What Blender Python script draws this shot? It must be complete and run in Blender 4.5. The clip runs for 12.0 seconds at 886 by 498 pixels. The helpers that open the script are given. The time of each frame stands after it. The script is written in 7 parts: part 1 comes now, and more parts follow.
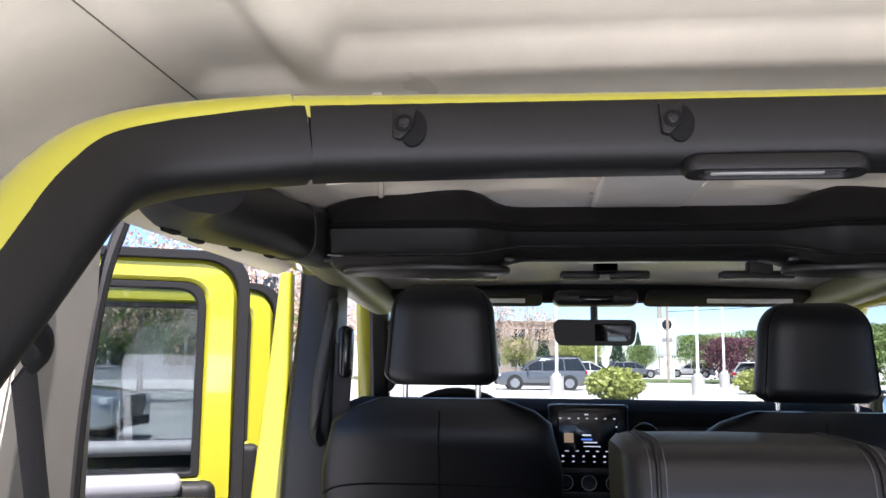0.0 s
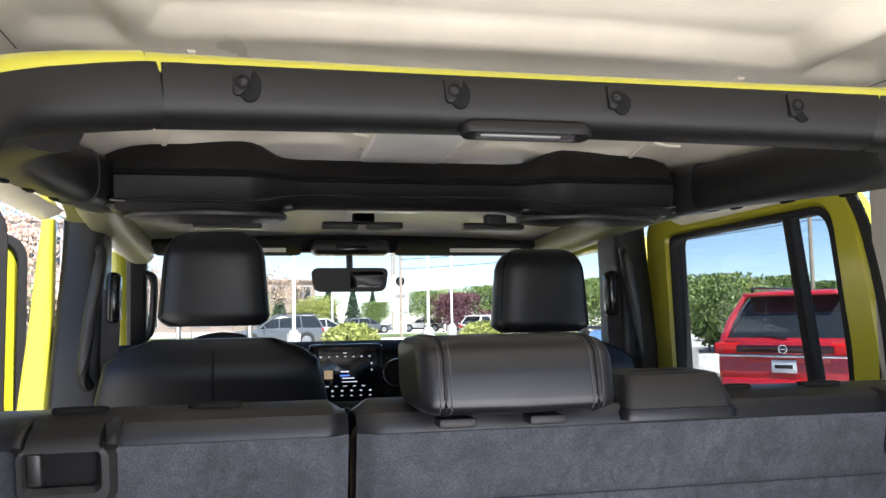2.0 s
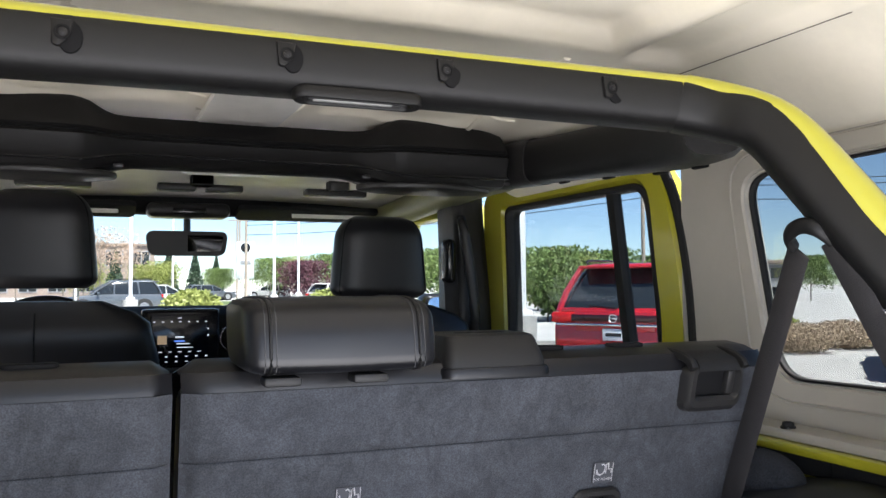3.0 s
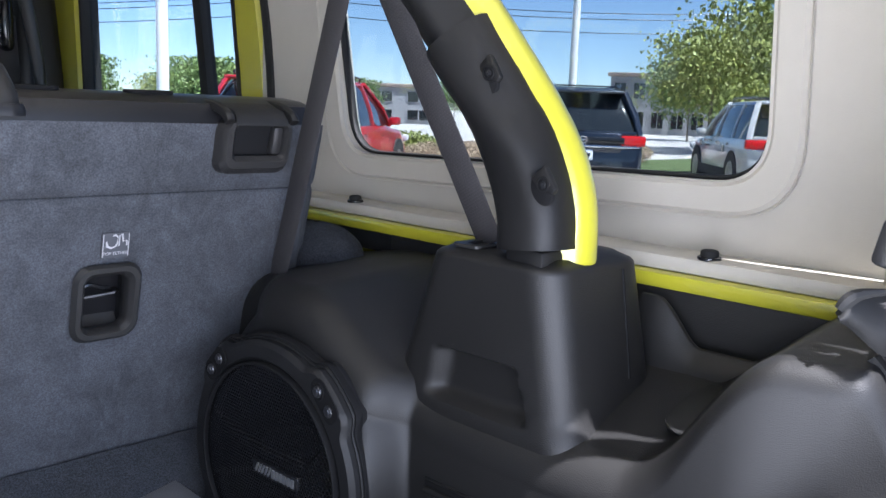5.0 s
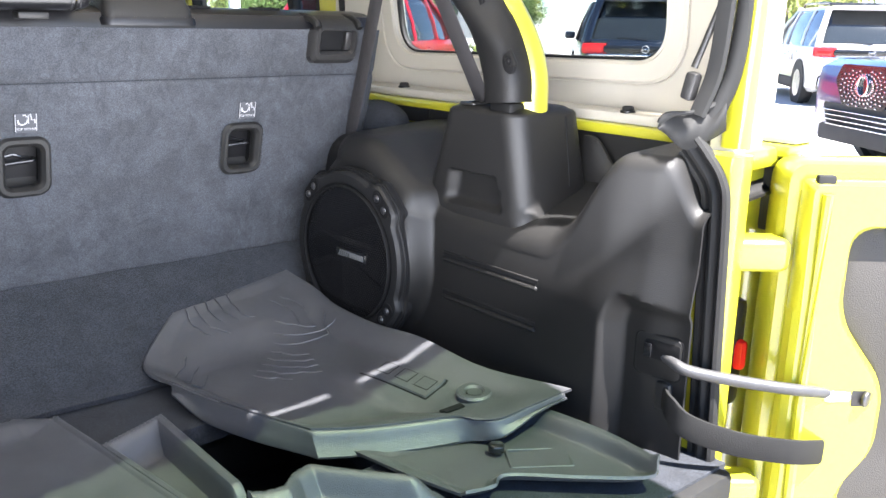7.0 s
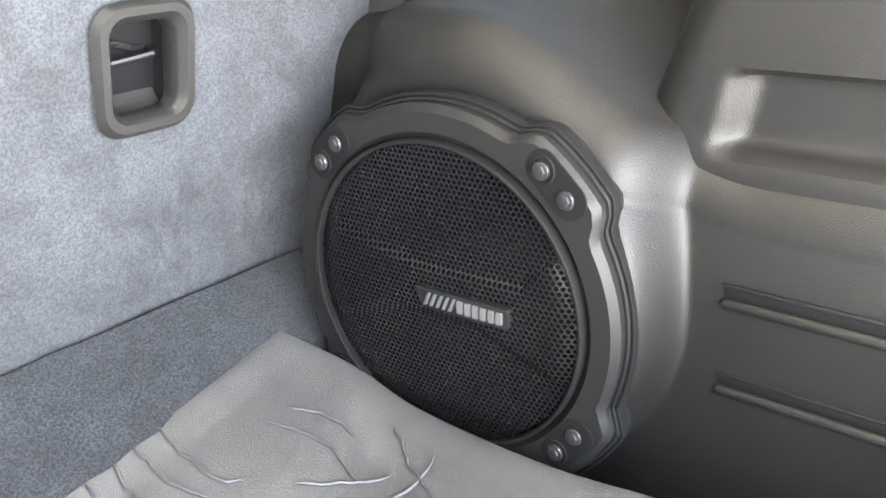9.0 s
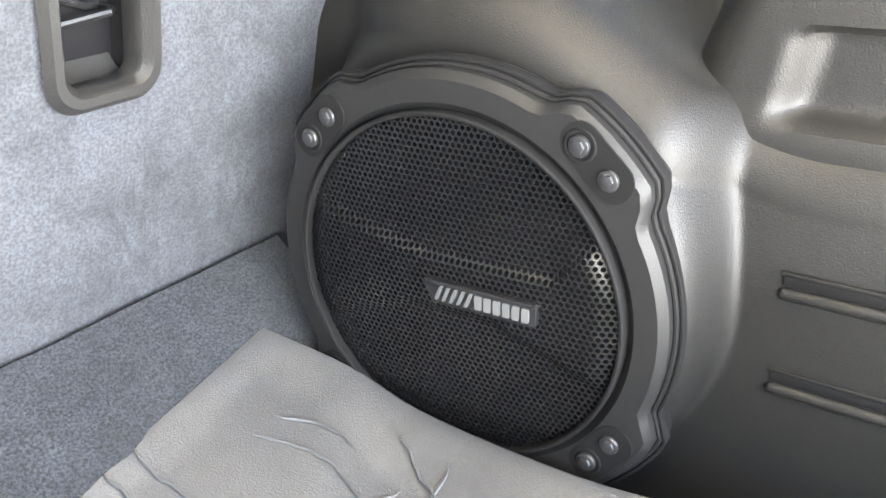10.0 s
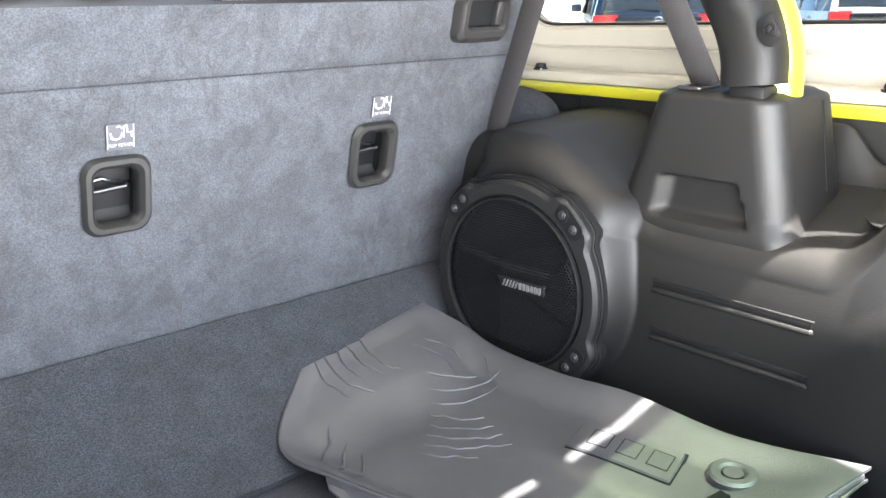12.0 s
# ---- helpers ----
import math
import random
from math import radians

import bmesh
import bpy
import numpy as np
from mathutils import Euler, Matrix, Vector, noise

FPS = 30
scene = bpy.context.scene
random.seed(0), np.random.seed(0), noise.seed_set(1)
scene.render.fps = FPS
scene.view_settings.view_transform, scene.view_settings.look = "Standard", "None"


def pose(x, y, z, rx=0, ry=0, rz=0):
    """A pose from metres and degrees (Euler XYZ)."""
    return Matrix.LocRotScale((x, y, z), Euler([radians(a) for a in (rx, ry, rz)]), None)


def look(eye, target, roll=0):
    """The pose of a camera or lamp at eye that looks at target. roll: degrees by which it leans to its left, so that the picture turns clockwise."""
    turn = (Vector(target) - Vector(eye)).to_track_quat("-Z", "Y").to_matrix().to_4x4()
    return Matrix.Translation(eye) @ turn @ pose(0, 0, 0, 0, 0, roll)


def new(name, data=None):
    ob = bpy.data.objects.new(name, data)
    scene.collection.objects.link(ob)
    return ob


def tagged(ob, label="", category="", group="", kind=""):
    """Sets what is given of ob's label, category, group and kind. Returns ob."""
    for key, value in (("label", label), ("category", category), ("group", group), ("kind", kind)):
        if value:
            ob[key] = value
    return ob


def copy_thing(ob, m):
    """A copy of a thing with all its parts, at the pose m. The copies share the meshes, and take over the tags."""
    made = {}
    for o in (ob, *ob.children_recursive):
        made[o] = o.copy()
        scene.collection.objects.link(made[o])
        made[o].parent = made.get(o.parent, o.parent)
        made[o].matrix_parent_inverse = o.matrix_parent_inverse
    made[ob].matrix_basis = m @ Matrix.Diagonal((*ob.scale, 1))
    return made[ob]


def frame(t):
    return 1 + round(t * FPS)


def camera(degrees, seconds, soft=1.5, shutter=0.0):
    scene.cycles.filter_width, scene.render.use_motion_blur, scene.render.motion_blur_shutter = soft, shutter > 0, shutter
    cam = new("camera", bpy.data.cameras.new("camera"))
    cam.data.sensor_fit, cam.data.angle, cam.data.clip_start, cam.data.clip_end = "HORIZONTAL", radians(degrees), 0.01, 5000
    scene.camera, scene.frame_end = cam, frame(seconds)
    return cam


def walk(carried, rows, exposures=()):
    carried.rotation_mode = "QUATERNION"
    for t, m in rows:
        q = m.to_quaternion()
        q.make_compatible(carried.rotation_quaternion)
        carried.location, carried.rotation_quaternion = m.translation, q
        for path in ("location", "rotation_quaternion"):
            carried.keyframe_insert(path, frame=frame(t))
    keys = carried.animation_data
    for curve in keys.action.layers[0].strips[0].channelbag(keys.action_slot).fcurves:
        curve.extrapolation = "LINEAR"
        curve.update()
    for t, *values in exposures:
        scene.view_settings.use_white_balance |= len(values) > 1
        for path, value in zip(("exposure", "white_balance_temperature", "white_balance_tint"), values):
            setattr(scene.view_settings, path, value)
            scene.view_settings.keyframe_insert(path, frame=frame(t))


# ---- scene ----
cam = camera(55.3, 12.0)
PATH = [
    (0, (-0.228, -0.233, 1.481), (-0.419, 1.74, 1.742), 0.5),
    (0.5, (-0.282, -0.216, 1.461), (-0.191, 1.765, 1.724), -0.4),
    (1, (-0.294, -0.267, 1.46), (0.001, 1.7, 1.67), -1.2),
    (1.5, (-0.304, -0.349, 1.446), (0.065, 1.61, 1.61), -1.2),
    (2, (-0.312, -0.41, 1.438), (0.112, 1.538, 1.599), -0.9),
    (2.5, (-0.314, -0.419, 1.441), (0.209, 1.507, 1.564), -0.5),
    (3, (-0.298, -0.442, 1.431), (0.466, 1.404, 1.515), -0.2),
    (3.5, (-0.16, -0.373, 1.448), (0.82, 1.37, 1.41), 0.2),
    (3.7, (-0.099, -0.339, 1.425), (0.952, 1.361, 1.367), 0.7),
    (5.3, (-0.06, -0.364, 1.338), (1.361, 0.991, 0.959), 2.7),
    (5.5, (-0.061, -0.364, 1.338), (1.342, 1.001, 0.932), 2.7),
    (6, (-0.114, -0.417, 1.324), (1.23, 0.996, 0.882), 2.5),
    (6.5, (-0.252, -0.678, 1.307), (1.04, 0.775, 0.841), 2.0),
    (7, (-0.362, -0.791, 1.331), (0.904, 0.667, 0.81), 1.1),
    (7.5, (-0.431, -0.698, 1.313), (0.822, 0.767, 0.779), -0.2),
    (7.7, (-0.386, -0.616, 1.311), (0.877, 0.83, 0.748), -0.7),
    (9.3, (0.059, 0.103, 1.194), (1.48, 1.258, 0.39), -3.0),
    (9.5, (0.063, 0.116, 1.193), (1.493, 1.245, 0.369), -3.0),
    (10, (0.055, 0.112, 1.192), (1.505, 1.199, 0.346), -2.5),
    (10.5, (0.047, 0.105, 1.2), (1.496, 1.203, 0.367), -2.1),
    (11, (0.004, 0.052, 1.224), (1.453, 1.202, 0.461), -1.8),
    (11.5, (-0.156, -0.144, 1.284), (1.227, 1.142, 0.624), -1.6),
    (12, (-0.355, -0.376, 1.313), (0.907, 1.069, 0.747), -1.0),
]
walk(cam, [(t, look(eye, target, roll)) for t, eye, target, roll in PATH],
     [(0.0, 1.93, 6150, 20), (1.0, 2.31, 6300, 22), (2.0, 2.22, 6450, 15), (3.0, 2.06, 6350, 14), (3.7, 1.74, 5950, 10), (5.5, 2.84, 5750, 17), (6.2, 3.14, 5850, 17), (6.8, 3.34, 6250, 13), (7.5, 3.42, 6350, 13), (9.3, 5.05, 7000, 9), (10.8, 5.15, 7000, 9), (11.5, 4.70, 6900, 9), (12.0, 4.18, 6700, 10)])

# ---- world, sun ----
SUN_TO = Vector((0.06, -0.43, 0.90)).normalized()
world = bpy.data.worlds.new("sky")
scene.world = world
world.use_nodes = True
wn = world.node_tree.nodes
sky = wn.new("ShaderNodeTexSky")
sky.sky_type = "NISHITA"
sky.sun_disc = False
sky.sun_elevation = math.asin(SUN_TO.z)
sky.sun_rotation = math.atan2(SUN_TO.x, SUN_TO.y)
sky.altitude = 2500
sky.dust_density = 0.0
sky.ozone_density = 3.0
wn["Background"].inputs[1].default_value = 0.065
world.node_tree.links.new(sky.outputs[0], wn["Background"].inputs[0])
sun_data = bpy.data.lights.new("sun", "SUN")
sun_data.energy, sun_data.angle, sun_data.color = 5.0, radians(0.53), (1.0, 0.96, 0.90)
rear_sky = bpy.data.lights.new("rear_opening_daylight", "AREA")
rear_sky.shape, rear_sky.size, rear_sky.size_y, rear_sky.energy, rear_sky.color = "RECTANGLE", 0.95, 0.74, 3.7, (0.97, 0.98, 1.0)
opening = new("rear_opening_daylight", rear_sky)
opening.matrix_world = look((0, -0.335, 1.24), (0, 0.315, 1.90))
sun = new("sun", sun_data)
sun.matrix_world = look(SUN_TO * 30, (0, 0, 0))


# ---- materials ----
def mat(name, base, rough=0.5, metal=0.0, var=0.12, scale=8.0, grain=0.0, grain_scale=600.0, stain=0.0, stain_scale=3.0, swirl=0.0, speckle=0.0,
        coat=0.0, spec=0.5, rough_var=0.0, sheen=0.0, emit=0.0):
    """A surface with variation at two scales: broad tone, fine grain relief; optional worn patches."""
    m = bpy.data.materials.new(name)
    m.use_nodes = True
    n, l = m.node_tree.nodes, m.node_tree.links
    b = n["Principled BSDF"]
    tc = n.new("ShaderNodeTexCoord")
    big = n.new("ShaderNodeTexNoise")
    big.inputs["Scale"].default_value, big.inputs["Detail"].default_value = scale, 5
    l.new(tc.outputs["Object"], big.inputs["Vector"])
    mixer = n.new("ShaderNodeMixRGB")
    mixer.inputs[1].default_value = (*[c * (1 - var) for c in base], 1)
    mixer.inputs[2].default_value = (*[min(1, c * (1 + var)) for c in base], 1)
    l.new(big.outputs["Fac"], mixer.inputs[0])
    colour = mixer.outputs[0]
    if stain:
        st = n.new("ShaderNodeTexNoise")
        st.inputs["Scale"].default_value, st.inputs["Detail"].default_value = stain_scale, 8
        st.inputs["Roughness"].default_value = 0.7
        st.inputs["Distortion"].default_value = swirl
        l.new(tc.outputs["Object"], st.inputs["Vector"])
        rp = n.new("ShaderNodeValToRGB")
        rp.color_ramp.elements[0].position, rp.color_ramp.elements[1].position = 0.42, 0.62
        l.new(st.outputs["Fac"], rp.inputs[0])
        m2 = n.new("ShaderNodeMixRGB")
        m2.blend_type = "MULTIPLY"
        l.new(colour, m2.inputs[1])
        m2.inputs[2].default_value = (1 - stain,) * 3 + (1,)
        l.new(rp.outputs[0], m2.inputs[0])
        colour = m2.outputs[0]
    if speckle:
        sp = n.new("ShaderNodeTexNoise")
        sp.inputs["Scale"].default_value, sp.inputs["Detail"].default_value = 520, 2
        l.new(tc.outputs["Object"], sp.inputs["Vector"])
        mr = n.new("ShaderNodeMapRange")
        mr.inputs["From Min"].default_value, mr.inputs["From Max"].default_value = 0.35, 0.65
        mr.inputs["To Min"].default_value, mr.inputs["To Max"].default_value = 1 - speckle, 1 + speckle
        l.new(sp.outputs["Fac"], mr.inputs["Value"])
        m3 = n.new("ShaderNodeMixRGB")
        m3.blend_type = "MULTIPLY"
        m3.inputs[0].default_value = 1
        l.new(colour, m3.inputs[1])
        l.new(mr.outputs[0], m3.inputs[2])
        colour = m3.outputs[0]
    l.new(colour, b.inputs["Base Color"])
    b.inputs["Roughness"].default_value, b.inputs["Metallic"].default_value = rough, metal
    b.inputs["Specular IOR Level"].default_value = spec
    b.inputs["Coat Weight"].default_value = coat
    b.inputs["Coat Roughness"].default_value = 0.05
    b.inputs["Sheen Weight"].default_value = sheen
    if rough_var:
        mr = n.new("ShaderNodeMapRange")
        mr.inputs["To Min"].default_value, mr.inputs["To Max"].default_value = max(0.02, rough - rough_var), min(1, rough + rough_var)
        l.new(big.outputs["Fac"], mr.inputs["Value"])
        l.new(mr.outputs[0], b.inputs["Roughness"])
    if grain:
        g = n.new("ShaderNodeTexNoise")
        g.inputs["Scale"].default_value, g.inputs["Detail"].default_value = grain_scale, 3
        l.new(tc.outputs["Object"], g.inputs["Vector"])
        bp = n.new("ShaderNodeBump")
        bp.inputs["Strength"].default_value, bp.inputs["Distance"].default_value = grain, 1.2 / grain_scale
        l.new(g.outputs["Fac"], bp.inputs["Height"])
        l.new(bp.outputs[0], b.inputs["Normal"])
    if emit:
        b.inputs["Emission Color"].default_value = (*base, 1)
        b.inputs["Emission Strength"].default_value = emit
    return m


def leather_grain(m, scale=420.0, strength=0.35):
    """Adds pebbled cells to a material's relief, as on moulded plastic and vinyl."""
    n, l = m.node_tree.nodes, m.node_tree.links
    tc = n.new("ShaderNodeTexCoord")
    v = n.new("ShaderNodeTexVoronoi")
    v.inputs["Scale"].default_value = scale
    l.new(tc.outputs["Object"], v.inputs["Vector"])
    bp = n.new("ShaderNodeBump")
    bp.inputs["Strength"].default_value, bp.inputs["Distance"].default_value = strength, 0.5 / scale
    l.new(v.outputs["Distance"], bp.inputs["Height"])
    l.new(bp.outputs[0], n["Principled BSDF"].inputs["Normal"])
    return m


def brushed(m, depth=0.24):
    """Adds feathery darker strokes, as a hand leaves on short pile."""
    n, l = m.node_tree.nodes, m.node_tree.links
    b = n["Principled BSDF"]
    colour = b.inputs["Base Color"].links[0].from_socket
    tc, mp, vein, mask = n.new("ShaderNodeTexCoord"), n.new("ShaderNodeMapping"), n.new("ShaderNodeTexNoise"), n.new("ShaderNodeTexNoise")
    mp.inputs["Rotation"].default_value = (0, radians(38), 0)
    mp.inputs["Scale"].default_value = (1.9, 1.0, 0.8)
    l.new(tc.outputs["Object"], mp.inputs["Vector"])
    vein.inputs["Scale"].default_value, vein.inputs["Detail"].default_value, vein.inputs["Distortion"].default_value = 11.0, 4, 0.9
    mask.inputs["Scale"].default_value, mask.inputs["Detail"].default_value = 5.5, 3
    l.new(mp.outputs[0], vein.inputs["Vector"])
    l.new(tc.outputs["Object"], mask.inputs["Vector"])
    off, dist, line, area, both = n.new("ShaderNodeMath"), n.new("ShaderNodeMath"), n.new("ShaderNodeMapRange"), n.new("ShaderNodeMapRange"), n.new("ShaderNodeMath")
    off.operation, off.inputs[1].default_value = "SUBTRACT", 0.5
    dist.operation = "ABSOLUTE"
    both.operation = "MULTIPLY"
    l.new(vein.outputs["Fac"], off.inputs[0])
    l.new(off.outputs[0], dist.inputs[0])
    l.new(dist.outputs[0], line.inputs["Value"])
    line.inputs["From Min"].default_value, line.inputs["From Max"].default_value = 0.0, 0.055
    line.inputs["To Min"].default_value, line.inputs["To Max"].default_value = 1.0, 0.0
    l.new(mask.outputs["Fac"], area.inputs["Value"])
    area.inputs["From Min"].default_value, area.inputs["From Max"].default_value = 0.44, 0.58
    l.new(line.outputs[0], both.inputs[0])
    l.new(area.outputs[0], both.inputs[1])
    mx = n.new("ShaderNodeMixRGB")
    mx.blend_type = "MULTIPLY"
    mx.inputs[2].default_value = (1 - depth, 1 - depth, 1 - depth, 1)
    l.new(both.outputs[0], mx.inputs[0])
    l.new(colour, mx.inputs[1])
    l.new(mx.outputs[0], b.inputs["Base Color"])
    return m


def woven(m):
    """Herringbone ribs of belt webbing: raised rows a few millimetres apart."""
    n, l = m.node_tree.nodes, m.node_tree.links
    b = n["Principled BSDF"]
    co = n.new("ShaderNodeTexCoord")
    waves = []
    for turn in (24, -24):
        mp = n.new("ShaderNodeMapping")
        mp.inputs["Rotation"].default_value = (radians(turn), 0, 0)
        l.new(co.outputs["Object"], mp.inputs[0])
        w = n.new("ShaderNodeTexWave")
        w.bands_direction = "Z"
        w.inputs["Scale"].default_value = 105.0
        l.new(mp.outputs[0], w.inputs[0])
        waves.append(w)
    mul = n.new("ShaderNodeMath")
    mul.operation = "MULTIPLY"
    l.new(waves[0].outputs[1], mul.inputs[0])
    l.new(waves[1].outputs[1], mul.inputs[1])
    mix = n.new("ShaderNodeMix")
    mix.data_type, mix.blend_type = "RGBA", "MULTIPLY"
    mix.inputs[0].default_value = 1.0
    tone = n.new("ShaderNodeMapRange")
    tone.inputs[3].default_value, tone.inputs[4].default_value = 0.74, 1.35
    l.new(mul.outputs[0], tone.inputs[0])
    src = b.inputs["Base Color"].links[0].from_socket
    l.new(src, mix.inputs[6])
    l.new(tone.outputs[0], mix.inputs[7])
    l.new(mix.outputs[2], b.inputs["Base Color"])
    return m


def glass(name, tint, gloss_rough=0.0):
    """A thin pane: clear light passes tinted, and it mirrors by Fresnel."""
    m = bpy.data.materials.new(name)
    m.use_nodes = True
    n, l = m.node_tree.nodes, m.node_tree.links
    n.remove(n["Principled BSDF"])
    tr, gl, mx, fr = n.new("ShaderNodeBsdfTransparent"), n.new("ShaderNodeBsdfGlossy"), n.new("ShaderNodeMixShader"), n.new("ShaderNodeLayerWeight")
    tr.inputs[0].default_value = (*tint, 1)
    gl.inputs["Roughness"].default_value = gloss_rough
    fr.inputs["Blend"].default_value = 0.5
    p5, sc = n.new("ShaderNodeMath"), n.new("ShaderNodeMath")
    p5.operation, sc.operation = "POWER", "MULTIPLY_ADD"
    p5.inputs[1].default_value, sc.inputs[1].default_value, sc.inputs[2].default_value = 5.0, 0.9, 0.025
    l.new(fr.outputs["Facing"], p5.inputs[0])
    l.new(p5.outputs[0], sc.inputs[0])
    l.new(sc.outputs[0], mx.inputs[0])
    l.new(tr.outputs[0], mx.inputs[1])
    l.new(gl.outputs[0], mx.inputs[2])
    l.new(mx.outputs[0], n["Material Output"].inputs[0])
    return m


PLASTIC = leather_grain(mat("black_moulded_plastic", (0.0092, 0.0089, 0.0088), 0.50, spec=0.34, var=0.15, scale=5, rough_var=0.06), 900, 0.32)
PLASTIC_FINE = mat("satin_black_plastic", (0.016, 0.0155, 0.0155), 0.40, spec=0.45, var=0.12, scale=9, grain=0.25, grain_scale=900)
PAD = mat("padded_bar_cover", (0.0070, 0.0068, 0.0068), 0.48, spec=0.27, var=0.15, scale=6, grain=0.35, grain_scale=1200)
VINYL = leather_grain(mat("black_vinyl", (0.006, 0.006, 0.0072), 0.36, spec=0.38, var=0.15, scale=7, rough_var=0.08), 1100, 0.12)
GLOSSY = mat("gloss_black_trim", (0.012, 0.012, 0.013), 0.15, var=0.1)
# Near-black: paints the shade in recesses, and colours dark seams and gaps.
DARK = mat("shade_and_seam_black", (0.004, 0.004, 0.0045), 0.8, spec=0.2)
CARPET = brushed(mat("seatback_carpet", (0.0455, 0.0495, 0.0585), 0.95, var=0.22, scale=14, stain=0.34, stain_scale=20, swirl=0.45, speckle=0.30, grain=0.9, grain_scale=1500))
CARPET_DARK = mat("cargo_carpet", (0.0185, 0.0212, 0.0275), 0.98, var=0.25, scale=60, stain=0.30, stain_scale=20, speckle=0.60, grain=1.0, grain_scale=900)
YELLOW = mat("yellow_paint", (0.385, 0.365, 0.022), 0.28, var=0.03, scale=3, coat=0.8)
# Same hardtop cream twice: ceiling brightened, side walls dimmed to offset the light.
HARDTOP = mat("brightened_hardtop_cream", (0.84, 0.78, 0.65), 0.32, var=0.06, scale=4, stain=0.08, stain_scale=6, grain=0.42, grain_scale=900, rough_var=0.14)
SIDE_LINING_DIM = mat("smooth_dimmed_cream_lining", (0.40, 0.375, 0.325), 0.40, var=0.05, scale=4, stain=0.05, stain_scale=6, grain=0.12, grain_scale=500, rough_var=0.08)
LINER = mat("pale_roof_panel", (0.74, 0.72, 0.68), 0.5, var=0.08, scale=5, stain=0.12, stain_scale=4, grain=0.5, grain_scale=300)
RUBBER = mat("black_rubber_seal", (0.013, 0.013, 0.013), 0.7, spec=0.25, var=0.2, scale=12, grain=0.15, grain_scale=900)
MAT_RUBBER = mat("grey_rubber_mat", (0.050, 0.0515, 0.057), 0.42, spec=0.65, var=0.15, scale=6, stain=0.25, stain_scale=12, grain=0.4, grain_scale=700, rough_var=0.1)
SHEATH = mat("grey_cable_sheath", (0.032, 0.032, 0.034), 0.45, var=0.25, scale=30, grain=0.3, grain_scale=400)
BEZEL = mat("grained_dark_plastic", (0.014, 0.0138, 0.0138), 0.50, spec=0.45, var=0.2, scale=30, grain=0.25, grain_scale=700)
GREY_PRINT = mat("worn_white_print", (0.34, 0.34, 0.35), 0.7, var=0.3, scale=120)
CHROME = mat("polished_metal", (0.65, 0.65, 0.66), 0.16, metal=1.0, var=0.05)
STEEL = mat("grey_steel", (0.38, 0.38, 0.39), 0.35, metal=1.0, var=0.1, grain=0.2, grain_scale=300)
WEB = woven(mat("seat_belt_webbing", (0.030, 0.028, 0.030), 0.7, var=0.3, scale=40, grain=0.4, grain_scale=420))
MESH_METAL = mat("perforated_black_metal", (0.0045, 0.0045, 0.005), 0.22, spec=0.75, var=0.1)
SILVER = mat("silver_print", (0.11, 0.112, 0.115), 0.4, metal=0.2, var=0.05)
TINT = glass("tinted_glass", (0.55, 0.58, 0.58))
DOOR_TINT = glass("door_glass", (0.65, 0.69, 0.70))
PRIVACY = glass("green_privacy_glass", (0.33, 0.39, 0.30))
CLEAR = glass("clear_glass", (0.86, 0.89, 0.885))


# ---- mesh helpers ----
def link(bm, name, material, parent=None, label="", angle=38):
    me = bpy.data.meshes.new(name)
    bmesh.ops.recalc_face_normals(bm, faces=bm.faces)
    bm.to_mesh(me)
    bm.free()
    me.materials.append(material)
    me.shade_smooth()
    me.set_sharp_from_angle(angle=radians(angle))
    ob = new(name, me)
    if parent is not None:
        ob.parent = parent
    if label:
        ob["label"] = label
    return ob


def part(name, bm, material, parent, label=""):
    return link(bm, name, material, parent, label)


def thing(name, label, category, at=(0, 0, 0), group="", kind=""):
    """An Empty at the base of a thing, whose parts are given in the thing's own axes."""
    ob = new(name)
    ob.empty_display_size = 0.05
    ob.location = at
    return tagged(ob, label, category, group, kind)


def rbox(c, s, r=0.008, seg=2, m=None):
    bm = bmesh.new()
    bmesh.ops.create_cube(bm, size=1)
    bmesh.ops.scale(bm, vec=s, verts=bm.verts)
    r = min(r, min(s) * 0.48)
    if r > 0:
        bmesh.ops.bevel(bm, geom=bm.edges[:], offset=r, segments=seg, profile=0.5, affect="EDGES")
    if m is not None:
        bmesh.ops.transform(bm, matrix=m, verts=bm.verts)
    bmesh.ops.translate(bm, vec=c, verts=bm.verts)
    return bm


def join(*bms):
    out = bmesh.new()
    tmp = bpy.data.meshes.new("tmp")
    for b in bms:
        b.to_mesh(tmp)
        b.free()
        out.from_mesh(tmp)
    bpy.data.meshes.remove(tmp)
    return out


def smooth_path(pts, n=8):
    """Catmull-Rom through the points."""
    p = [Vector(q) for q in pts]
    p = [2 * p[0] - p[1]] + p + [2 * p[-1] - p[-2]]
    out = []
    for i in range(1, len(p) - 2):
        for k in range(n):
            t = k / n
            a, b, c, d = p[i - 1], p[i], p[i + 1], p[i + 2]
            out.append(0.5 * ((2 * b) + (c - a) * t + (2 * a - 5 * b + 4 * c - d) * t * t + (3 * b - a - 3 * c + d) * t ** 3))
    out.append(p[-2].copy())
    return out


def loft(rings, closed=True, caps=True):
    bm = bmesh.new()
    vs = [[bm.verts.new(p) for p in r] for r in rings]
    k = len(rings[0])
    for a, b in zip(vs, vs[1:]):
        for i in range(k if closed else k - 1):
            j = (i + 1) % k
            bm.faces.new((a[i], a[j], b[j], b[i]))
    if caps and closed:
        bm.faces.new(vs[0][::-1])
        bm.faces.new(vs[-1])
    return bm


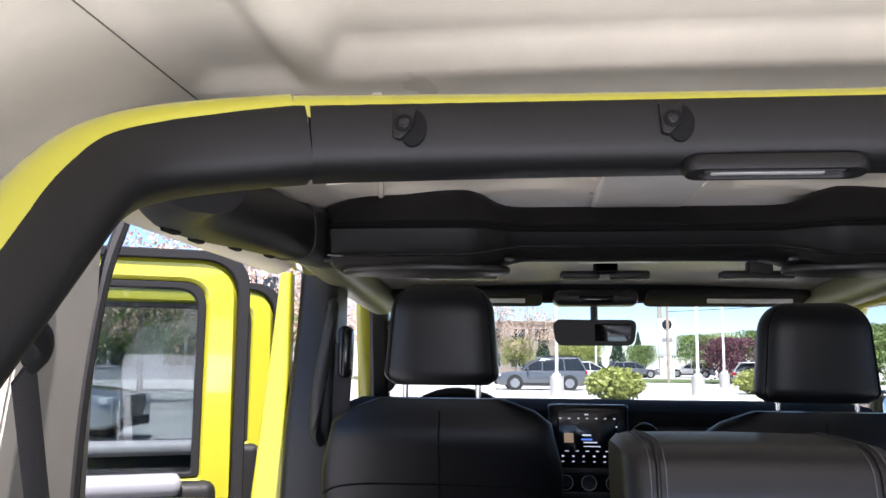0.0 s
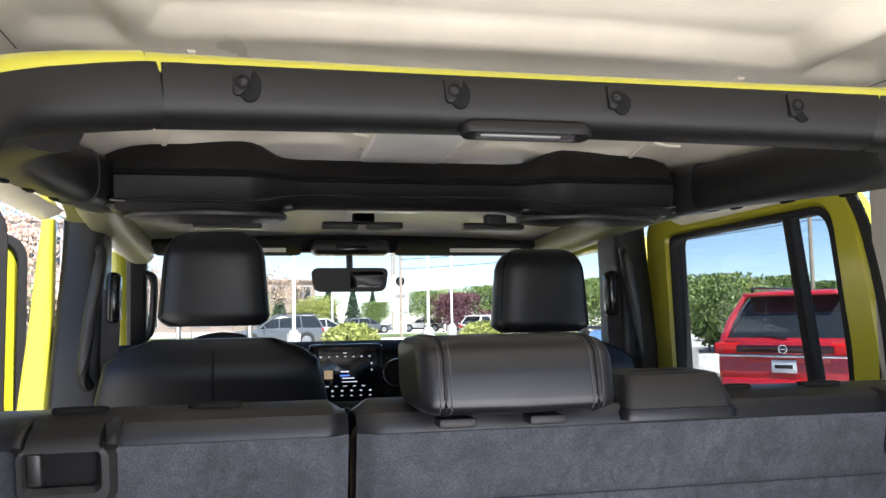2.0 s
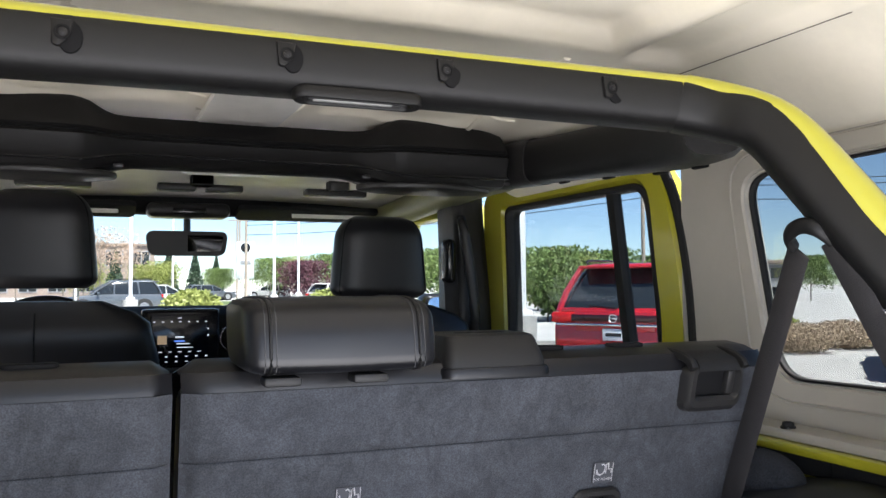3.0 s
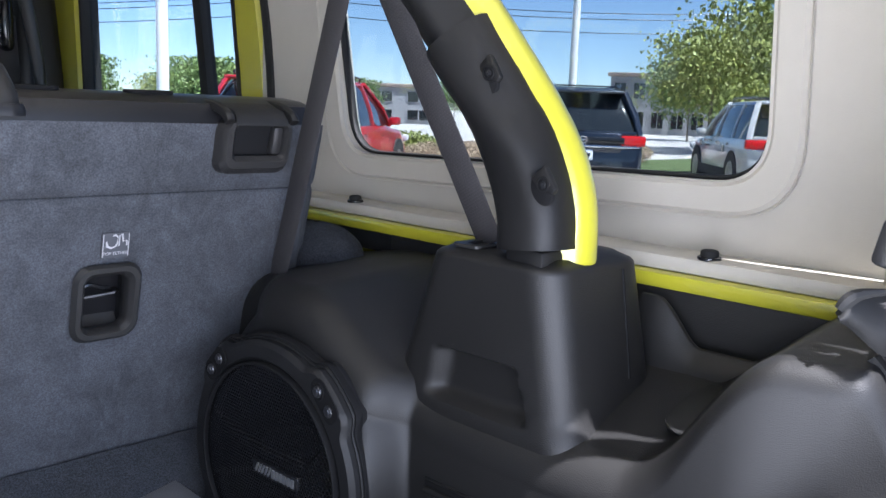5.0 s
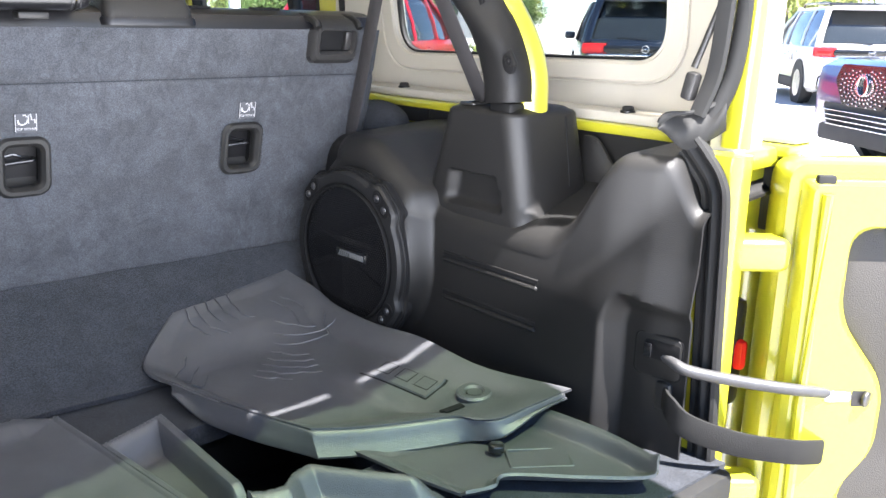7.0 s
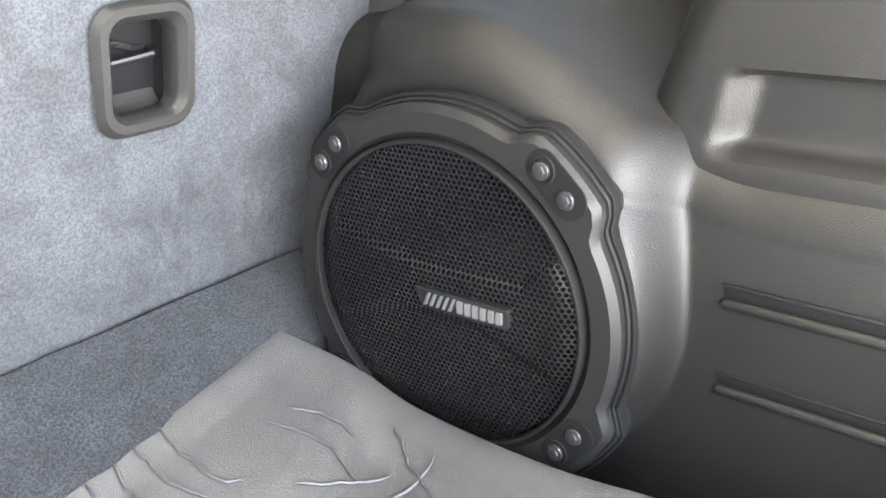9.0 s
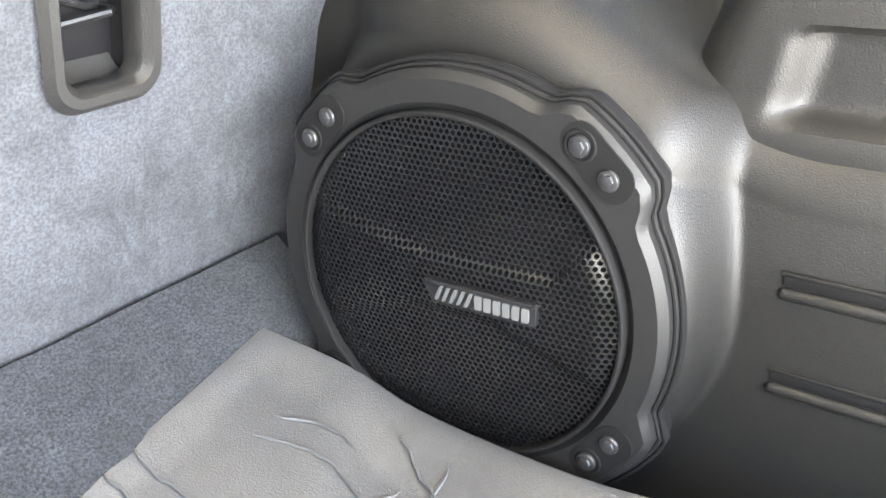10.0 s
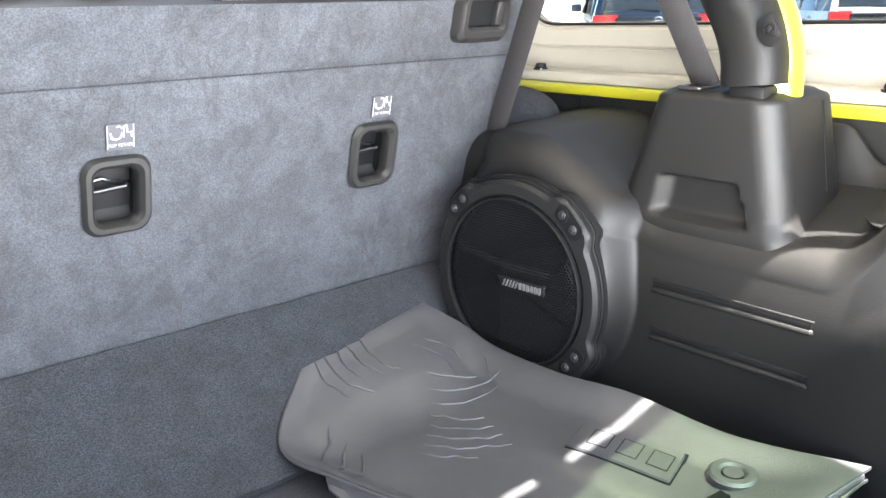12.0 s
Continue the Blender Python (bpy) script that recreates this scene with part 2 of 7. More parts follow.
def tube(pts, ra, rb=None, n=16, up=(0, 0, 1), power=2.0, caps=True, start=0.0, end=2 * math.pi):
    """A swept bar: ra is the half width sideways, rb along up; numbers or functions of the share of the way."""
    rb = ra if rb is None else rb
    pts = [Vector(p) for p in pts]
    rings = []
    for i, p in enumerate(pts):
        d = (pts[min(i + 1, len(pts) - 1)] - pts[max(i - 1, 0)]).normalized()
        side = d.cross(Vector(up(i / max(1, len(pts) - 1)) if callable(up) else up))
        if side.length < 1e-4:
            side = d.cross(Vector((0, 1, 0)))
        side.normalize()
        u = side.cross(d).normalized()
        f = i / max(1, len(pts) - 1)
        a = ra(f) if callable(ra) else ra
        b = rb(f) if callable(rb) else rb
        ring = []
        for k in range(n):
            g = start + (end - start) * k / n
            c, s = math.cos(g), math.sin(g)
            c = math.copysign(abs(c) ** (2 / power), c)
            s = math.copysign(abs(s) ** (2 / power), s)
            ring.append(p + side * (a * c) + u * (b * s))
        rings.append(ring)
    return loft(rings, caps=caps)


def rrect(w, h, r, n=6):
    """Rounded rectangle outline about the origin, counter-clockwise."""
    out = []
    for cx, cy, a0 in ((w / 2 - r, h / 2 - r, 0), (-w / 2 + r, h / 2 - r, 90), (-w / 2 + r, -h / 2 + r, 180), (w / 2 - r, -h / 2 + r, 270)):
        for k in range(n + 1):
            a = radians(a0 + 90 * k / n)
            out.append((cx + r * math.cos(a), cy + r * math.sin(a)))
    return out


def round_poly(pts, r, n=5):
    """A polygon with rounded corners; r may be one radius or one for each corner."""
    out = []
    k = len(pts)
    for i in range(k):
        p, q, s = Vector(pts[i - 1]), Vector(pts[i]), Vector(pts[(i + 1) % k])
        rr = r[i] if isinstance(r, (list, tuple)) else r
        a, b = (p - q), (s - q)
        d = min(rr, a.length * 0.45, b.length * 0.45)
        A, B = q + a.normalized() * d, q + b.normalized() * d
        for j in range(n + 1):
            t = j / n
            out.append(tuple((1 - t) ** 2 * A + 2 * t * (1 - t) * q + t * t * B))
    return out


AXES = {"x": Matrix(((0, 0, 1, 0), (1, 0, 0, 0), (0, 1, 0, 0), (0, 0, 0, 1))),   # outline's u = y, v = z, depth = x
        "y": Matrix(((1, 0, 0, 0), (0, 0, -1, 0), (0, 1, 0, 0), (0, 0, 0, 1))),  # u = x, v = z, depth = -y
        "z": Matrix.Identity(4)}                                              # u = x, v = y, depth = z


def prism(outline, d0, d1, bevel=0.0, axis="z", m=None):
    """An outline extruded from depth d0 to d1 with an eased rim."""
    c = Vector((sum(p[0] for p in outline) / len(outline), sum(p[1] for p in outline) / len(outline)))

    def shrink(b):
        out = []
        k = len(outline)
        for i, p in enumerate(outline):
            a, q = Vector(outline[i - 1]), Vector(outline[(i + 1) % k])
            t = (q - a)
            nrm = Vector((t.y, -t.x)).normalized() if t.length > 1e-9 else Vector((0, 0))
            if nrm.dot(Vector(p) - c) < 0 and b < 0:
                nrm = -nrm
            out.append(Vector(p) - nrm * b)
        return out
    steps = [(d0, bevel), (d0 + bevel * 0.3, bevel * 0.3), (d0 + bevel, 0), (d1 - bevel, 0), (d1 - bevel * 0.3, bevel * 0.3), (d1, bevel)] if bevel else [(d0, 0), (d1, 0)]
    area = sum(outline[i - 1][0] * p[1] - p[0] * outline[i - 1][1] for i, p in enumerate(outline))
    rings = []
    for d, b in steps:
        s = shrink(b if area > 0 else -b) if b else [Vector(p) for p in outline]
        rings.append([(p.x, p.y, d) for p in s])
    bm = loft(rings)
    bmesh.ops.transform(bm, matrix=(m or Matrix.Identity(4)) @ AXES[axis], verts=bm.verts)
    return bm


def frame_plate(outer, inner, d0, d1, bevel=0.002, axis="z", m=None):
    """A plate with a hole: both outlines have the same number of points, in the same order."""
    rings = []
    for o, d in ((0, d0), (1, d0 + bevel), (1, d1 - bevel), (0, d1)):
        rings.append([(p[0] + (c[0] - p[0]) * 0, p[1], d) for p, c in zip(outer, inner)] if o else
                     [(p[0] + (c[0] - p[0]) * min(0.3, bevel / max(1e-4, math.dist(p, c))), p[1] + (c[1] - p[1]) * min(0.3, bevel / max(1e-4, math.dist(p, c))), d) for p, c in zip(outer, inner)])
    for o, d in ((0, d1), (1, d1 - bevel), (1, d0 + bevel), (0, d0)):
        rings.append([(c[0], c[1], d) for p, c in zip(outer, inner)] if o else
                     [(c[0] + (p[0] - c[0]) * min(0.3, bevel / max(1e-4, math.dist(p, c))), c[1] + (p[1] - c[1]) * min(0.3, bevel / max(1e-4, math.dist(p, c))), d) for p, c in zip(outer, inner)])
    rings.append(rings[0])
    bm = bmesh.new()
    vs = [[bm.verts.new(p) for p in r] for r in rings[:-1]]
    vs.append(vs[0])
    k = len(outer)
    for a, b in zip(vs, vs[1:]):
        for i in range(k):
            j = (i + 1) % k
            bm.faces.new((a[i], a[j], b[j], b[i]))
    bmesh.ops.transform(bm, matrix=(m or Matrix.Identity(4)) @ AXES[axis], verts=bm.verts)
    return bm


def surf(fn, us, vs, keep=None, thick=0.0):
    """A sheet fn(u, v) over two lists of parameters; keep(u, v) says which cells stay."""
    bm = bmesh.new()
    grid = [[bm.verts.new(fn(u, v)) for v in vs] for u in us]
    for i in range(len(us) - 1):
        for j in range(len(vs) - 1):
            if keep is None or keep((us[i] + us[i + 1]) / 2, (vs[j] + vs[j + 1]) / 2):
                bm.faces.new((grid[i][j], grid[i + 1][j], grid[i + 1][j + 1], grid[i][j + 1]))
    for v in [v for v in bm.verts if not v.link_faces]:
        bm.verts.remove(v)
    if thick:
        bmesh.ops.recalc_face_normals(bm, faces=bm.faces)
        bmesh.ops.solidify(bm, geom=bm.faces[:], thickness=thick)
    return bm


def span(a, b, n):
    return [a + (b - a) * i / n for i in range(n + 1)]


def sstep(a, b, x):
    t = max(0.0, min(1.0, (x - a) / (b - a)))
    return t * t * (3 - 2 * t)


def smoother(a, b, x):
    t = min(1.0, max(0.0, (x - a) / (b - a)))
    return t * t * t * (t * (t * 6 - 15) + 10)


def disc(c, r, d, axis="x", n=24, bevel=0.002):
    out = [(r * math.cos(2 * math.pi * k / n), r * math.sin(2 * math.pi * k / n)) for k in range(n)]
    return prism(out, 0, d, bevel, axis, Matrix.Translation(c))


def curve_at(pts, t):
    f = t * (len(pts) - 1)
    i = min(int(f), len(pts) - 2)
    p = [Vector(q) for q in ([tuple(2 * Vector(pts[0]) - Vector(pts[1]))] + list(pts) + [tuple(2 * Vector(pts[-1]) - Vector(pts[-2]))])]
    a, b, c, d = p[i], p[i + 1], p[i + 2], p[i + 3]
    t = f - i
    return 0.5 * ((2 * b) + (c - a) * t + (2 * a - 5 * b + 4 * c - d) * t * t + (3 * b - a - 3 * c + d) * t ** 3)



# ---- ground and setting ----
# Pavement colour raised above a natural tone, to look sunlit and bounce light.
ASPHALT = mat("brightened_pavement", (0.42, 0.405, 0.385), 0.9, var=0.15, scale=0.6, stain=0.2, stain_scale=0.3, grain=0.5, grain_scale=60)
GRASS = mat("lawn", (0.07, 0.10, 0.03), 0.95, var=0.4, scale=1.5, grain=1, grain_scale=30)
GRAVEL = mat("gravel_bed", (0.24, 0.225, 0.20), 0.95, var=0.35, scale=6, stain=0.5, stain_scale=12, grain=1, grain_scale=18)
CONCRETE = mat("pale_concrete", (0.42, 0.41, 0.39), 0.9, var=0.1, scale=2, stain=0.15, stain_scale=4, grain=0.4, grain_scale=60)
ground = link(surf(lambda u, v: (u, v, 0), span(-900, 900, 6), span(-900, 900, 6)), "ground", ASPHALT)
tagged(ground, "pale pavement of a car dealer's lot, colour raised to look sunlit", "ground", kind="structure")


# ---- hardtop: ceiling and side walls ----
def roof_z(x, y):
    ax = abs(x)
    z = 1.80 - 0.02 * (x / 0.7) ** 2 - 0.10 * sstep(0.62, 0.80, ax) - 0.015 * sstep(0.2, -0.3, y)
    # shallow pressed panels
    mid = sstep(0.450, 0.422, ax) * sstep(0.668, 0.640, y) * sstep(-0.14, -0.10, y)
    side = sstep(0.475, 0.495, ax) * sstep(0.60, 0.58, ax) * sstep(0.70, 0.66, y) * sstep(0.02, 0.06, y)
    z += 0.036 * mid + 0.020 * side
    # front field with a centre rib and cross folds
    z -= 0.018 * sstep(0.10, 0.07, ax) * sstep(0.80, 0.84, y) * sstep(1.62, 1.58, y)
    z += 0.012 * sstep(0.50, 0.46, ax) * sstep(0.13, 0.16, ax) * sstep(0.88, 0.92, y) * sstep(1.34 + 0.02 * math.sin(ax * 22), 1.30 + 0.02 * math.sin(ax * 22), y)
    return z


ceiling = link(surf(lambda x, y: (x, y, roof_z(x, y)), span(-0.80, 0.80, 120), span(-0.26, 1.66, 150), thick=-0.02), "ceiling", HARDTOP, angle=60)
tagged(ceiling, "cream textured inner face of a removable hardtop roof", "ceiling", kind="structure")
SEAM_LINE = mat("seam_line", (0.16, 0.14, 0.11), 0.8)
for s in (1, -1):
    crease = tube([(s * 0.612, 0.36 + k * 0.04, roof_z(0.612, 0.36 + k * 0.04) - 0.0005) for k in range(10)], 0.0009, n=6)
    tagged(link(crease, "ceiling_seam", SEAM_LINE), "thin dark seam line along the roof lining", "trim", kind="structure")
front_panel = link(surf(lambda x, y: (x, y, 1.745 + 0.02 * (1 - (x / 0.7) ** 2) - 0.03 * sstep(2.3, 2.6, y)), span(-0.74, 0.74, 30), span(1.50, 2.62, 20), thick=-0.02), "ceiling_front", LINER)
tagged(front_panel, "pale grey lift-out roof panels over the front seats", "ceiling", kind="structure")

# lighter stiffening rib and moulded beads on the roof's front field
rib = thing("ceiling_rib", "pale stiffening rib and moulded beads under the roof", "ceiling", kind="structure")
part("rib_plate", prism(round_poly([(-0.098, 0.90), (0.072, 0.90), (0.072, 1.50), (-0.098, 1.50)], 0.02), roof_z(0, 1.2) - 0.006, roof_z(0, 1.2) + 0.01, 0.004), LINER, rib)
for s in (1, -1):
    bead = [(s * x - 0.012, 1.22 + 0.025 * math.sin(x * 26) - 0.05 * sstep(0.40, 0.52, x), 0) for x in span(0.09, 0.56, 50)]
    part("bead", tube([(x, y, roof_z(x, y) - 0.001) for x, y, z in bead], 0.006, 0.004, 8), HARDTOP, rib)
    part("bead", tube([(s * (0.40 + 0.10 * f), 0.72 + 0.62 * f, roof_z(0.40 + 0.10 * f, 0.72 + 0.62 * f) - 0.001) for f in span(0, 1, 30)], 0.006, 0.004, 8), HARDTOP, rib)

WIN_Q = round_poly([(0.015, 1.275), (0.70, 1.265), (0.775, 1.628), (0.035, 1.645)], 0.06, 12)


def hard_side(sign, name):
    outer = round_poly([(-0.160, 1.185), (0.955, 1.185), (0.955, 1.72), (-0.160, 1.72)], 0.02, 12)
    bm = frame_plate(outer, WIN_Q, 0.0, 0.03, 0.006, "x", Matrix.Translation((0.80, 0, 0)))
    if sign < 0:
        bmesh.ops.scale(bm, vec=(-1, 1, 1), verts=bm.verts)
    ob = link(bm, name, SIDE_LINING_DIM)
    ob.location.x = 0 if sign > 0 else -0.05
    return tagged(ob, "cream hardtop side wall with a rounded quarter window", "wall", kind="structure")


for sign, side in ((1, "right"), (-1, "left")):
    hard_side(sign, "wall_" + side)
    q = thing("window_quarter_" + side, "tinted quarter window glass with black rubber rim", "window", (0 if sign > 0 else -0.05, 0, 0), kind="structure")
    inner = round_poly([(0.0195, 1.280), (0.696, 1.270), (0.770, 1.624), (0.040, 1.640)], 0.058, 12)
    wide = round_poly([(-0.026, 1.236), (0.742, 1.226), (0.815, 1.668), (-0.004, 1.684)], 0.09, 12)
    part("moulding", frame_plate(wide, WIN_Q, -0.0075, 0.001, 0.007, "x", Matrix.Translation((0.80, 0, 0))) if sign > 0 else frame_plate(wide, WIN_Q, -0.001, 0.0075, 0.007, "x", Matrix.Translation((-0.80, 0, 0))), SIDE_LINING_DIM, q, "raised cream moulding round the window")
    part("pane", prism(WIN_Q, 0.012, 0.016, 0, "x", Matrix.Translation((sign * 0.80 + (0 if sign > 0 else -0.026), 0, 0))), TINT, q).visible_shadow = False
    part("rubber_rim", frame_plate(WIN_Q, inner, 0.004, 0.020, 0.002, "x", Matrix.Translation((sign * 0.80 + (0 if sign > 0 else -0.026), 0, 0))), RUBBER, q)
    # rail below the hardtop, with the white clamping ledge
    rail = thing("body_rail_" + side, "yellow painted body rail with a white ledge", "trim", (0 if sign > 0 else -0.05, 0, 0), kind="structure")
    part("yellow_rail", rbox((sign * 0.765, 0.36, 1.168), (0.07, 1.20, 0.018), 0.006), YELLOW, rail)
    part("white_ledge", rbox((sign * 0.772, 0.36, 1.186), (0.062, 1.20, 0.018), 0.006), SIDE_LINING_DIM, rail)
    # Black filler added below the rail, in place of a shaded gap.
    part("rail_gap", rbox((sign * 0.775, 0.36, 1.145), (0.055, 1.19, 0.034), 0.004), RUBBER, rail)
    lower = link(rbox((sign * 0.80, 0.36, 0.86), (0.05, 1.20, 0.57), 0.01), "wall_lower_" + side, YELLOW)
    tagged(lower, "yellow painted lower body side", "wall", kind="structure")


# ---- cargo floor ----
floor = link(surf(lambda x, y: (x, y, 0.765 + 0.002 * noise.noise((x * 9, y * 9, 0))), span(-0.60, 0.60, 40), span(-0.27, 0.62, 40), lambda x, y: not (0.055 < x < 0.25 and 0.03 < y < 0.275), thick=0.03), "floor", CARPET_DARK)
tagged(floor, "dark grey carpeted cargo floor", "floor", kind="structure")
# Recess added below the floor, so the shaded gap between mats renders dark.
gap_recess = link(join(rbox((0.155, 0.155, 0.630), (0.26, 0.32, 0.01), 0.002), rbox((0.028, 0.155, 0.69), (0.01, 0.32, 0.115), 0.002), rbox((0.280, 0.155, 0.69), (0.01, 0.32, 0.115), 0.002),
                    rbox((0.155, -0.002, 0.69), (0.26, 0.01, 0.115), 0.002), rbox((0.155, 0.312, 0.69), (0.26, 0.01, 0.115), 0.002)), "floor_bin", PLASTIC)
tagged(gap_recess, "black recess added under the cargo floor to darken a shaded gap", "compartment", kind="structure")


# carpet flap that slopes from the cargo floor up to the seat back
def flap_fn(x, t):
    y = 0.415 + 0.199 * t
    z = 0.769 + 0.135 * t - 0.012 * math.sin(math.pi * t) + 0.004 * noise.noise((x * 6, t * 3, 2)) + 0.0015 * noise.noise((x * 26, t * 5, 6))
    return (x, y, z)


flap = thing("carpet_flap", "dark speckled carpet flap sloping from cargo floor to seat back", "carpet")
part("carpet", surf(flap_fn, span(-0.488, 0.488, 90), span(0, 1, 30), thick=-0.010), CARPET_DARK, flap)
part("rolled_edge", tube([Vector(flap_fn(x, 1.0)) + Vector((0, -0.004, -0.004)) for x in span(-0.488, 0.488, 40)], 0.008, 0.007, 10), CARPET_DARK, flap)
for q in (-1, 1):
    part("rolled_end", tube([Vector(flap_fn(q * 0.487, t)) + Vector((0, 0, -0.004)) for t in span(0, 1, 20)], 0.008, 0.007, 10), CARPET_DARK, flap)

cab_floor = link(rbox((0, 1.65, 0.56), (1.56, 2.2, 0.06), 0.01), "floor_cabin", CARPET_DARK)
tagged(cab_floor, "dark cabin floor", "floor", kind="structure")

# ---- roll bar: yellow tube with black padded covers ----
roll_bar = thing("roll_bar", "yellow steel roll bar wrapped in black padded covers", "roll bar", (0, 0.5, 1.2))
B0 = Vector((0, 0.5, 1.2))


def rel(pts, o):
    return [Vector(p) - o for p in pts]


def bent(p, r, n):
    """Two straight runs joined by a tight bend, in even steps."""
    a, c, b = [Vector(q) for q in p]
    u, v = (a - c).normalized(), (b - c).normalized()
    pts = [a.lerp(c + u * r, f) for f in span(0, 1, n // 3)] + [(c + u * r) * (1 - f) ** 2 + c * 2 * f * (1 - f) + (c + v * r) * f * f for f in span(0, 1, 12)[1:-1]] + [(c + v * r).lerp(b, f) for f in span(0, 1, n)]
    return pts


CENTRE = [(x, 0.535 - 0.055 * (abs(x) / 0.41) ** 2, 1.686 - 0.016 * (abs(x) / 0.41) ** 2) for x in span(-0.4145, 0.4145, 26)]
part("centre_cover", tube(rel(CENTRE, B0), 0.038, 0.034, 28, power=3.3), PAD, roll_bar)
YEL = [(x, 0.530 - 0.055 * (abs(x) / 0.41) ** 2, 1.7005 - 0.014 * (abs(x) / 0.41) ** 2) for x in span(-0.428, 0.428, 26)]
part("yellow_tube", tube(rel(YEL, B0), 0.030, 0.0225, 16, power=2.6), YELLOW, roll_bar)
for s in (1, -1):
    # the left side is moved outwards to fit the camera's view
    out = lambda x: s * x if s > 0 else -(x + 0.064 * sstep(0.424, 0.49, x) - 0.014 * sstep(0.50, 0.57, x))
    sh = bent([(out(0.4205), 0.4757, 1.6678), (out(0.494), 0.398, 1.637), (out(0.551), 0.223, 1.406)], 0.034, 36)
    sh = [p + Vector((s * 0.008, 0.007, 0.002)) * math.sin(math.pi * min(1.0, k / 16)) for k, p in enumerate(sh)]
    for _ in range(8 if s > 0 else 45):
        sh = [sh[0]] + [a * 0.25 + b * 0.5 + c * 0.25 for a, b, c in zip(sh, sh[1:], sh[2:])] + [sh[-1]]
    part("shoulder_cover", tube(rel(sh, B0), lambda f: 0.038 - 0.006 * f, lambda f: 0.034 - 0.003 * f, 28, up=lambda f: (0, 0.5 * sstep(0.05, 0.45, f), 1), power=3.2), PAD, roll_bar)
    gap = [Vector((out(0.4175 - e), 0.4775 + e * 0.6, 1.6687 + e * 0.2)) for e in (0.006, -0.006)]
    part("joint_gap", tube(rel(gap, B0), 0.0345, 0.0305, 28, power=3.2), DARK, roll_bar)
    lg = smooth_path([(out(x), y, z) for x, y, z in ((0.551, 0.223, 1.406), (0.558, 0.183, 1.350), (0.562, 0.147, 1.295), (0.563, 0.130, 1.25), (0.562, 0.126, 1.213))], 16)
    leg = part("leg_cover", tube(rel(lg, B0), lambda f: 0.0375 - 0.0035 * sstep(0.0, 0.35, f), lambda f: 0.037 - 0.002 * sstep(0.0, 0.35, f), 24, up=(0, 0.8, 1), power=2.8), PAD, roll_bar)
    yl = []
    for k, p in enumerate(sh[1:] + lg[6:]):
        f = sstep(0.0, 24.0, k)
        yl.append(p + Vector(((0.010 if s > 0 else -0.012) * f, -0.004 - 0.008 * f, 0.0165 - 0.0045 * f - 0.010 * sstep(60, 120, k))) + Vector((s * 0.022, 0.002, 0)) * sstep(40, 100, k))
    yl.append(yl[-1] + Vector((0, 0, -0.03)))
    for _ in range(30):
        yl = [yl[0]] + [a * 0.25 + b * 0.5 + c * 0.25 for a, b, c in zip(yl, yl[1:], yl[2:])] + [yl[-1]]
    part("yellow_tube", tube(rel(yl, B0), lambda f: 0.030, lambda f: 0.0225 + 0.0075 * sstep(0.0, 0.4, f), 20, up=(0, 0.8, 1)), YELLOW, roll_bar)
    part("foot_block", rbox(Vector((out(0.561), 0.124, 1.203)) - B0, (0.044, 0.046, 0.024), 0.006), PAD, roll_bar)
    part("weld_nut", rbox(Vector((out(0.556), 0.268, 1.520)) - B0, (0.03, 0.03, 0.02), 0.006), YELLOW, roll_bar)


# bolt pockets on the covers
STUD = mat("blackened_bolt", (0.03, 0.03, 0.032), 0.35, metal=0.7, var=0.1)
def pocket(c, m, side=1):
    # Flush near-black disc paints the shaded hollow beside the bolt.
    well = part("bolt_well", prism([(0.010 * side + 0.017 * math.cos(a), -0.004 + 0.024 * math.sin(a)) for a in span(0, 6.0, 21)], -0.006, 0.0012, 0.001, "z", Matrix.Translation(Vector(c) - B0) @ m), DARK, roll_bar)
    wedge = [(-0.017 * side, 0.022), (0.015 * side, 0.022), (0.010 * side, -0.006), (-0.004 * side, -0.021), (-0.014 * side, -0.018)]
    cup = part("bolt_pocket", prism(round_poly(wedge if side < 0 else wedge[::-1], 0.004), -0.006, 0.0050, 0.003, "z", Matrix.Translation(Vector(c) - B0) @ m), PAD, roll_bar)
    part("bolt", join(prism([(0.0064 * math.cos(a), 0.0064 * math.sin(a)) for a in span(0, 5.9, 15)], 0.004, 0.0072, 0.0015, "z", Matrix.Translation(Vector(c) - B0) @ m),
                      prism([(0.004 * math.cos(a), 0.004 * math.sin(a)) for a in span(0, 5.3, 5)], 0.007, 0.0095, 0.0005, "z", Matrix.Translation(Vector(c) - B0) @ m)), STUD, cup)
    part("bolt_groove", frame_plate([(0.0115 * math.cos(a), 0.0115 * math.sin(a)) for a in span(0, 6.0, 21)], [(0.0082 * math.cos(a), 0.0082 * math.sin(a)) for a in span(0, 6.0, 21)], 0.003, 0.0066, 0.0004, "z", Matrix.Translation(Vector(c) - B0) @ m), DARK, cup)


for x in (-0.329, -0.100, 0.094, 0.310):
    y = 0.535 - 0.055 * (abs(x) / 0.41) ** 2
    pocket((x, y - 0.0385, 1.690 - 0.016 * (x / 0.41) ** 2), pose(0, 0, 0, 82, 0, 0) @ Matrix.Scale(0.70, 4))
for s in (1, -1):
    for y, z in ((0.162, 1.373), (0.092, 1.277)):
        pocket(((s if s > 0 else -1.055) * 0.530, y + 0.004, z), pose(0, 0, 0, 90, 0, -s * 90) @ pose(0, 0, 0, 0, 0, s * 38) @ Matrix.Scale(0.62, 4), -s)
lamp_dome = thing("roll_bar_light", "oblong black dome light with a clear lens", "lamp", (-0.012, 0.516, 1.649))
LT = pose(0, -0.008, 0.000, -11, 0, 0)
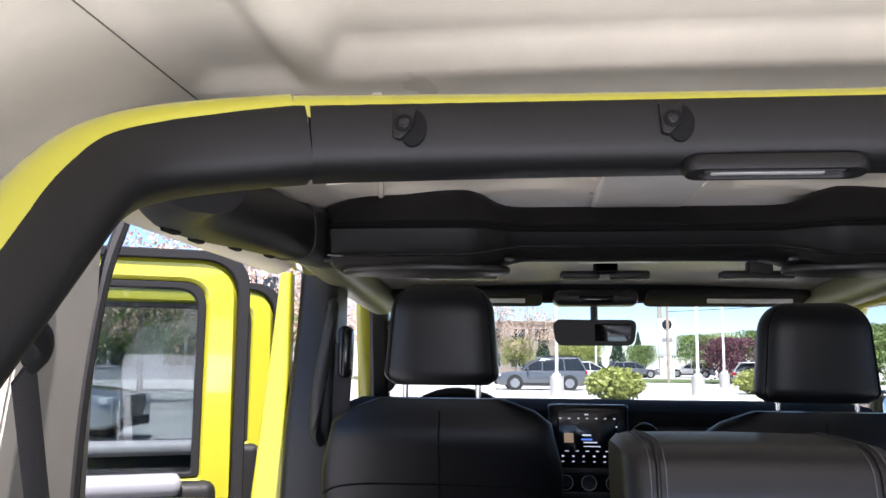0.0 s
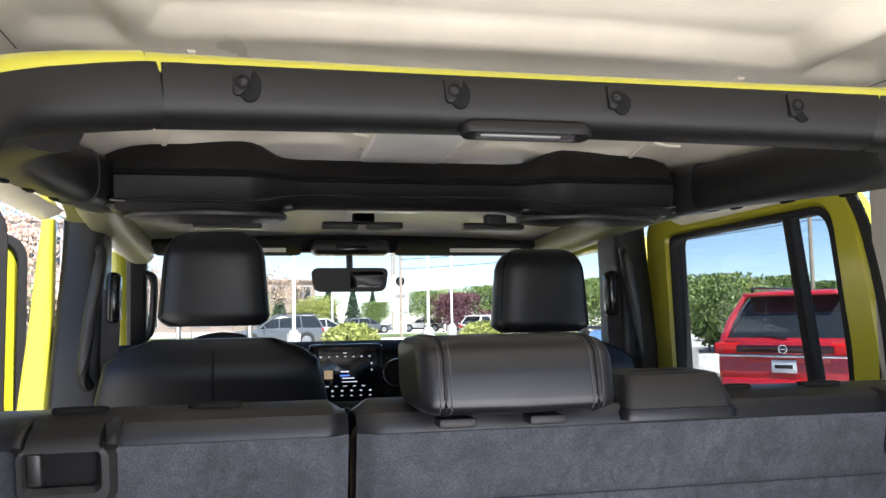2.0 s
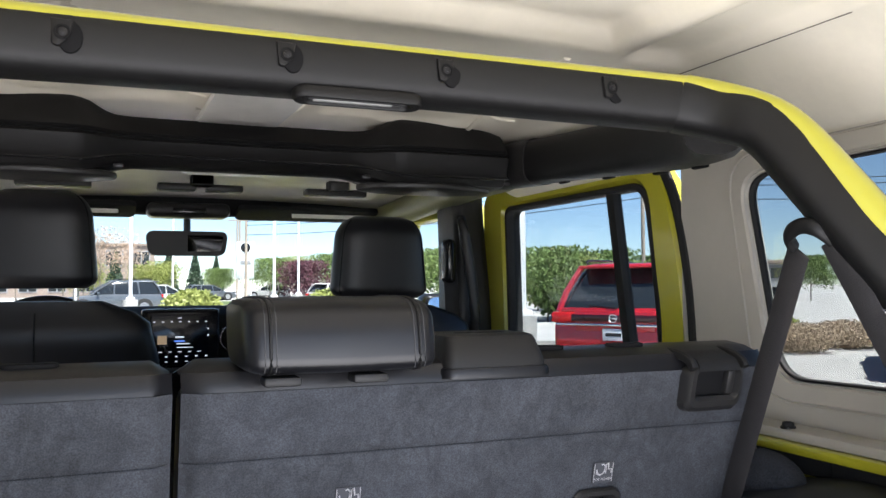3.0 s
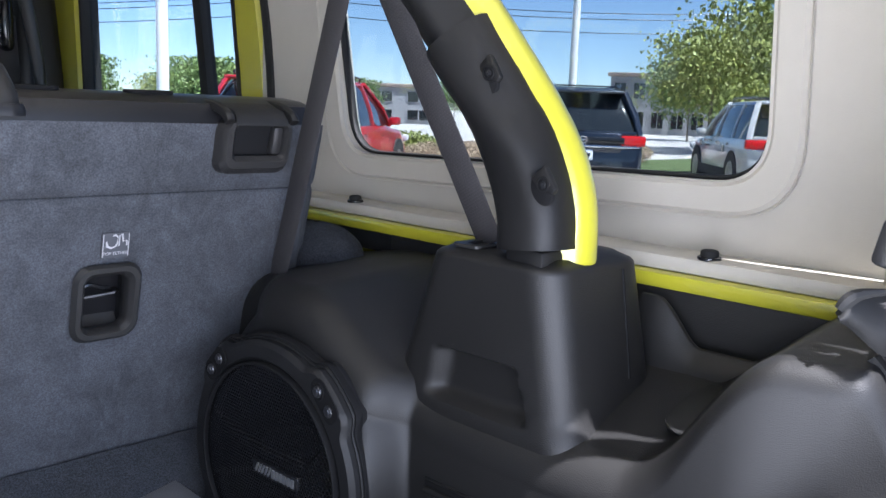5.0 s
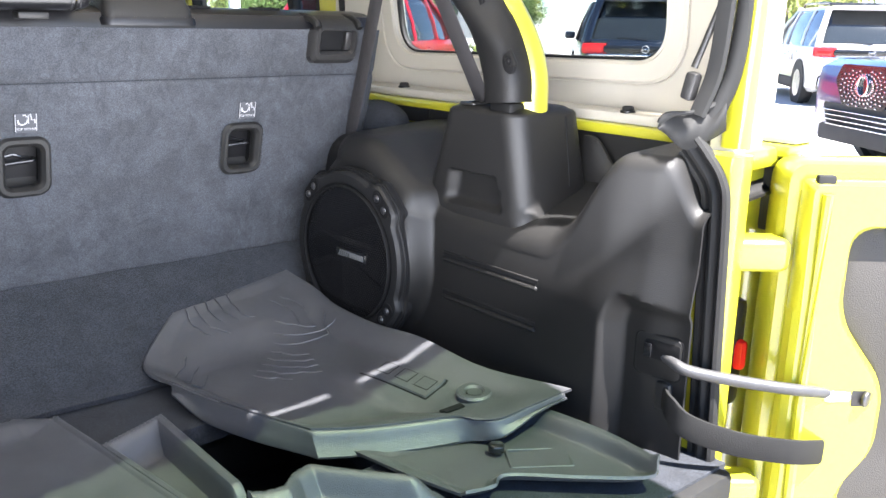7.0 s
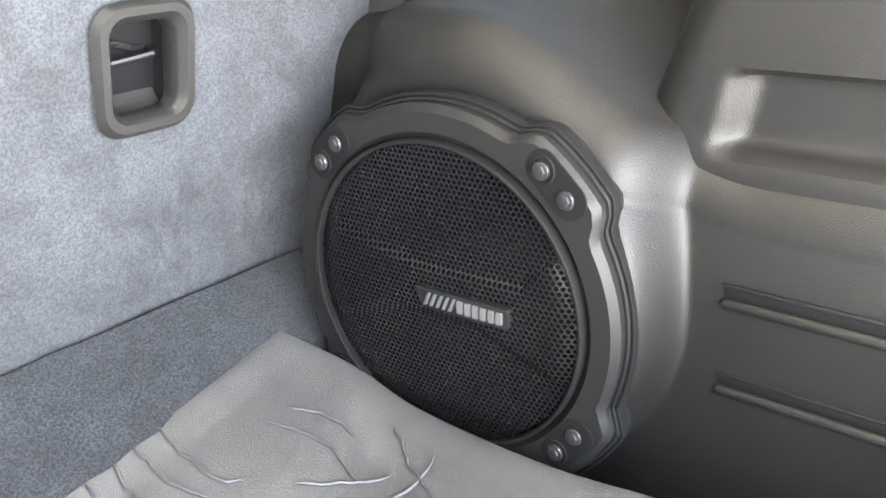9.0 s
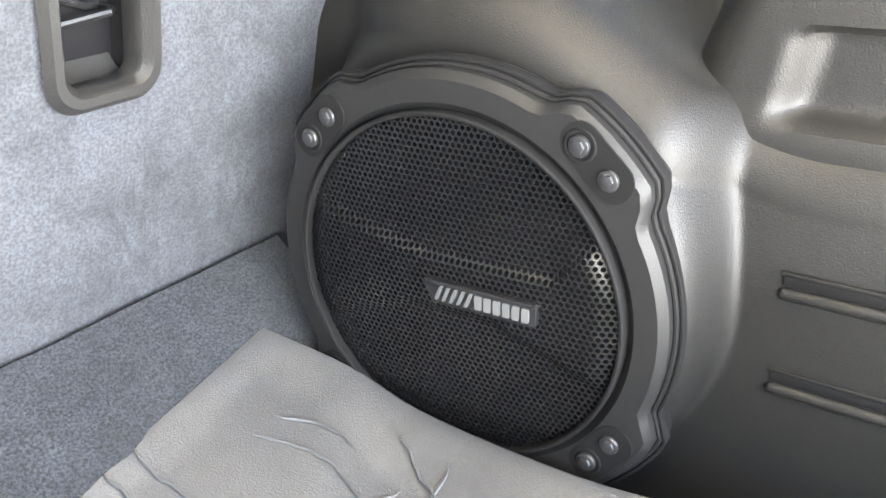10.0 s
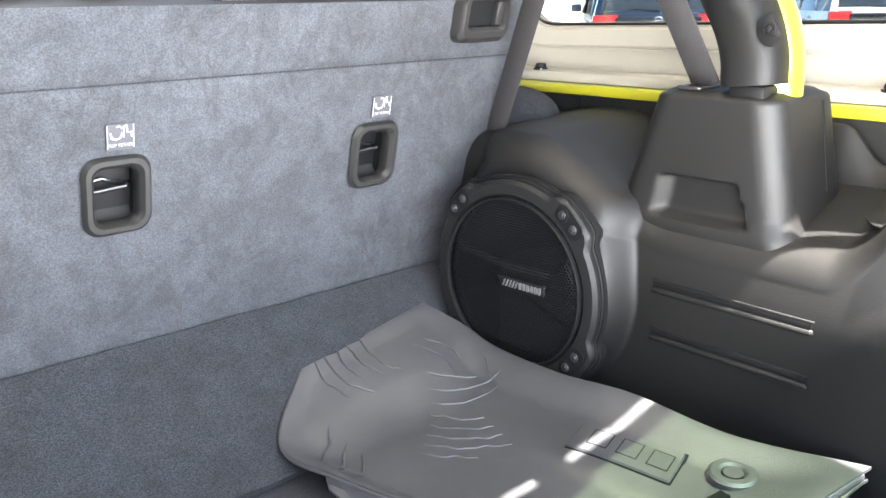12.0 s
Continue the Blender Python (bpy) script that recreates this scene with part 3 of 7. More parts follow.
part("housing", frame_plate(rrect(0.158, 0.028, 0.0138), rrect(0.124, 0.017, 0.0085), -0.006, 0.008, 0.003, "z", LT), PAD, lamp_dome)
part("lens", prism(rrect(0.120, 0.022, 0.010), -0.004, 0.004, 0.002, "z", LT), mat("smoked_lens", (0.05, 0.05, 0.05), 0.10), lamp_dome)
part("bulb_window", rbox(LT @ Vector((-0.006, 0.002, -0.0042)), (0.096, 0.006, 0.002), 0.0009, 1, pose(0, 0, 0, -5)), mat("frosted_lens", (0.26, 0.26, 0.25), 0.15), lamp_dome)

# side bars from the rear hoop to the sound bar, and on to the windscreen
for s, nm in ((1, "right"), (-1, "left")):
    sb = smooth_path([(s * 0.50, 0.50, 1.668), (s * 0.585, 0.60, 1.672), (s * 0.635, 0.78, 1.682), (s * 0.655, 1.05, 1.702), (s * 0.650, 1.30, 1.715), (s * 0.625, 1.44, 1.718)], 6)
    rail_bar = thing("side_bar", "black padded side roll bar under the roof edge", "roll bar", (s * 0.5, 0.5, 1.668))
    sbl = rel(sb, Vector((s * 0.5, 0.5, 1.668)))
    part("cover", tube(sbl[2:-7], 0.046, 0.052, 18, power=2.8), PAD, rail_bar)
    part("end_sleeve", tube(sbl[-8:], 0.048, 0.054, 18, power=3.2), PLASTIC_FINE, rail_bar)
    for k in (9, 13, 17, 21):
        part("slot_clip", rbox(sbl[k] + Vector((s * 0.012, 0, -0.052)), (0.012, 0.035, 0.006), 0.003), DARK, rail_bar)
    fb = smooth_path([(s * 0.645, 1.44, 1.708), (s * 0.69, 1.75, 1.715), (s * 0.71, 2.1, 1.705), (s * 0.70, 2.55, 1.675)], 6)
    tagged(link(tube(fb, 0.045, 0.045, 14, power=2.8), "front_side_bar", mat("olive_trim_" + nm, (0.16, 0.16, 0.09), 0.5)), "padded front side roll bar in a greenish trim", "roll bar")
    gut = smooth_path([(s * 0.735, 0.9, 1.705), (s * 0.745, 1.4, 1.715), (s * 0.745, 2.0, 1.71), (s * 0.735, 2.62, 1.68)], 6)
    tagged(link(tube(gut, 0.055, 0.02, 12, power=3), "roof_rail", YELLOW), "yellow painted roof rail above the doors", "trim", kind="structure")

# ---- sound bar across the cabin ----
S0 = Vector((0, 1.42, 1.72))
sound_bar = thing("sound_bar", "black overhead sound bar with two speaker pods", "sound bar", S0)


def bar_ring(x):
    ax = abs(x)
    pod = sstep(0.22, 0.34, ax) * sstep(0.625, 0.585, ax)
    top = 0.058 + 0.028 * sstep(0.26, 0.34, ax) * sstep(0.60, 0.50, ax)
    bot = -0.040 - 0.022 * pod
    back, front = -0.055 - 0.055 * pod, 0.075 + 0.03 * pod
    mid = 0.012
    ring = [(back, bot + 0.02), (back - 0.012, mid - 0.01), (back + 0.005, mid), (back - 0.002, mid + 0.008), (back + 0.018, top - 0.012), (back + 0.032, top), (front - 0.03, top),
            (front, top - 0.02), (front, bot + 0.02), (front - 0.02, bot), (0.0, bot - 0.006), (back + 0.02, bot)]
    return [(x, y, z) for y, z in ring]


part("body", loft([bar_ring(x) for x in span(-0.618, 0.618, 80)]), PAD, sound_bar)
part("seam", tube([Vector(bar_ring(x)[2]) + Vector((0, -0.004, 0)) for x in span(-0.612, 0.612, 60)], 0.003, n=6), DARK, sound_bar)
part("lower_edge", tube([Vector(bar_ring(x)[0]) + Vector((0, -0.001, -0.004)) for x in span(-0.614, 0.614, 60)], 0.0035, n=6), GLOSSY, sound_bar, "thin glossy edge strip")
for s in (1, -1):
    pod = part("speaker_grille", prism([(s * 0.42 + 0.165 * math.cos(a), -0.012 + 0.085 * math.sin(a)) for a in span(0, 6.1, 31)], -0.072, -0.058, 0.005), PLASTIC_FINE, sound_bar, "finely perforated speaker grille")
    for x in (0.255, 0.598):
        part("trim_clip", rbox((s * x, -0.085, -0.052), (0.020, 0.012, 0.010), 0.004), STUD, pod)
part("dome_light", prism(rrect(0.19, 0.05, 0.02), -0.062, -0.050, 0.003, "z", Matrix.Translation((-0.01, 0.22, 0.04))), mat("overhead_lens", (0.45, 0.45, 0.43), 0.3), sound_bar)

def resample(outline, n):
    pts = [Vector(p) for p in outline] + [Vector(outline[0])]
    acc = [0.0]
    for a, b in zip(pts, pts[1:]):
        acc.append(acc[-1] + (b - a).length)
    out, i = [], 0
    for k in range(n):
        d = acc[-1] * k / n
        while acc[i + 1] < d:
            i += 1
        f = (d - acc[i]) / max(1e-9, acc[i + 1] - acc[i])
        out.append(tuple(pts[i].lerp(pts[i + 1], f)))
    return out


# ---- moulded side trim of the cargo bay ----
def trim_top(y):
    """Height of the ledge along the bay: wheel arch, dip at the bar's foot, hump at the rear."""
    arch = 1.045 + 0.088 * sstep(0.20, 0.42, y)
    hump = 0.125 * sstep(0.005, -0.125, y)
    drop = 0.02 * sstep(0.46, 0.62, y) + 0.065 * sstep(-0.172, -0.218, y)
    return arch + hump - drop


def trim_x(y, z):
    """Distance of the inner face from the centre line."""
    dy, dz = min(y, 0.585) - 0.405, z - 0.938
    bulge = 0.046 * smoother(0.171 + 0.052 * sstep(radians(5), radians(85), math.atan2(dz, abs(dy))), 0.146, math.hypot(dy, dz))
    step = 0.032 * sstep(-0.104, -0.136, y + 0.25 * max(0.0, z - 0.94)) * sstep(1.00, 0.955, z)
    back = 0.034 * sstep(-0.09, -0.23, y)
    return 0.512 - bulge + 0.012 * sstep(0.95, 1.05, z) + max(step, back * 0.7) + 0.010 * sstep(-0.16, -0.22, y)


def trim_fn(y, t):
    T = trim_top(y)
    r = 0.044 - 0.020 * sstep(-0.03, -0.12, y)
    if t < 0.6:
        z = 0.765 + (T - r - 0.765) * t / 0.6
        return (trim_x(y, z), y, z)
    if t < 0.8:
        a = (t - 0.6) / 0.2 * math.pi / 2
        x0 = trim_x(y, T - r)
        return (x0 + r * (1 - math.cos(a)), y, T - r + r * math.sin(a))
    f = (t - 0.8) / 0.2
    x0 = trim_x(y, T - r) + r
    rise = 0.012 + 0.040 * sstep(0.32, 0.24, y) * sstep(-0.11, -0.01, y)
    return (x0 + (0.735 - x0) * f, y, T + rise * f)


for s, nm in ((1, "right"), (-1, "left")):
    def side_fn(y, t, s=s):
        x, yy, z = trim_fn(y, t)
        return (s * x, yy, z)
    trim = thing("cargo_side_trim", "black grained plastic cargo side panel over the wheel arch", "panel")
    part("panel", surf(side_fn, span(-0.226, 0.72, 340), span(0, 1, 130), thick=0.004), PLASTIC, trim)
    part("rear_wall", rbox((s * 0.742, 0.15, 1.11), (0.02, 0.75, 0.11), 0.008), PLASTIC, trim)
    for z in (0.960, 0.896):
        for y0, y1 in ((0.005, 0.215),):
            part("rib", rbox((s * 0.5125, (y0 + y1) / 2, z - 0.004), (0.009, y1 - y0, 0.008), 0.004, 3), PLASTIC, trim)
            # Near-black strip above the rib paints the shade of a recessed groove.
            part("groove", rbox((s * 0.5122, (y0 + y1) / 2, z + 0.004), (0.003, y1 - y0 - 0.004, 0.007), 0.0015, 2), DARK, trim)
            part("groove_lip", rbox((s * 0.5125, (y0 + y1) / 2, z + 0.0085), (0.004, y1 - y0, 0.003), 0.0014, 2), PLASTIC, trim)
    # tower that takes the roll bar's foot, with a finger recess low on its inner face
    rings = []
    for z in span(1.020, 1.205, 60):
        f = (z - 1.05) / 0.155
        fl = 0.006 * sstep(0.10, -0.10, f)
        y0, y1 = 0.060 + 0.024 * f - fl, 0.300 - 0.056 * f + fl
        x0, x1 = 0.535 - 0.004 * f - fl, 0.70 - 0.015 * f
        e = sstep(0.93, 1.0, f) ** 2 * 0.012
        ring = []
        for u, v in resample(rrect(x1 - x0 - 2 * e, y1 - y0 - 2 * e, 0.032, 8), 150):
            x, y = (x0 + x1) / 2 + u, (y0 + y1) / 2 + v
            tz = (z - 1.050) / 0.050
            cut = sstep(0.103 + 0.018 * tz, 0.113 + 0.018 * tz, y) * sstep(0.243 - 0.010 * tz, 0.222 - 0.010 * tz, y) * sstep(1.103, 1.096, z) * sstep(1.044, 1.056, z)
            ring.append((s * (x + (0.016 * cut if x < x0 + 0.02 else 0)), y, z))
        rings.append(ring)
    tower = part("bar_tower", loft(rings), PLASTIC, trim)
    part("belt_slot", frame_plate(rrect(0.075, 0.034, 0.005), rrect(0.055, 0.012, 0.004), 0, 0.004, 0.001, "z", Matrix.Translation((s * 0.578, 0.200, 1.2045))), PLASTIC_FINE, tower)
    part("hatch_lid", prism(rrect(0.10, 0.055, 0.027), 0, 0.003, 0.001, "z", Matrix.Translation((s * 0.64, -0.022, 1.0735)) @ pose(0, 0, 0, 6, -s * 12, 0)), PLASTIC, trim)
    part("tower_seam", tube([(s * 0.642, 0.060 + 0.024 * (z - 1.05) / 0.155 - 0.0002, z) for z in span(1.085, 1.192, 12)], 0.0014, n=6), DARK, tower)

    # upstand at the ledge's outer edge, swept up beside the tower
    def upstand_top(y):
        return 1.106 + 0.046 * sstep(0.030, 0.085, y) + 0.03 * sstep(-0.05, -0.13, y)
    part("upstand", surf(lambda y, t, s=s: (s * (0.700 + 0.014 * t ** 2), y, 1.075 + (upstand_top(y) - 1.075) * t), span(-0.15, 0.10, 50), span(0, 1, 12), thick=0.004), PLASTIC, trim)
    part("upstand_rim", tube([(s * 0.715, y, upstand_top(y)) for y in span(-0.15, 0.10, 50)], 0.0045, n=8), PLASTIC, trim)

# ---- subwoofer in the right-hand panel ----
W0 = Vector((0.458, 0.402, 0.934))
sub = thing("subwoofer", "round black subwoofer with perforated metal grille and bolted ring", "speaker", W0)
OUTM = pose(0, 0, 0, 0, 0, 3)
EARS = ((46.5, 14, 0.0135, 0.1435), (134.3, 13, 0.010, 0.1380), (-38.7, 14, 0.014, 0.1390), (-134.3, 13, 0.010, 0.1380))   # angle, half width, rise, bolt circle


def ring_outline(r0, grow=1.0):
    out = []
    for k in range(120):
        a = 2 * math.pi * k / 120
        r = r0
        for c, w, hgt, rb in EARS:
            d = abs((math.degrees(a) - c + 180) % 360 - 180)
            r += grow * hgt * (1 - sstep(w * 0.75, w * 1.3, d))
        out.append((-r * math.cos(a), r * math.sin(a)))
    return out


RING = mat("matt_black_ring", (0.009, 0.009, 0.0095), 0.52, spec=0.3, var=0.12, scale=12, grain=0.15, grain_scale=900)
DULL = mat("dull_steel_bolt", (0.11, 0.11, 0.115), 0.38, metal=0.9, var=0.12)
circle = lambda r, n=120: [(-r * math.cos(2 * math.pi * k / n), r * math.sin(2 * math.pi * k / n)) for k in range(n)]
# outline's depth runs outwards along +x, so faces towards the bay have the smaller depth
part("ring", frame_plate(ring_outline(0.1445), circle(0.1205), -0.012, 0.016, 0.005, "x", OUTM), RING, sub)
part("ring_step", frame_plate(ring_outline(0.1480, 1.0), ring_outline(0.1440), -0.001, 0.020, 0.003, "x", OUTM), RING, sub)
# Near-black ring paints the shade line round the bolted ring.
part("shadow_gap", frame_plate(ring_outline(0.1505, 1.0), ring_outline(0.1480, 1.0), 0.0005, 0.010, 0.0005, "x", OUTM), DARK, sub)
part("grille_lip", frame_plate(circle(0.1205), circle(0.1175), -0.0165, -0.006, 0.001, "x", OUTM), DARK, sub)
part("cone", prism(circle(0.119), 0.010, 0.020, 0.001, "x", OUTM), DARK, sub)


def grille_depth(u, v):
    """A shallow dome; a proud band with two folds runs across its middle."""
    r2 = (u * u + v * v) / 0.119 ** 2
    upper = v - (0.027 + 0.19 * max(0.0, u - 0.015) + 1.1 * max(0.0, -0.075 - u))
    lower = v - (-0.011 - 0.42 * max(0.0, u - 0.030) - 0.40 * max(0.0, -0.035 - u))
    band = sstep(0.0035, -0.0035, upper) * sstep(-0.006, 0.006, lower) * sstep(1.0, 0.72, r2)
    return -0.0105 - 0.004 * (1 - r2) - 0.0050 * band


def grille_mesh(R, p, hole):
    """Perforated sheet: hexagonal cells with round holes."""
    bm = bmesh.new()
    rows = int(R / (p * 0.866)) + 1
    for j in range(-rows, rows + 1):
        for i in range(-rows - 2, rows + 3):
            cu, cv = (i + 0.5 * (j % 2)) * p, j * p * 0.866
            if math.hypot(cu, cv) > R - p * 0.5:
                continue
            oute, inn, deep = [], [], []
            for k in range(6):
                a = radians(30 + 60 * k)
                for lst, rr, dd in ((oute, p / math.sqrt(3) * 1.002, 0), (inn, hole, 0), (deep, hole * 0.96, 0.0012)):
                    u, v = cu + rr * math.cos(a), cv + rr * math.sin(a)
                    lst.append(bm.verts.new((u, v, grille_depth(u, v) + dd)))
            for k in range(6):
                q = (k + 1) % 6
                bm.faces.new((oute[k], oute[q], inn[q], inn[k]))
                bm.faces.new((inn[k], inn[q], deep[q], deep[k]))
    bmesh.ops.transform(bm, matrix=OUTM @ AXES["x"], verts=bm.verts)
    return bm


grille = part("grille", grille_mesh(0.119, 0.0043, 0.00172), MESH_METAL, sub, "black perforated metal grille")
# plain maker's mark: slanted strokes and a bar in silver
plate = part("badge_plate", prism(round_poly([(0.024, 0.006), (-0.058, 0.006), (-0.058, -0.009), (0.018, -0.009)], 0.002), -0.0205, -0.015, 0.001, "x", OUTM @ Matrix.Translation((-0.002, -0.010, 0.006))), GLOSSY, sub)
for k in range(5):
    u = 0.014 - k * 0.0055
    part("badge_stroke", prism([(u, -0.0065), (u - 0.0022, -0.0065), (u - 0.0065, 0.0035), (u - 0.0043, 0.0035)], -0.0222, -0.0202, 0, "x", OUTM @ Matrix.Translation((-0.002, -0.010, 0.006))), SILVER, plate)
for k in range(6):
    u = -0.016 - k * 0.0066
    part("badge_block", prism(round_poly([(u, 0.0030), (u - 0.0046, 0.0030), (u - 0.0046, -0.0062), (u, -0.0062)], 0.0008), -0.0222, -0.0202, 0, "x", OUTM @ Matrix.Translation((-0.002, -0.010, 0.006))), SILVER, plate)
for c, w, hgt, rb in EARS:
    a = radians(c)
    p = OUTM @ Vector((-0.0126, -rb * math.cos(a), rb * math.sin(a)))
    # Flat near-black patch paints the shade of the recess round two bolts.
    part("bolt_slot", prism(rrect(0.052, 0.025, 0.012), -0.0006, 0.001, 0, "x", Matrix.Translation(p) @ pose(0, 0, 0, 90 - c, 0, 0)), DARK, sub)
    for d in (-4.9, 4.9):
        a = radians(c + d)
        p = Vector((0.002, -rb * math.cos(a), rb * math.sin(a)))
        p = OUTM @ p
        wl = part("bolt_well", frame_plate([(0.0105 * math.cos(t), 0.0105 * math.sin(t)) for t in span(0, 6.0, 19)], [(0.0075 * math.cos(t), 0.0075 * math.sin(t)) for t in span(0, 6.0, 19)], -0.0155, -0.010, 0.001, "x", Matrix.Translation(p)), DARK, sub)
        part("bolt", join(disc(p + Vector((-0.0175, 0, 0)), 0.0064, 0.006, "x", 18, 0.0012), prism([(0.0042 * math.cos(t), 0.0042 * math.sin(t)) for t in span(0, 5.236, 5)], -0.019, -0.016, 0.0006, "x", Matrix.Translation(p))), DULL, wl)

# ---- rear bench: two folding backs ----
def lean_back(ob, o):
    """Leans an upright built part of the bench rearwards at its top; above the shoulder it keeps its tilt."""
    for q in ob.children_recursive:
        for v in q.data.vertices:
            v.co.y += 0.515 + 0.25 * (1.31 - min(v.co.z + o.z, 1.31)) - 0.546


def seat_back(name, x0, x1, label):
    seat = thing(name, label, "car seat", (0, 0.56, 0.80), group="rear bench")
    o = Vector((0, 0.56, 0.80))
    # carpeted rear board
    holes = [c for c in (-0.019, 0.339) if x0 < c < x1]

    def keep(x, z):
        return not any(abs(x - c) < 0.027 and abs(z - 1.108) < 0.036 for c in holes)

    def fn(x, z):
        e = min(x - x0, x1 - x)
        y = 0.546 + 0.016 * (1 - sstep(0, 0.022, e)) + 0.004 * noise.noise((x * 4, z * 4, 1)) + 0.0045 * math.exp(-((z - 1.232) / 0.0045) ** 2) + 0.0015 * noise.noise((x * 30, z * 30, 5))
        return Vector((x, y, z)) - o
    part("carpet_board", surf(fn, span(x0, x1, int((x1 - x0) / 0.006)), span(0.86, 1.312, 90), keep, thick=0.003), CARPET, seat)
    part("seam", tube([fn(x, 1.232) + Vector((0, -0.0012, 0)) for x in span(x0 + 0.004, x1 - 0.004, 90)], 0.0009, n=5), CARPET_DARK, seat)
    part("cushion", rbox(Vector(((x0 + x1) / 2, 0.64, 1.085)) - o, (x1 - x0 - 0.01, 0.125, 0.47), 0.03, 4), VINYL, seat)
    # vinyl band over the top
    prof = [(0.548, 1.300), (0.549, 1.318), (0.558, 1.334), (0.580, 1.341), (0.62, 1.345), (0.67, 1.338), (0.70, 1.31), (0.70, 1.27)]
    rings = []
    for x in span(x0, x1, 40):
        e = min(x - x0, x1 - x)
        d = 0.012 * (1 - sstep(0, 0.02, e))
        rings.append([Vector((x, y + (0.016 * (1 - sstep(0, 0.022, e)) + 0.001 if y < 0.6 else -d), z - (d if z > 1.335 else 0.0))) - o for y, z in prof])
    part("top_band", loft(rings, closed=False, caps=False), VINYL, seat)
    for c in holes:
        C = Vector((c, 0.546, 1.108)) - o
        cup = part("tether_bezel", frame_plate(rrect(0.079, 0.093, 0.020), rrect(0.052, 0.066, 0.012), -0.002, 0.010, 0.006, "y", Matrix.Translation(C)), BEZEL, seat)
        part("inner_collar", frame_plate(rrect(0.058, 0.072, 0.014), rrect(0.050, 0.064, 0.011), -0.016, 0.004, 0.002, "y", Matrix.Translation(C)), BEZEL, cup)
        part("lower_plate", surf(lambda u, v, C=C: C + Vector((u, 0.014 + 0.030 * v, -0.034 + 0.030 * v ** 1.6)), span(-0.026, 0.026, 6), span(0, 1, 8), thick=0.002), BEZEL, cup)
        part("side_ramp", loft([[C + Vector((-0.026, 0.010 + 0.034 * k, -0.034)), C + Vector((-0.026 + 0.012 * k, 0.010 + 0.034 * k, -0.034)), C + Vector((-0.026 + 0.010 * k, 0.010 + 0.034 * k, 0.034)), C + Vector((-0.026, 0.010 + 0.034 * k, 0.034))] for k in (0, 0.5, 1)]), BEZEL, cup)
        part("cup", join(rbox(C + Vector((0, 0.050, 0)), (0.062, 0.004, 0.080), 0.001), rbox(C + Vector((0, 0.028, -0.038)), (0.062, 0.045, 0.004), 0.001),
                         rbox(C + Vector((0, 0.028, 0.038)), (0.062, 0.045, 0.004), 0.001), rbox(C + Vector((-0.030, 0.028, 0)), (0.004, 0.045, 0.074), 0.001),
                         rbox(C + Vector((0.030, 0.028, 0)), (0.004, 0.045, 0.074), 0.001)), DARK, cup)
        part("anchor_wire", tube([C + Vector((-0.026, 0.020, 0.002)), C + Vector((0.018, 0.016, 0.006)), C + Vector((0.022, 0.020, 0.007)), C + Vector((0.024, 0.034, 0.007))], 0.0028, n=8), STUD, cup, "dark steel tether wire")
        part("catch_bar", tube([C + Vector((-0.024, 0.032, 0.012)), C + Vector((-0.006, 0.028, 0.016)), C + Vector((0.010, 0.030, 0.010)), C + Vector((0.022, 0.034, 0.009))], 0.003, n=8), GLOSSY, cup)
        lx, lz = c + 0.006, 1.1755
        part("tether_label", rbox(Vector((lx, 0.5445, lz)) - o, (0.031, 0.002, 0.029), 0.0005), mat("label_cloth", (0.05, 0.052, 0.06), 0.9), seat, "small dark label with white printed symbol")
        for u in (-1, 1):
            part("label_stitch", rbox(Vector((lx + u * 0.0145, 0.5432, lz)) - o, (0.0008, 0.0006, 0.026), 0), GREY_PRINT, seat)
        hook = [(0.0060 * math.cos(a) - 0.0045, 0.0060 * math.sin(a) + 0.0005) for a in span(-3.0, 0.1, 14)] + [(0.0018, 0.006), (-0.001, 0.009), (-0.004, 0.008)]
        seatmark = [(0.0035, -0.004), (0.0035, 0.008), (0.0065, 0.010), (0.0080, 0.001), (0.0120, 0.002), (0.0125, -0.004)]
        tail = [(-0.011, 0.002), (-0.0105, -0.004), (-0.0045, -0.0065)]
        for line in (hook, seatmark, tail):
            part("label_mark", tube([Vector((lx + u, 0.5434, lz + 0.003 + v)) - o for u, v in line], 0.0010, n=6), GREY_PRINT, seat)
        txt = bpy.data.curves.new("label_text", "FONT")
        txt.body, txt.size, txt.align_x, txt.align_y, txt.extrude = "TOP TETHER", 0.0050, "CENTER", "CENTER", 0.0002
        raw = new("label_text", txt)
        bpy.context.view_layer.update()
        words = bmesh.new()
        words.from_mesh(raw.to_mesh())
        bpy.data.objects.remove(raw)
        bmesh.ops.transform(words, matrix=Matrix.Translation(Vector((lx, 0.5433, lz - 0.0095)) - o) @ pose(0, 0, 0, 90, 0, 0), verts=words.verts)
        part("label_text", words, GREY_PRINT, seat)
    for hx in (0.27, 0.40, -0.36, -0.50):
        if x0 < hx < x1:
            # Flush near-black oval paints the shade inside a socket.
            part("headrest_socket", prism(rrect(0.058, 0.024, 0.011), -0.006, 0.0035, 0.002, "z", Matrix.Translation(Vector((hx, 0.605, 1.344)) - o)), DARK, seat)
    lean_back(seat, o)
    return seat


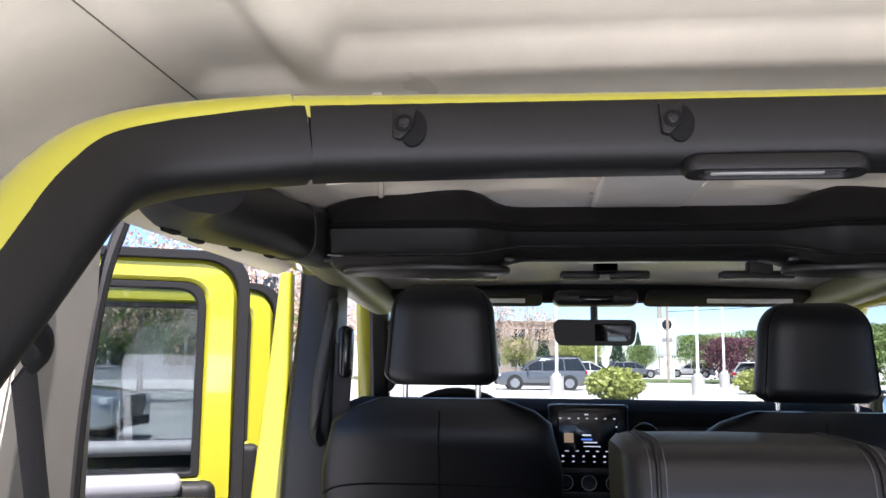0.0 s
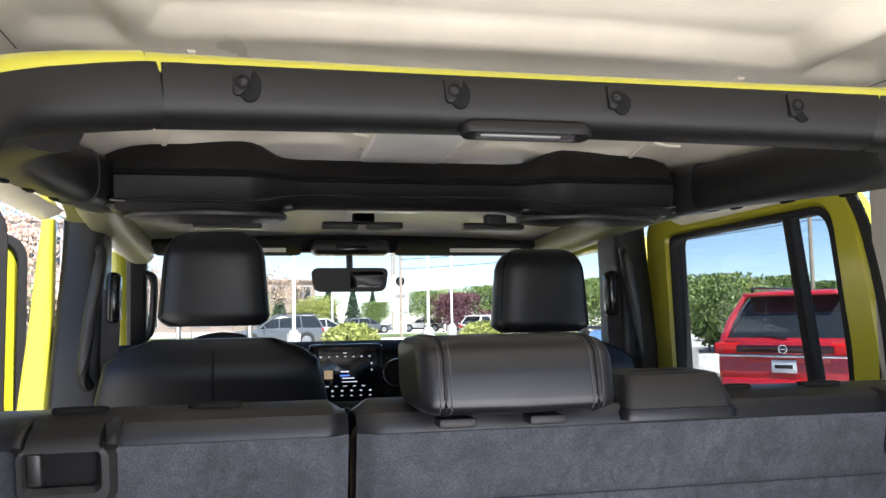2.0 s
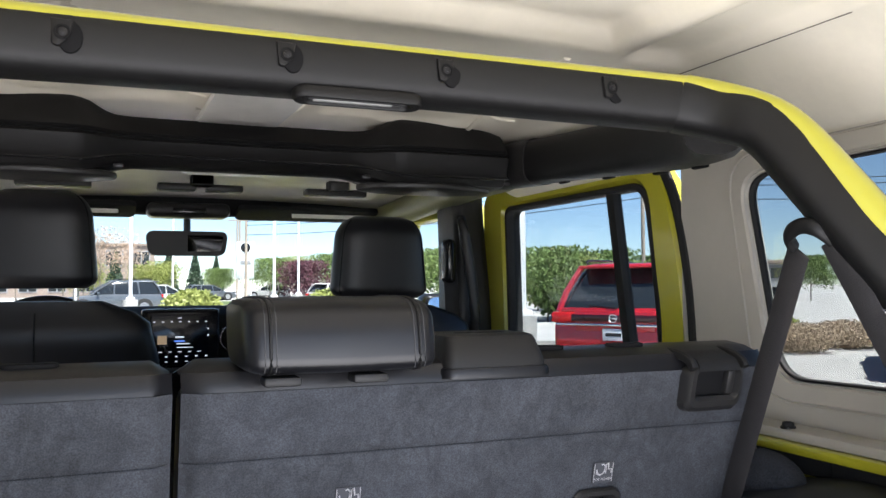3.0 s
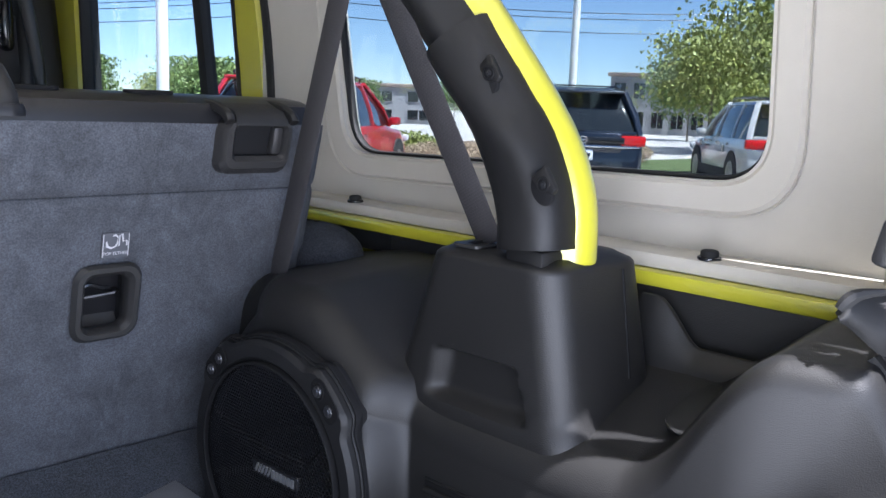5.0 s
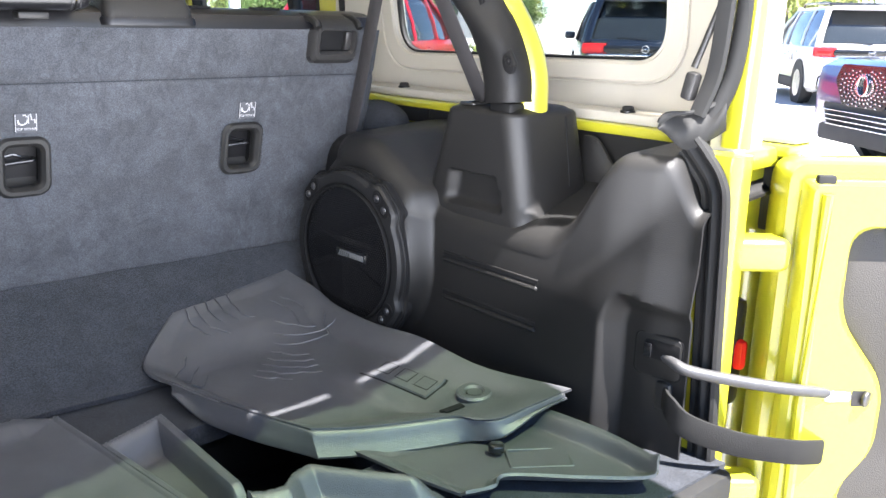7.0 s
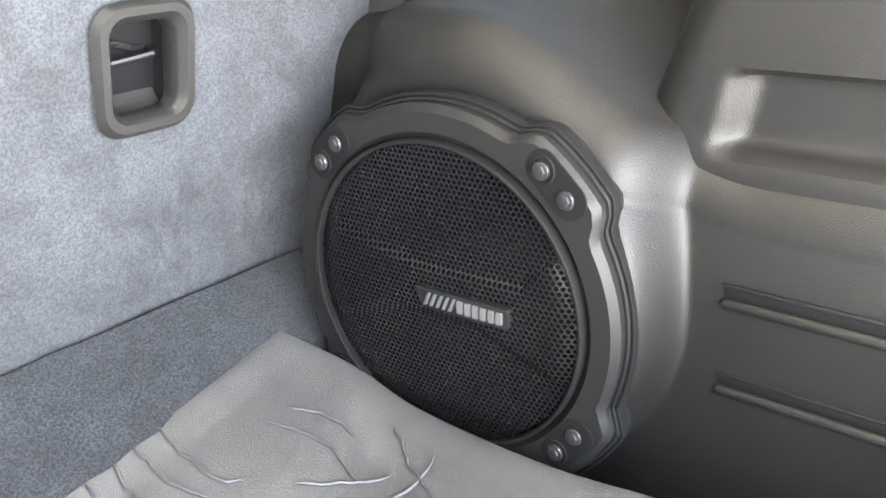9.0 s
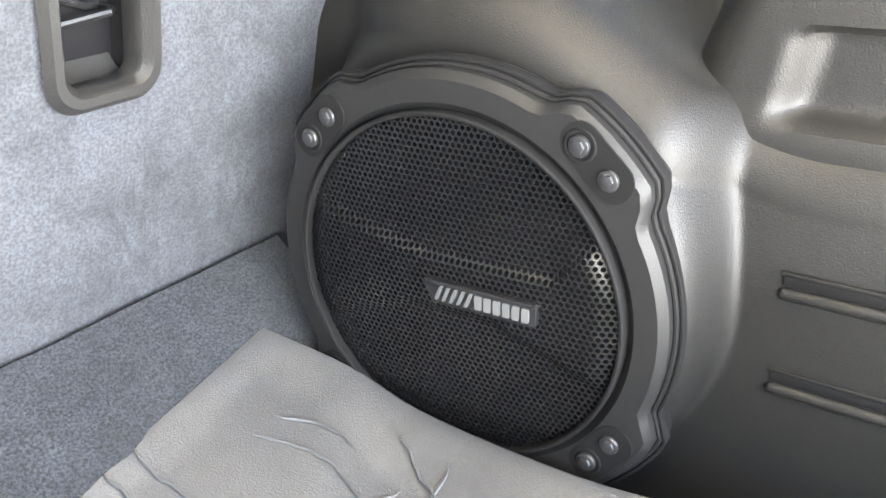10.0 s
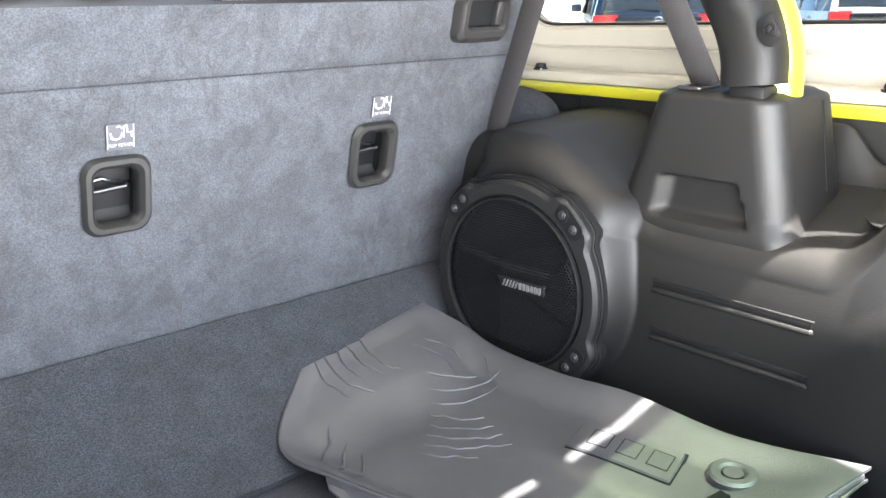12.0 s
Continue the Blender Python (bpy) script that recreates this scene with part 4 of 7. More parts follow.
seat_back("rear_seat_back", -0.207, 0.615, "wide black rear seat back with grey carpeted rear side")
seat_back("rear_seat_back", -0.615, -0.216, "narrow black rear seat back with grey carpeted rear side")
for s in (1, -1):
    L0 = Vector((s * 0.500, 0.555, 1.288))
    latch = thing("seat_latch", "black plastic seat release handle on the seat shoulder", "latch", L0)
    hole = [(u + 0.003 * s, v + 0.007) for u, v in rrect(0.066, 0.036, 0.006)]
    part("housing", frame_plate(rrect(0.094, 0.064, 0.015), hole, -0.045, 0.030, 0.007, "y", Matrix.Translation((0, 0, -0.002))), PLASTIC_FINE, latch)
    # Near-black plate paints the shade deep in the latch opening.
    part("pocket", rbox((0, -0.013, 0), (0.084, 0.004, 0.052), 0.001), DARK, latch)
    part("pocket_side", rbox((0.029 * s, -0.018, 0.005), (0.014, 0.014, 0.034), 0.004), PLASTIC_FINE, latch)
    lid = ((-0.031, 0.027), (-0.024, 0.036), (0.004, 0.045), (0.074, 0.049))
    part("paddle", loft([[(x + 0.001 * s, y, z + dz) for x, dz in ((-0.036, -0.004), (0.036, -0.004), (0.034, 0.003), (-0.034, 0.003))] for y, z in lid]), PLASTIC, latch)
    for x in (-0.043, 0.045):
        part("lid_band", tube(smooth_path([(x, y, z) for y, z in lid], 5), 0.0055, 0.0062, 10, power=3), PLASTIC, latch)
    part("lid_hinge_band", tube([(-0.043, 0.076, 0.0505), (0.045, 0.076, 0.0505)], 0.005, 0.005, 10, power=3), PLASTIC, latch)
    part("shoulder_cap", rbox((0.002 * s, 0.046, 0.018), (0.104, 0.100, 0.052), 0.016, 3), VINYL, latch)
    lean_back(latch, L0)

# folded centre head restraint and belt guide
THREAD = mat("grey_thread", (0.045, 0.045, 0.047), 0.8, var=0.2)
rest = thing("folded_headrest", "black vinyl centre head restraint folded flat on the bench", "headrest", (-0.042, 0.575, 1.34))
hr = []
for x in span(-0.107, 0.107, 36):
    e = 0.107 - abs(x)
    k = math.sqrt(max(0.0, 1 - (1 - min(1, e / 0.022)) ** 2)) * 0.17 + 0.83 - 0.04 * abs(x) / 0.112
    hr.append([(x, -0.045 + 0.085 * k * math.copysign(abs(math.cos(a)) ** 0.40, math.cos(a)) + 0.016 * math.sin(a), 0.036 + 0.042 * k * math.copysign(abs(math.sin(a)) ** 0.46, math.sin(a))) for a in span(0, 2 * math.pi * 23 / 24, 23)])
part("pad", loft(hr), VINYL, rest)
for s in (1, -1):
    for row, r, m in ((4, 0.0018, PAD), (3, 0.0006, THREAD), (5, 0.0006, THREAD)):
        k = hr[row if s < 0 else -row - 1]
        part("piping" if row == 4 else "stitching", tube([Vector(p) + Vector((0, (p[1] + 0.045) * 0.006, (p[2] - 0.036) * 0.012)) for p in k + k[:1]], r, n=6), m, rest)
for x in (-0.068, 0.030):
    part("post_guide", rbox((x, -0.105, -0.012), (0.04, 0.03, 0.010), 0.003), PLASTIC, rest)
cap = thing("centre_belt_guide", "black plastic centre seat belt guide", "belt guide", (0.172, 0.56, 1.334))
cr = []
for z, k in ((-0.015, 1.0), (0.004, 0.985), (0.026, 0.90), (0.032, 0.87), (0.034, 0.80)):
    cr.append([(u * k, v * k + 0.02 * (1 - k) * 5 - 0.0, z) for u, v in rrect(0.142, 0.10, 0.016)])
part("cap", loft(cr), PLASTIC, cap)
part("slot", rbox((0, 0.01, 0.0335), (0.07, 0.012, 0.002), 0.0008, 1), DARK, cap)
part("base_seam", loft([[(u * k, v * k, z) for u, v in rrect(0.150, 0.108, 0.018)] for z, k in ((-0.018, 1.0), (-0.010, 1.0), (-0.006, 0.97))]), VINYL, cap)


# ---- front seats ----
def front_seat(s):
    o = Vector((s * 0.42, 1.80, 0.75))
    seat = thing("bucket_seat", "black leather front bucket seat with head restraint", "car seat", o, group="front seats")
    zt = 1.395 if s < 0 else 1.375
    rings = []
    for z in span(0.80, zt, 22):
        f = (z - 0.80) / (zt - 0.80)
        w = 0.278 * (1 - 0.10 * sstep(0.70, 0.95, f) - 0.38 * sstep(0.90, 1.0, f) ** 2)
        d = 0.065 * (1 - 0.55 * sstep(0.85, 1.0, f))
        y = 0.03 - 0.10 * f
        rings.append([(w * math.copysign(abs(math.cos(a)) ** 0.42, math.cos(a)), y + d * math.copysign(abs(math.sin(a)) ** 0.6, math.sin(a)), z - o.z) for a in span(0, 2 * math.pi * 31 / 32, 31)])
    back = part("backrest", loft(rings), VINYL, seat)
    part("centre_seam", tube([Vector(r[24]) + Vector((0, -0.0005, 0)) for r in rings[8:-1]], 0.0022, n=6), DARK, back)
    cross = [Vector(rings[15][k]) + Vector((0, -0.0005, -0.03 * ((k - 24) / 6.0) ** 2)) for k in range(18, 31)]
    part("cross_seam", tube(smooth_path(cross, 3), 0.0022, n=6), DARK, back)
    rings = []
    h0, h1 = (1.425, 1.655) if s < 0 else (1.395, 1.615)
    for z in span(h0, h1, 20):
        f = (z - h0) / (h1 - h0)
        k = math.sqrt(max(0.02, 1 - max(0, (f - 0.72) / 0.28) ** 2)) * math.sqrt(max(0.3, 1 - max(0, (0.10 - f) / 0.10) ** 2))
        w = (0.136 - 0.020 * f) * (0.55 + 0.45 * k)
        d = 0.055 * (0.4 + 0.6 * k)
        rings.append([(w * math.copysign(abs(math.cos(a)) ** 0.55, math.cos(a)), -0.05 + d * math.copysign(abs(math.sin(a)) ** 0.7, math.sin(a)), z - o.z) for a in span(0, 2 * math.pi * 31 / 32, 31)])
    head = part("head_restraint", loft(rings), VINYL, seat)
    for k in (19, 29):
        part("stitch_line", tube([Vector(r[k]) * 1.0 + Vector((0, -0.0006, 0)) for r in rings[1:-1]], 0.0016, n=5), DARK, head)
    for x in (-0.085, 0.085):
        part("post", tube([(x, -0.05, zt - o.z - 0.02), (x, -0.05, h0 - o.z + 0.02)], 0.0065, n=10), CHROME, head)
    part("cushion", rbox((0, 0.30, 0.10), (0.52, 0.52, 0.16), 0.05, 3), VINYL, seat)
    return seat


for s in (-1, 1):
    front_seat(s)

# ---- doors ----
PAD_GREY = mat("grey_door_pad", (0.20, 0.20, 0.21), 0.6, var=0.1, grain=0.3, grain_scale=500)
DOOR_OUT = round_poly([(1.885, 1.02), (0.925, 1.02), (0.930, 1.36), (1.010, 1.700), (1.895, 1.705)], [0.01, 0.01, 0.15, 0.10, 0.05], 7)
DOOR_IN = round_poly([(1.735, 1.20), (1.025, 1.20), (1.030, 1.36), (1.075, 1.655), (1.760, 1.655)], [0.01, 0.01, 0.12, 0.06, 0.03], 7)
DOOR_IN2 = round_poly([(1.722, 1.21), (1.040, 1.21), (1.046, 1.36), (1.088, 1.640), (1.745, 1.642)], [0.01, 0.01, 0.12, 0.055, 0.03], 7)


def rear_door(name, m, label, divider=True):
    """Built closed on the right-hand side at x = 0.80; m moves it."""
    d = thing(name, label, "door", kind="structure")
    d.matrix_basis = m
    part("frame", frame_plate(DOOR_OUT, DOOR_IN, 0.0, 0.055, 0.012, "x", Matrix.Translation((0.800, 0, 0))), YELLOW, d)
    part("rubber_rim", frame_plate(DOOR_IN, DOOR_IN2, 0.006, 0.05, 0.003, "x", Matrix.Translation((0.800, 0, 0))), RUBBER, d)
    part("pane", prism(DOOR_IN2, 0.028, 0.032, 0, "x", Matrix.Translation((0.800, 0, 0))), DOOR_TINT, d).visible_shadow = False
    if divider:
        part("divider_bar", tube([(0.826, 1.150, 1.20), (0.826, 1.232, 1.655)], 0.014, 0.016, 8, power=4), RUBBER, d)
    part("lower_panel", rbox((0.83, 1.41, 0.86), (0.09, 0.95, 0.66), 0.02, 2), YELLOW, d)
    part("inner_trim", rbox((0.772, 1.41, 0.90), (0.04, 0.92, 0.56), 0.02, 2), PLASTIC, d)
    part("sill_trim", rbox((0.785, 1.39, 1.19), (0.06, 0.80, 0.03), 0.012, 2), PLASTIC, d)
    return d


rear_door("door_rear_right", Matrix.Identity(4), "closed yellow rear door with a two-part tinted window")
# the gap seal between door and hardtop side
for s in (1, -1):
    sx = 0.803 if s > 0 else -0.853
    seal = smooth_path([(sx, 0.918, 1.00), (sx, 0.922, 1.36), (sx, 0.965, 1.58), (sx, 1.03, 1.705)], 6)
    tagged(link(tube(seal, 0.010, 0.012, 8), "door_seal", RUBBER), "black rubber door seal at the hardtop edge", "trim", kind="structure")


def open_door(name, hinge, turn, label, length=0.96):
    """An opened left-hand door: local x runs from the hinge outwards along the leaf."""
    d = thing(name, label, "door", hinge, kind="structure")
    d.rotation_euler = (0, 0, radians(turn))
    W = length
    out = round_poly([(0, 1.02), (W, 1.02), (W, 1.45), (W - 0.10, 1.725), (0.0, 1.725)], [0.01, 0.01, 0.1, 0.1, 0.10], 7)
    inn = round_poly([(0.078, 1.195), (W - 0.065, 1.195), (W - 0.065, 1.45), (W - 0.145, 1.670), (0.078, 1.670)], [0.01, 0.01, 0.1, 0.06, 0.06], 7)
    in2 = round_poly([(0.096, 1.205), (W - 0.083, 1.205), (W - 0.083, 1.45), (W - 0.155, 1.652), (0.096, 1.652)], [0.01, 0.01, 0.1, 0.055, 0.055], 7)
    part("frame", frame_plate(out, inn, -0.02, 0.035, 0.012, "y"), YELLOW, d)
    mid = [((3 * p[0] + q[0]) / 4, (3 * p[1] + q[1]) / 4) for p, q in zip(inn, out)]
    rim = [((p[0] + q[0]) / 2, (p[1] + q[1]) / 2) for p, q in zip(inn, out)]
    part("inner_lip", frame_plate(rim, mid, 0.030, 0.044, 0.004, "y"), YELLOW, d)
    part("outer_seal", frame_plate([(p[0] - 0.028 + 0.056 * (p[0] / W), p[1] + 0.024 * (p[1] > 1.1)) for p in out], out, -0.030, 0.010, 0.004, "y"), RUBBER, d)
    part("rubber_rim", frame_plate(inn, in2, -0.015, 0.03, 0.003, "y"), RUBBER, d)
    part("pane", prism(in2, 0.003, 0.007, 0, "y"), DOOR_TINT, d).visible_shadow = False
    part("lower_panel", rbox((W / 2, -0.02, 0.84), (W - 0.01, 0.07, 0.68), 0.02), YELLOW, d)
    inner = part("inner_trim", rbox((W / 2, 0.05, 0.86), (W - 0.08, 0.07, 0.66), 0.025, 3), PLASTIC, d)
    part("sill_pad", rbox((W / 2 + 0.02, 0.06, 1.185), (W - 0.20, 0.10, 0.045), 0.018, 3), PAD_GREY, inner)
    return d


open_door("door_rear_left", (-0.955, 1.86, 0), 205, "opened yellow rear door with tinted window and grey inner pad")
open_door("door_front_left", (-1.13, 2.75, 0), 205, "opened yellow front door seen beyond the door pillar", 1.02)

# ---- pillars ----
for s, nm in ((1, "right"), (-1, "left")):
    pil = thing("door_pillar_" + nm, "black plastic door pillar trim with seat belt and yellow outer edge", "pillar", (s * 0.76, 1.92, 0.6), kind="structure")
    rings = []
    for z in span(0.6, 1.74, 26):
        f = (z - 0.6) / 1.14
        w = 0.150 - 0.05 * sstep(0.4, 0.95, f)
        d = 0.085
        cx = s * (-0.005 + 0.0 * f)
        rings.append([(cx + u, v + 0.05 * sstep(0.6, 1, f), z - 0.6) for u, v in rrect(w, d * 2, 0.03, 4)])
    part("trim", loft(rings), PLASTIC_FINE, pil)
    part("outer_edge", loft([[(s * ((xa + xb) / 2 + u), v - 0.03, z) for u, v in rrect(xb - xa, 0.05, 0.008, 3)] for z, xa, xb in ((0, 0.060, 0.165), (0.55, 0.060, 0.145), (0.85, 0.060, 0.112), (1.10, 0.060, 0.088))]), YELLOW, pil)
    ribn = part("belt_webbing", tube(smooth_path([(-s * 0.085, -0.06, 0.92), (-s * 0.080, -0.075, 0.70), (-s * 0.072, -0.08, 0.35), (-s * 0.07, -0.08, 0.0)], 5), 0.022, 0.002, 8, power=4, up=(0, 1, 0)), WEB, pil)
    part("belt_guide", rbox((-s * 0.088, -0.06, 0.90), (0.035, 0.05, 0.13), 0.015, 3), GLOSSY, pil)
    part("grab_handle", tube(smooth_path([(-s * 0.06, -0.092, 1.02), (-s * 0.068, -0.125, 0.99), (-s * 0.045, -0.13, 0.85), (-s * 0.03, -0.12, 0.72), (-s * 0.035, -0.085, 0.68)], 6), 0.014, 0.016, 10), PLASTIC_FINE, pil)
    a_p = thing("windscreen_pillar_" + nm, "yellow windscreen pillar with dark inner trim and grab handle", "pillar", kind="structure")
    part("outer", tube([(s * 0.775, 2.66, 1.72), (s * 0.80, 2.93, 1.05)], 0.035, 0.045, 10, power=4), YELLOW, a_p)
    part("inner_trim", tube([(s * 0.715, 2.58, 1.71), (s * 0.745, 2.86, 1.05)], 0.035, 0.05, 10, power=4), PLASTIC_FINE, a_p)
    part("handle", tube(smooth_path([(s * 0.69, 2.60, 1.60), (s * 0.662, 2.60, 1.57), (s * 0.675, 2.66, 1.42), (s * 0.705, 2.71, 1.38)], 6), 0.013, 0.016, 10), PLASTIC_FINE, a_p)
front_out = round_poly([(2.90, 1.02), (1.98, 1.02), (1.98, 1.705), (2.62, 1.705)], [0.01, 0.01, 0.06, 0.04], 7)
front_in = round_poly([(2.76, 1.16), (2.06, 1.16), (2.06, 1.655), (2.56, 1.655)], [0.01, 0.01, 0.05, 0.03], 7)
fd = thing("door_front_right", "closed yellow front door with a large window", "door", kind="structure")
part("frame", frame_plate(front_out, front_in, 0, 0.05, 0.01, "x", Matrix.Translation((0.805, 0, 0))), YELLOW, fd)
part("pane", prism(front_in, 0.02, 0.024, 0, "x", Matrix.Translation((0.805, 0, 0))), CLEAR, fd)
part("lower_panel", rbox((0.83, 2.45, 0.84), (0.09, 0.94, 0.66), 0.02), YELLOW, fd)
part("inner_trim", rbox((0.772, 2.45, 0.88), (0.05, 0.92, 0.60), 0.02), PLASTIC, fd)
mir = thing("door_mirror", "pale blue-grey door mirror glass in a black housing", "mirror", (1.03, 2.72, 1.30))
part("housing", rbox((0, 0.03, 0), (0.22, 0.10, 0.19), 0.03, 3), GLOSSY, mir)
part("glass", prism(rrect(0.19, 0.16, 0.03), 0.021, 0.026, 0.001, "y"), mat("mirror_glass", (0.75, 0.80, 0.82), 0.02, metal=1.0, var=0.01), mir)
part("arm", rbox((-0.14, 0.03, -0.06), (0.10, 0.05, 0.05), 0.015), GLOSSY, mir)

# ---- windscreen, header, visors ----
SOFT = mat("soft_black_cloth", (0.02, 0.02, 0.02), 0.9, spec=0.08, var=0.15, grain=0.3, grain_scale=700)
hdr = thing("windscreen_header", "black windscreen header with sun visors", "trim", kind="structure")
part("header", rbox((0, 2.64, 1.715), (1.42, 0.10, 0.075), 0.02, 3), SOFT, hdr)
for x0, x1 in ((-0.66, -0.17), (0.16, 0.66)):
    v = part("sun_visor", prism(rrect(x1 - x0, 0.13, 0.025), -0.010, 0.010, 0.006, "z", Matrix.Translation(((x0 + x1) / 2, 2.535, 1.685)) @ pose(0, 0, 0, -14, 0, 0)), SOFT, hdr)
    part("vanity_strip", rbox(((x0 + x1) / 2 + 0.06, 2.475, 1.672), (0.26, 0.006, 0.014), 0.002), LINER, v)
pod = part("sensor_pod", rbox((0, 2.56, 1.685), (0.27, 0.12, 0.05), 0.02, 3), PLASTIC_FINE, hdr)
part("map_light", rbox((0, 2.498, 1.680), (0.11, 0.01, 0.020), 0.006), GLOSSY, pod)
for x, w in ((-0.405, 0.20), (-0.07, 0.11), (0.07, 0.11), (0.42, 0.20)):
    c = part("roof_latch", rbox((x, 2.20, 1.725), (w, 0.05, 0.022), 0.006), PLASTIC_FINE, hdr)
    part("latch_lever", rbox((x if w > 0.15 else 0.0, 2.17, 1.745), (0.065, 0.05, 0.035), 0.006), PLASTIC_FINE, c)
wsc = thing("window_windscreen", "clear windscreen glass", "window", kind="structure")
part("pane", prism(rrect(1.44, 0.66, 0.04), -0.002, 0.002, 0, "z", Matrix.Translation((0, 2.80, 1.38)) @ pose(0, 0, 0, 110, 0, 0)), CLEAR, wsc).visible_shadow = False
mirror = thing("rear_view_mirror", "black rear-view mirror on a stem from the header", "mirror", (0, 2.565, 1.575))
part("housing", prism(round_poly([(-0.128, 0.034), (0.128, 0.034), (0.118, -0.034), (-0.118, -0.034)], 0.018), -0.002, 0.03, 0.008, "y", pose(0, 0.03, 0)), PLASTIC_FINE, mirror)
part("mirror_glass", prism(round_poly([(-0.120, 0.028), (0.120, 0.028), (0.111, -0.028), (-0.111, -0.028)], 0.014), 0.0, 0.002, 0, "y", Matrix.Translation((0, -0.002, 0)) @ pose(0, 0, 0, 0, 0, -14) @ pose(0, 0.004, 0)), mat("dark_mirror_glass", (0.35, 0.36, 0.38), 0.03, metal=1.0, var=0.02), mirror)
part("stem", tube([(0, 0.02, 0.03), (0, 0.03, 0.11)], 0.012, 0.018, 10), PLASTIC_FINE, mirror)

# ---- dashboard ----
dash = thing("dashboard", "black dashboard with touch screen and round chrome-ringed vents", "dashboard", (0, 2.45, 0.6))
rings = []
for x in span(-0.76, 0.76, 40):
    rings.append([(x, y, z) for y, z in ((-0.17, 0.35), (-0.19, 0.55), (-0.185, 0.70), (-0.16, 0.738), (-0.10, 0.756), (0.10, 0.762), (0.40, 0.740), (0.42, 0.3))])
part("body", loft(rings), mat("soft_dash_top", (0.012, 0.012, 0.012), 0.85, spec=0.15, var=0.15, grain=0.3, grain_scale=700), dash)
part("passenger_panel", rbox((0.42, -0.192, 0.655), (0.56, 0.02, 0.09), 0.01), VINYL, dash)
cst = part("centre_console", rbox((-0.05, -0.20, 0.60), (0.23, 0.05, 0.32), 0.012, 2), GLOSSY, dash)
scr_mat = mat("screen_face", (0.006, 0.007, 0.015), 0.12, var=0.3, scale=12)
scr = part("touch_screen", prism(rrect(0.168, 0.150, 0.010), 0.0, 0.006, 0.002, "y", Matrix.Translation((-0.055, -0.224, 0.668))), scr_mat, dash, "lit touch screen with rows of small icons")
GLOW_W = mat("screen_glyph", (0.75, 0.80, 0.85), 0.5, emit=0.22)
GLOW_B = mat("screen_blue", (0.10, 0.22, 0.75), 0.5, emit=0.25)
GLOW_A = mat("screen_album", (0.45, 0.33, 0.20), 0.5, emit=0.15)
bars = []
for r, zz in enumerate((0.603, 0.618)):
    for k in range(6):
        bars.append((-0.122 + k * 0.029, zz, 0.011, 0.006 if r else 0.004))
for k in range(7):
    bars.append((-0.128 + k * 0.025, 0.722, 0.010, 0.004))
bars += [(-0.110 + 0.028 * k, 0.632, 0.017 - 0.004 * (k % 2), 0.0035) for k in range(5)] + [(-0.040, 0.645, 0.075, 0.0035), (-0.055, 0.733, 0.018, 0.004), (-0.055, 0.676, 0.040, 0.007), (-0.045, 0.656, 0.06, 0.005), (0.028, 0.70, 0.006, 0.008), (0.028, 0.68, 0.006, 0.008)]
for x, z, w, hh in bars:
    part("glyph_bar", rbox((x, -0.2315, z), (w * 0.62, 0.001, hh * 0.62), 0), GLOW_W, scr)
part("album_tile", rbox((-0.105, -0.2315, 0.668), (0.026, 0.001, 0.026), 0), GLOW_A, scr)
part("title_strip", rbox((-0.055, -0.2312, 0.664), (0.03, 0.0008, 0.005), 0), GLOW_B, scr)
for x in (-0.115, -0.05, 0.018):
    kn = part("climate_knob", disc((x, -0.226, 0.545), 0.020 if x == -0.05 else 0.014, -0.018, "y"), PLASTIC_FINE, cst)
    part("knob_ring", frame_plate([(0.022 * math.cos(a), 0.022 * math.sin(a)) for a in span(0, 6.0, 23)], [(0.019 * math.cos(a), 0.019 * math.sin(a)) for a in span(0, 6.0, 23)], 0, 0.004, 0.001, "y", Matrix.Translation((x, -0.226, 0.545))), STEEL, kn)
for z in (0.51, 0.575):
    part("button_strip", rbox((-0.05, -0.227, z), (0.20, 0.006, 0.020), 0.003), PLASTIC_FINE, cst)
for x in (0.108, 0.62, -0.20, -0.66):
    cir = [(math.cos(a), math.sin(a)) for a in span(0, 2 * math.pi * 31 / 32, 31)]
    ven = part("air_vent", prism([(0.040 * c, 0.040 * d) for c, d in cir], 0, 0.02, 0.004, "y", Matrix.Translation((x, -0.185, 0.668))), DARK, dash)
    part("vent_ring", frame_plate([(0.044 * c, 0.044 * d) for c, d in cir], [(0.038 * c, 0.038 * d) for c, d in cir], 0.012, 0.030, 0.004, "y", Matrix.Translation((x, -0.185, 0.668))), CHROME, ven)
    for k in (-0.016, 0.0, 0.016):
        part("vent_slat", rbox((x, -0.202, 0.668 + k), (0.066, 0.006, 0.003), 0.001), PLASTIC_FINE, ven)
wheel = thing("steering_wheel", "black leather steering wheel", "steering wheel", (-0.42, 2.16, 1.215))
wt = pose(0, 0, 0, -24, 0, 0)
rim = [wt @ Vector((0.190 * math.cos(a), 0, 0.190 * math.sin(a))) for a in span(0, 2 * math.pi, 40)]
part("rim", tube(rim, 0.016, 0.018, 10, up=(0, 1, 0.4), caps=False), VINYL, wheel)
part("hub", rbox((0, 0.03, 0), (0.15, 0.06, 0.13), 0.03, 3), PLASTIC_FINE, wheel)
for x, z in ((-0.12, 0.0), (0.12, 0.0), (0, -0.12)):
    part("spoke", rbox((x, 0.02 if z == 0 else -0.03, z), (0.13 if z == 0 else 0.05, 0.02, 0.035 if z == 0 else 0.13), 0.01), PLASTIC_FINE, wheel)
part("column", tube([(0, 0.03, -0.01), (0, 0.14, -0.06)], 0.04, n=12), PLASTIC_FINE, wheel)
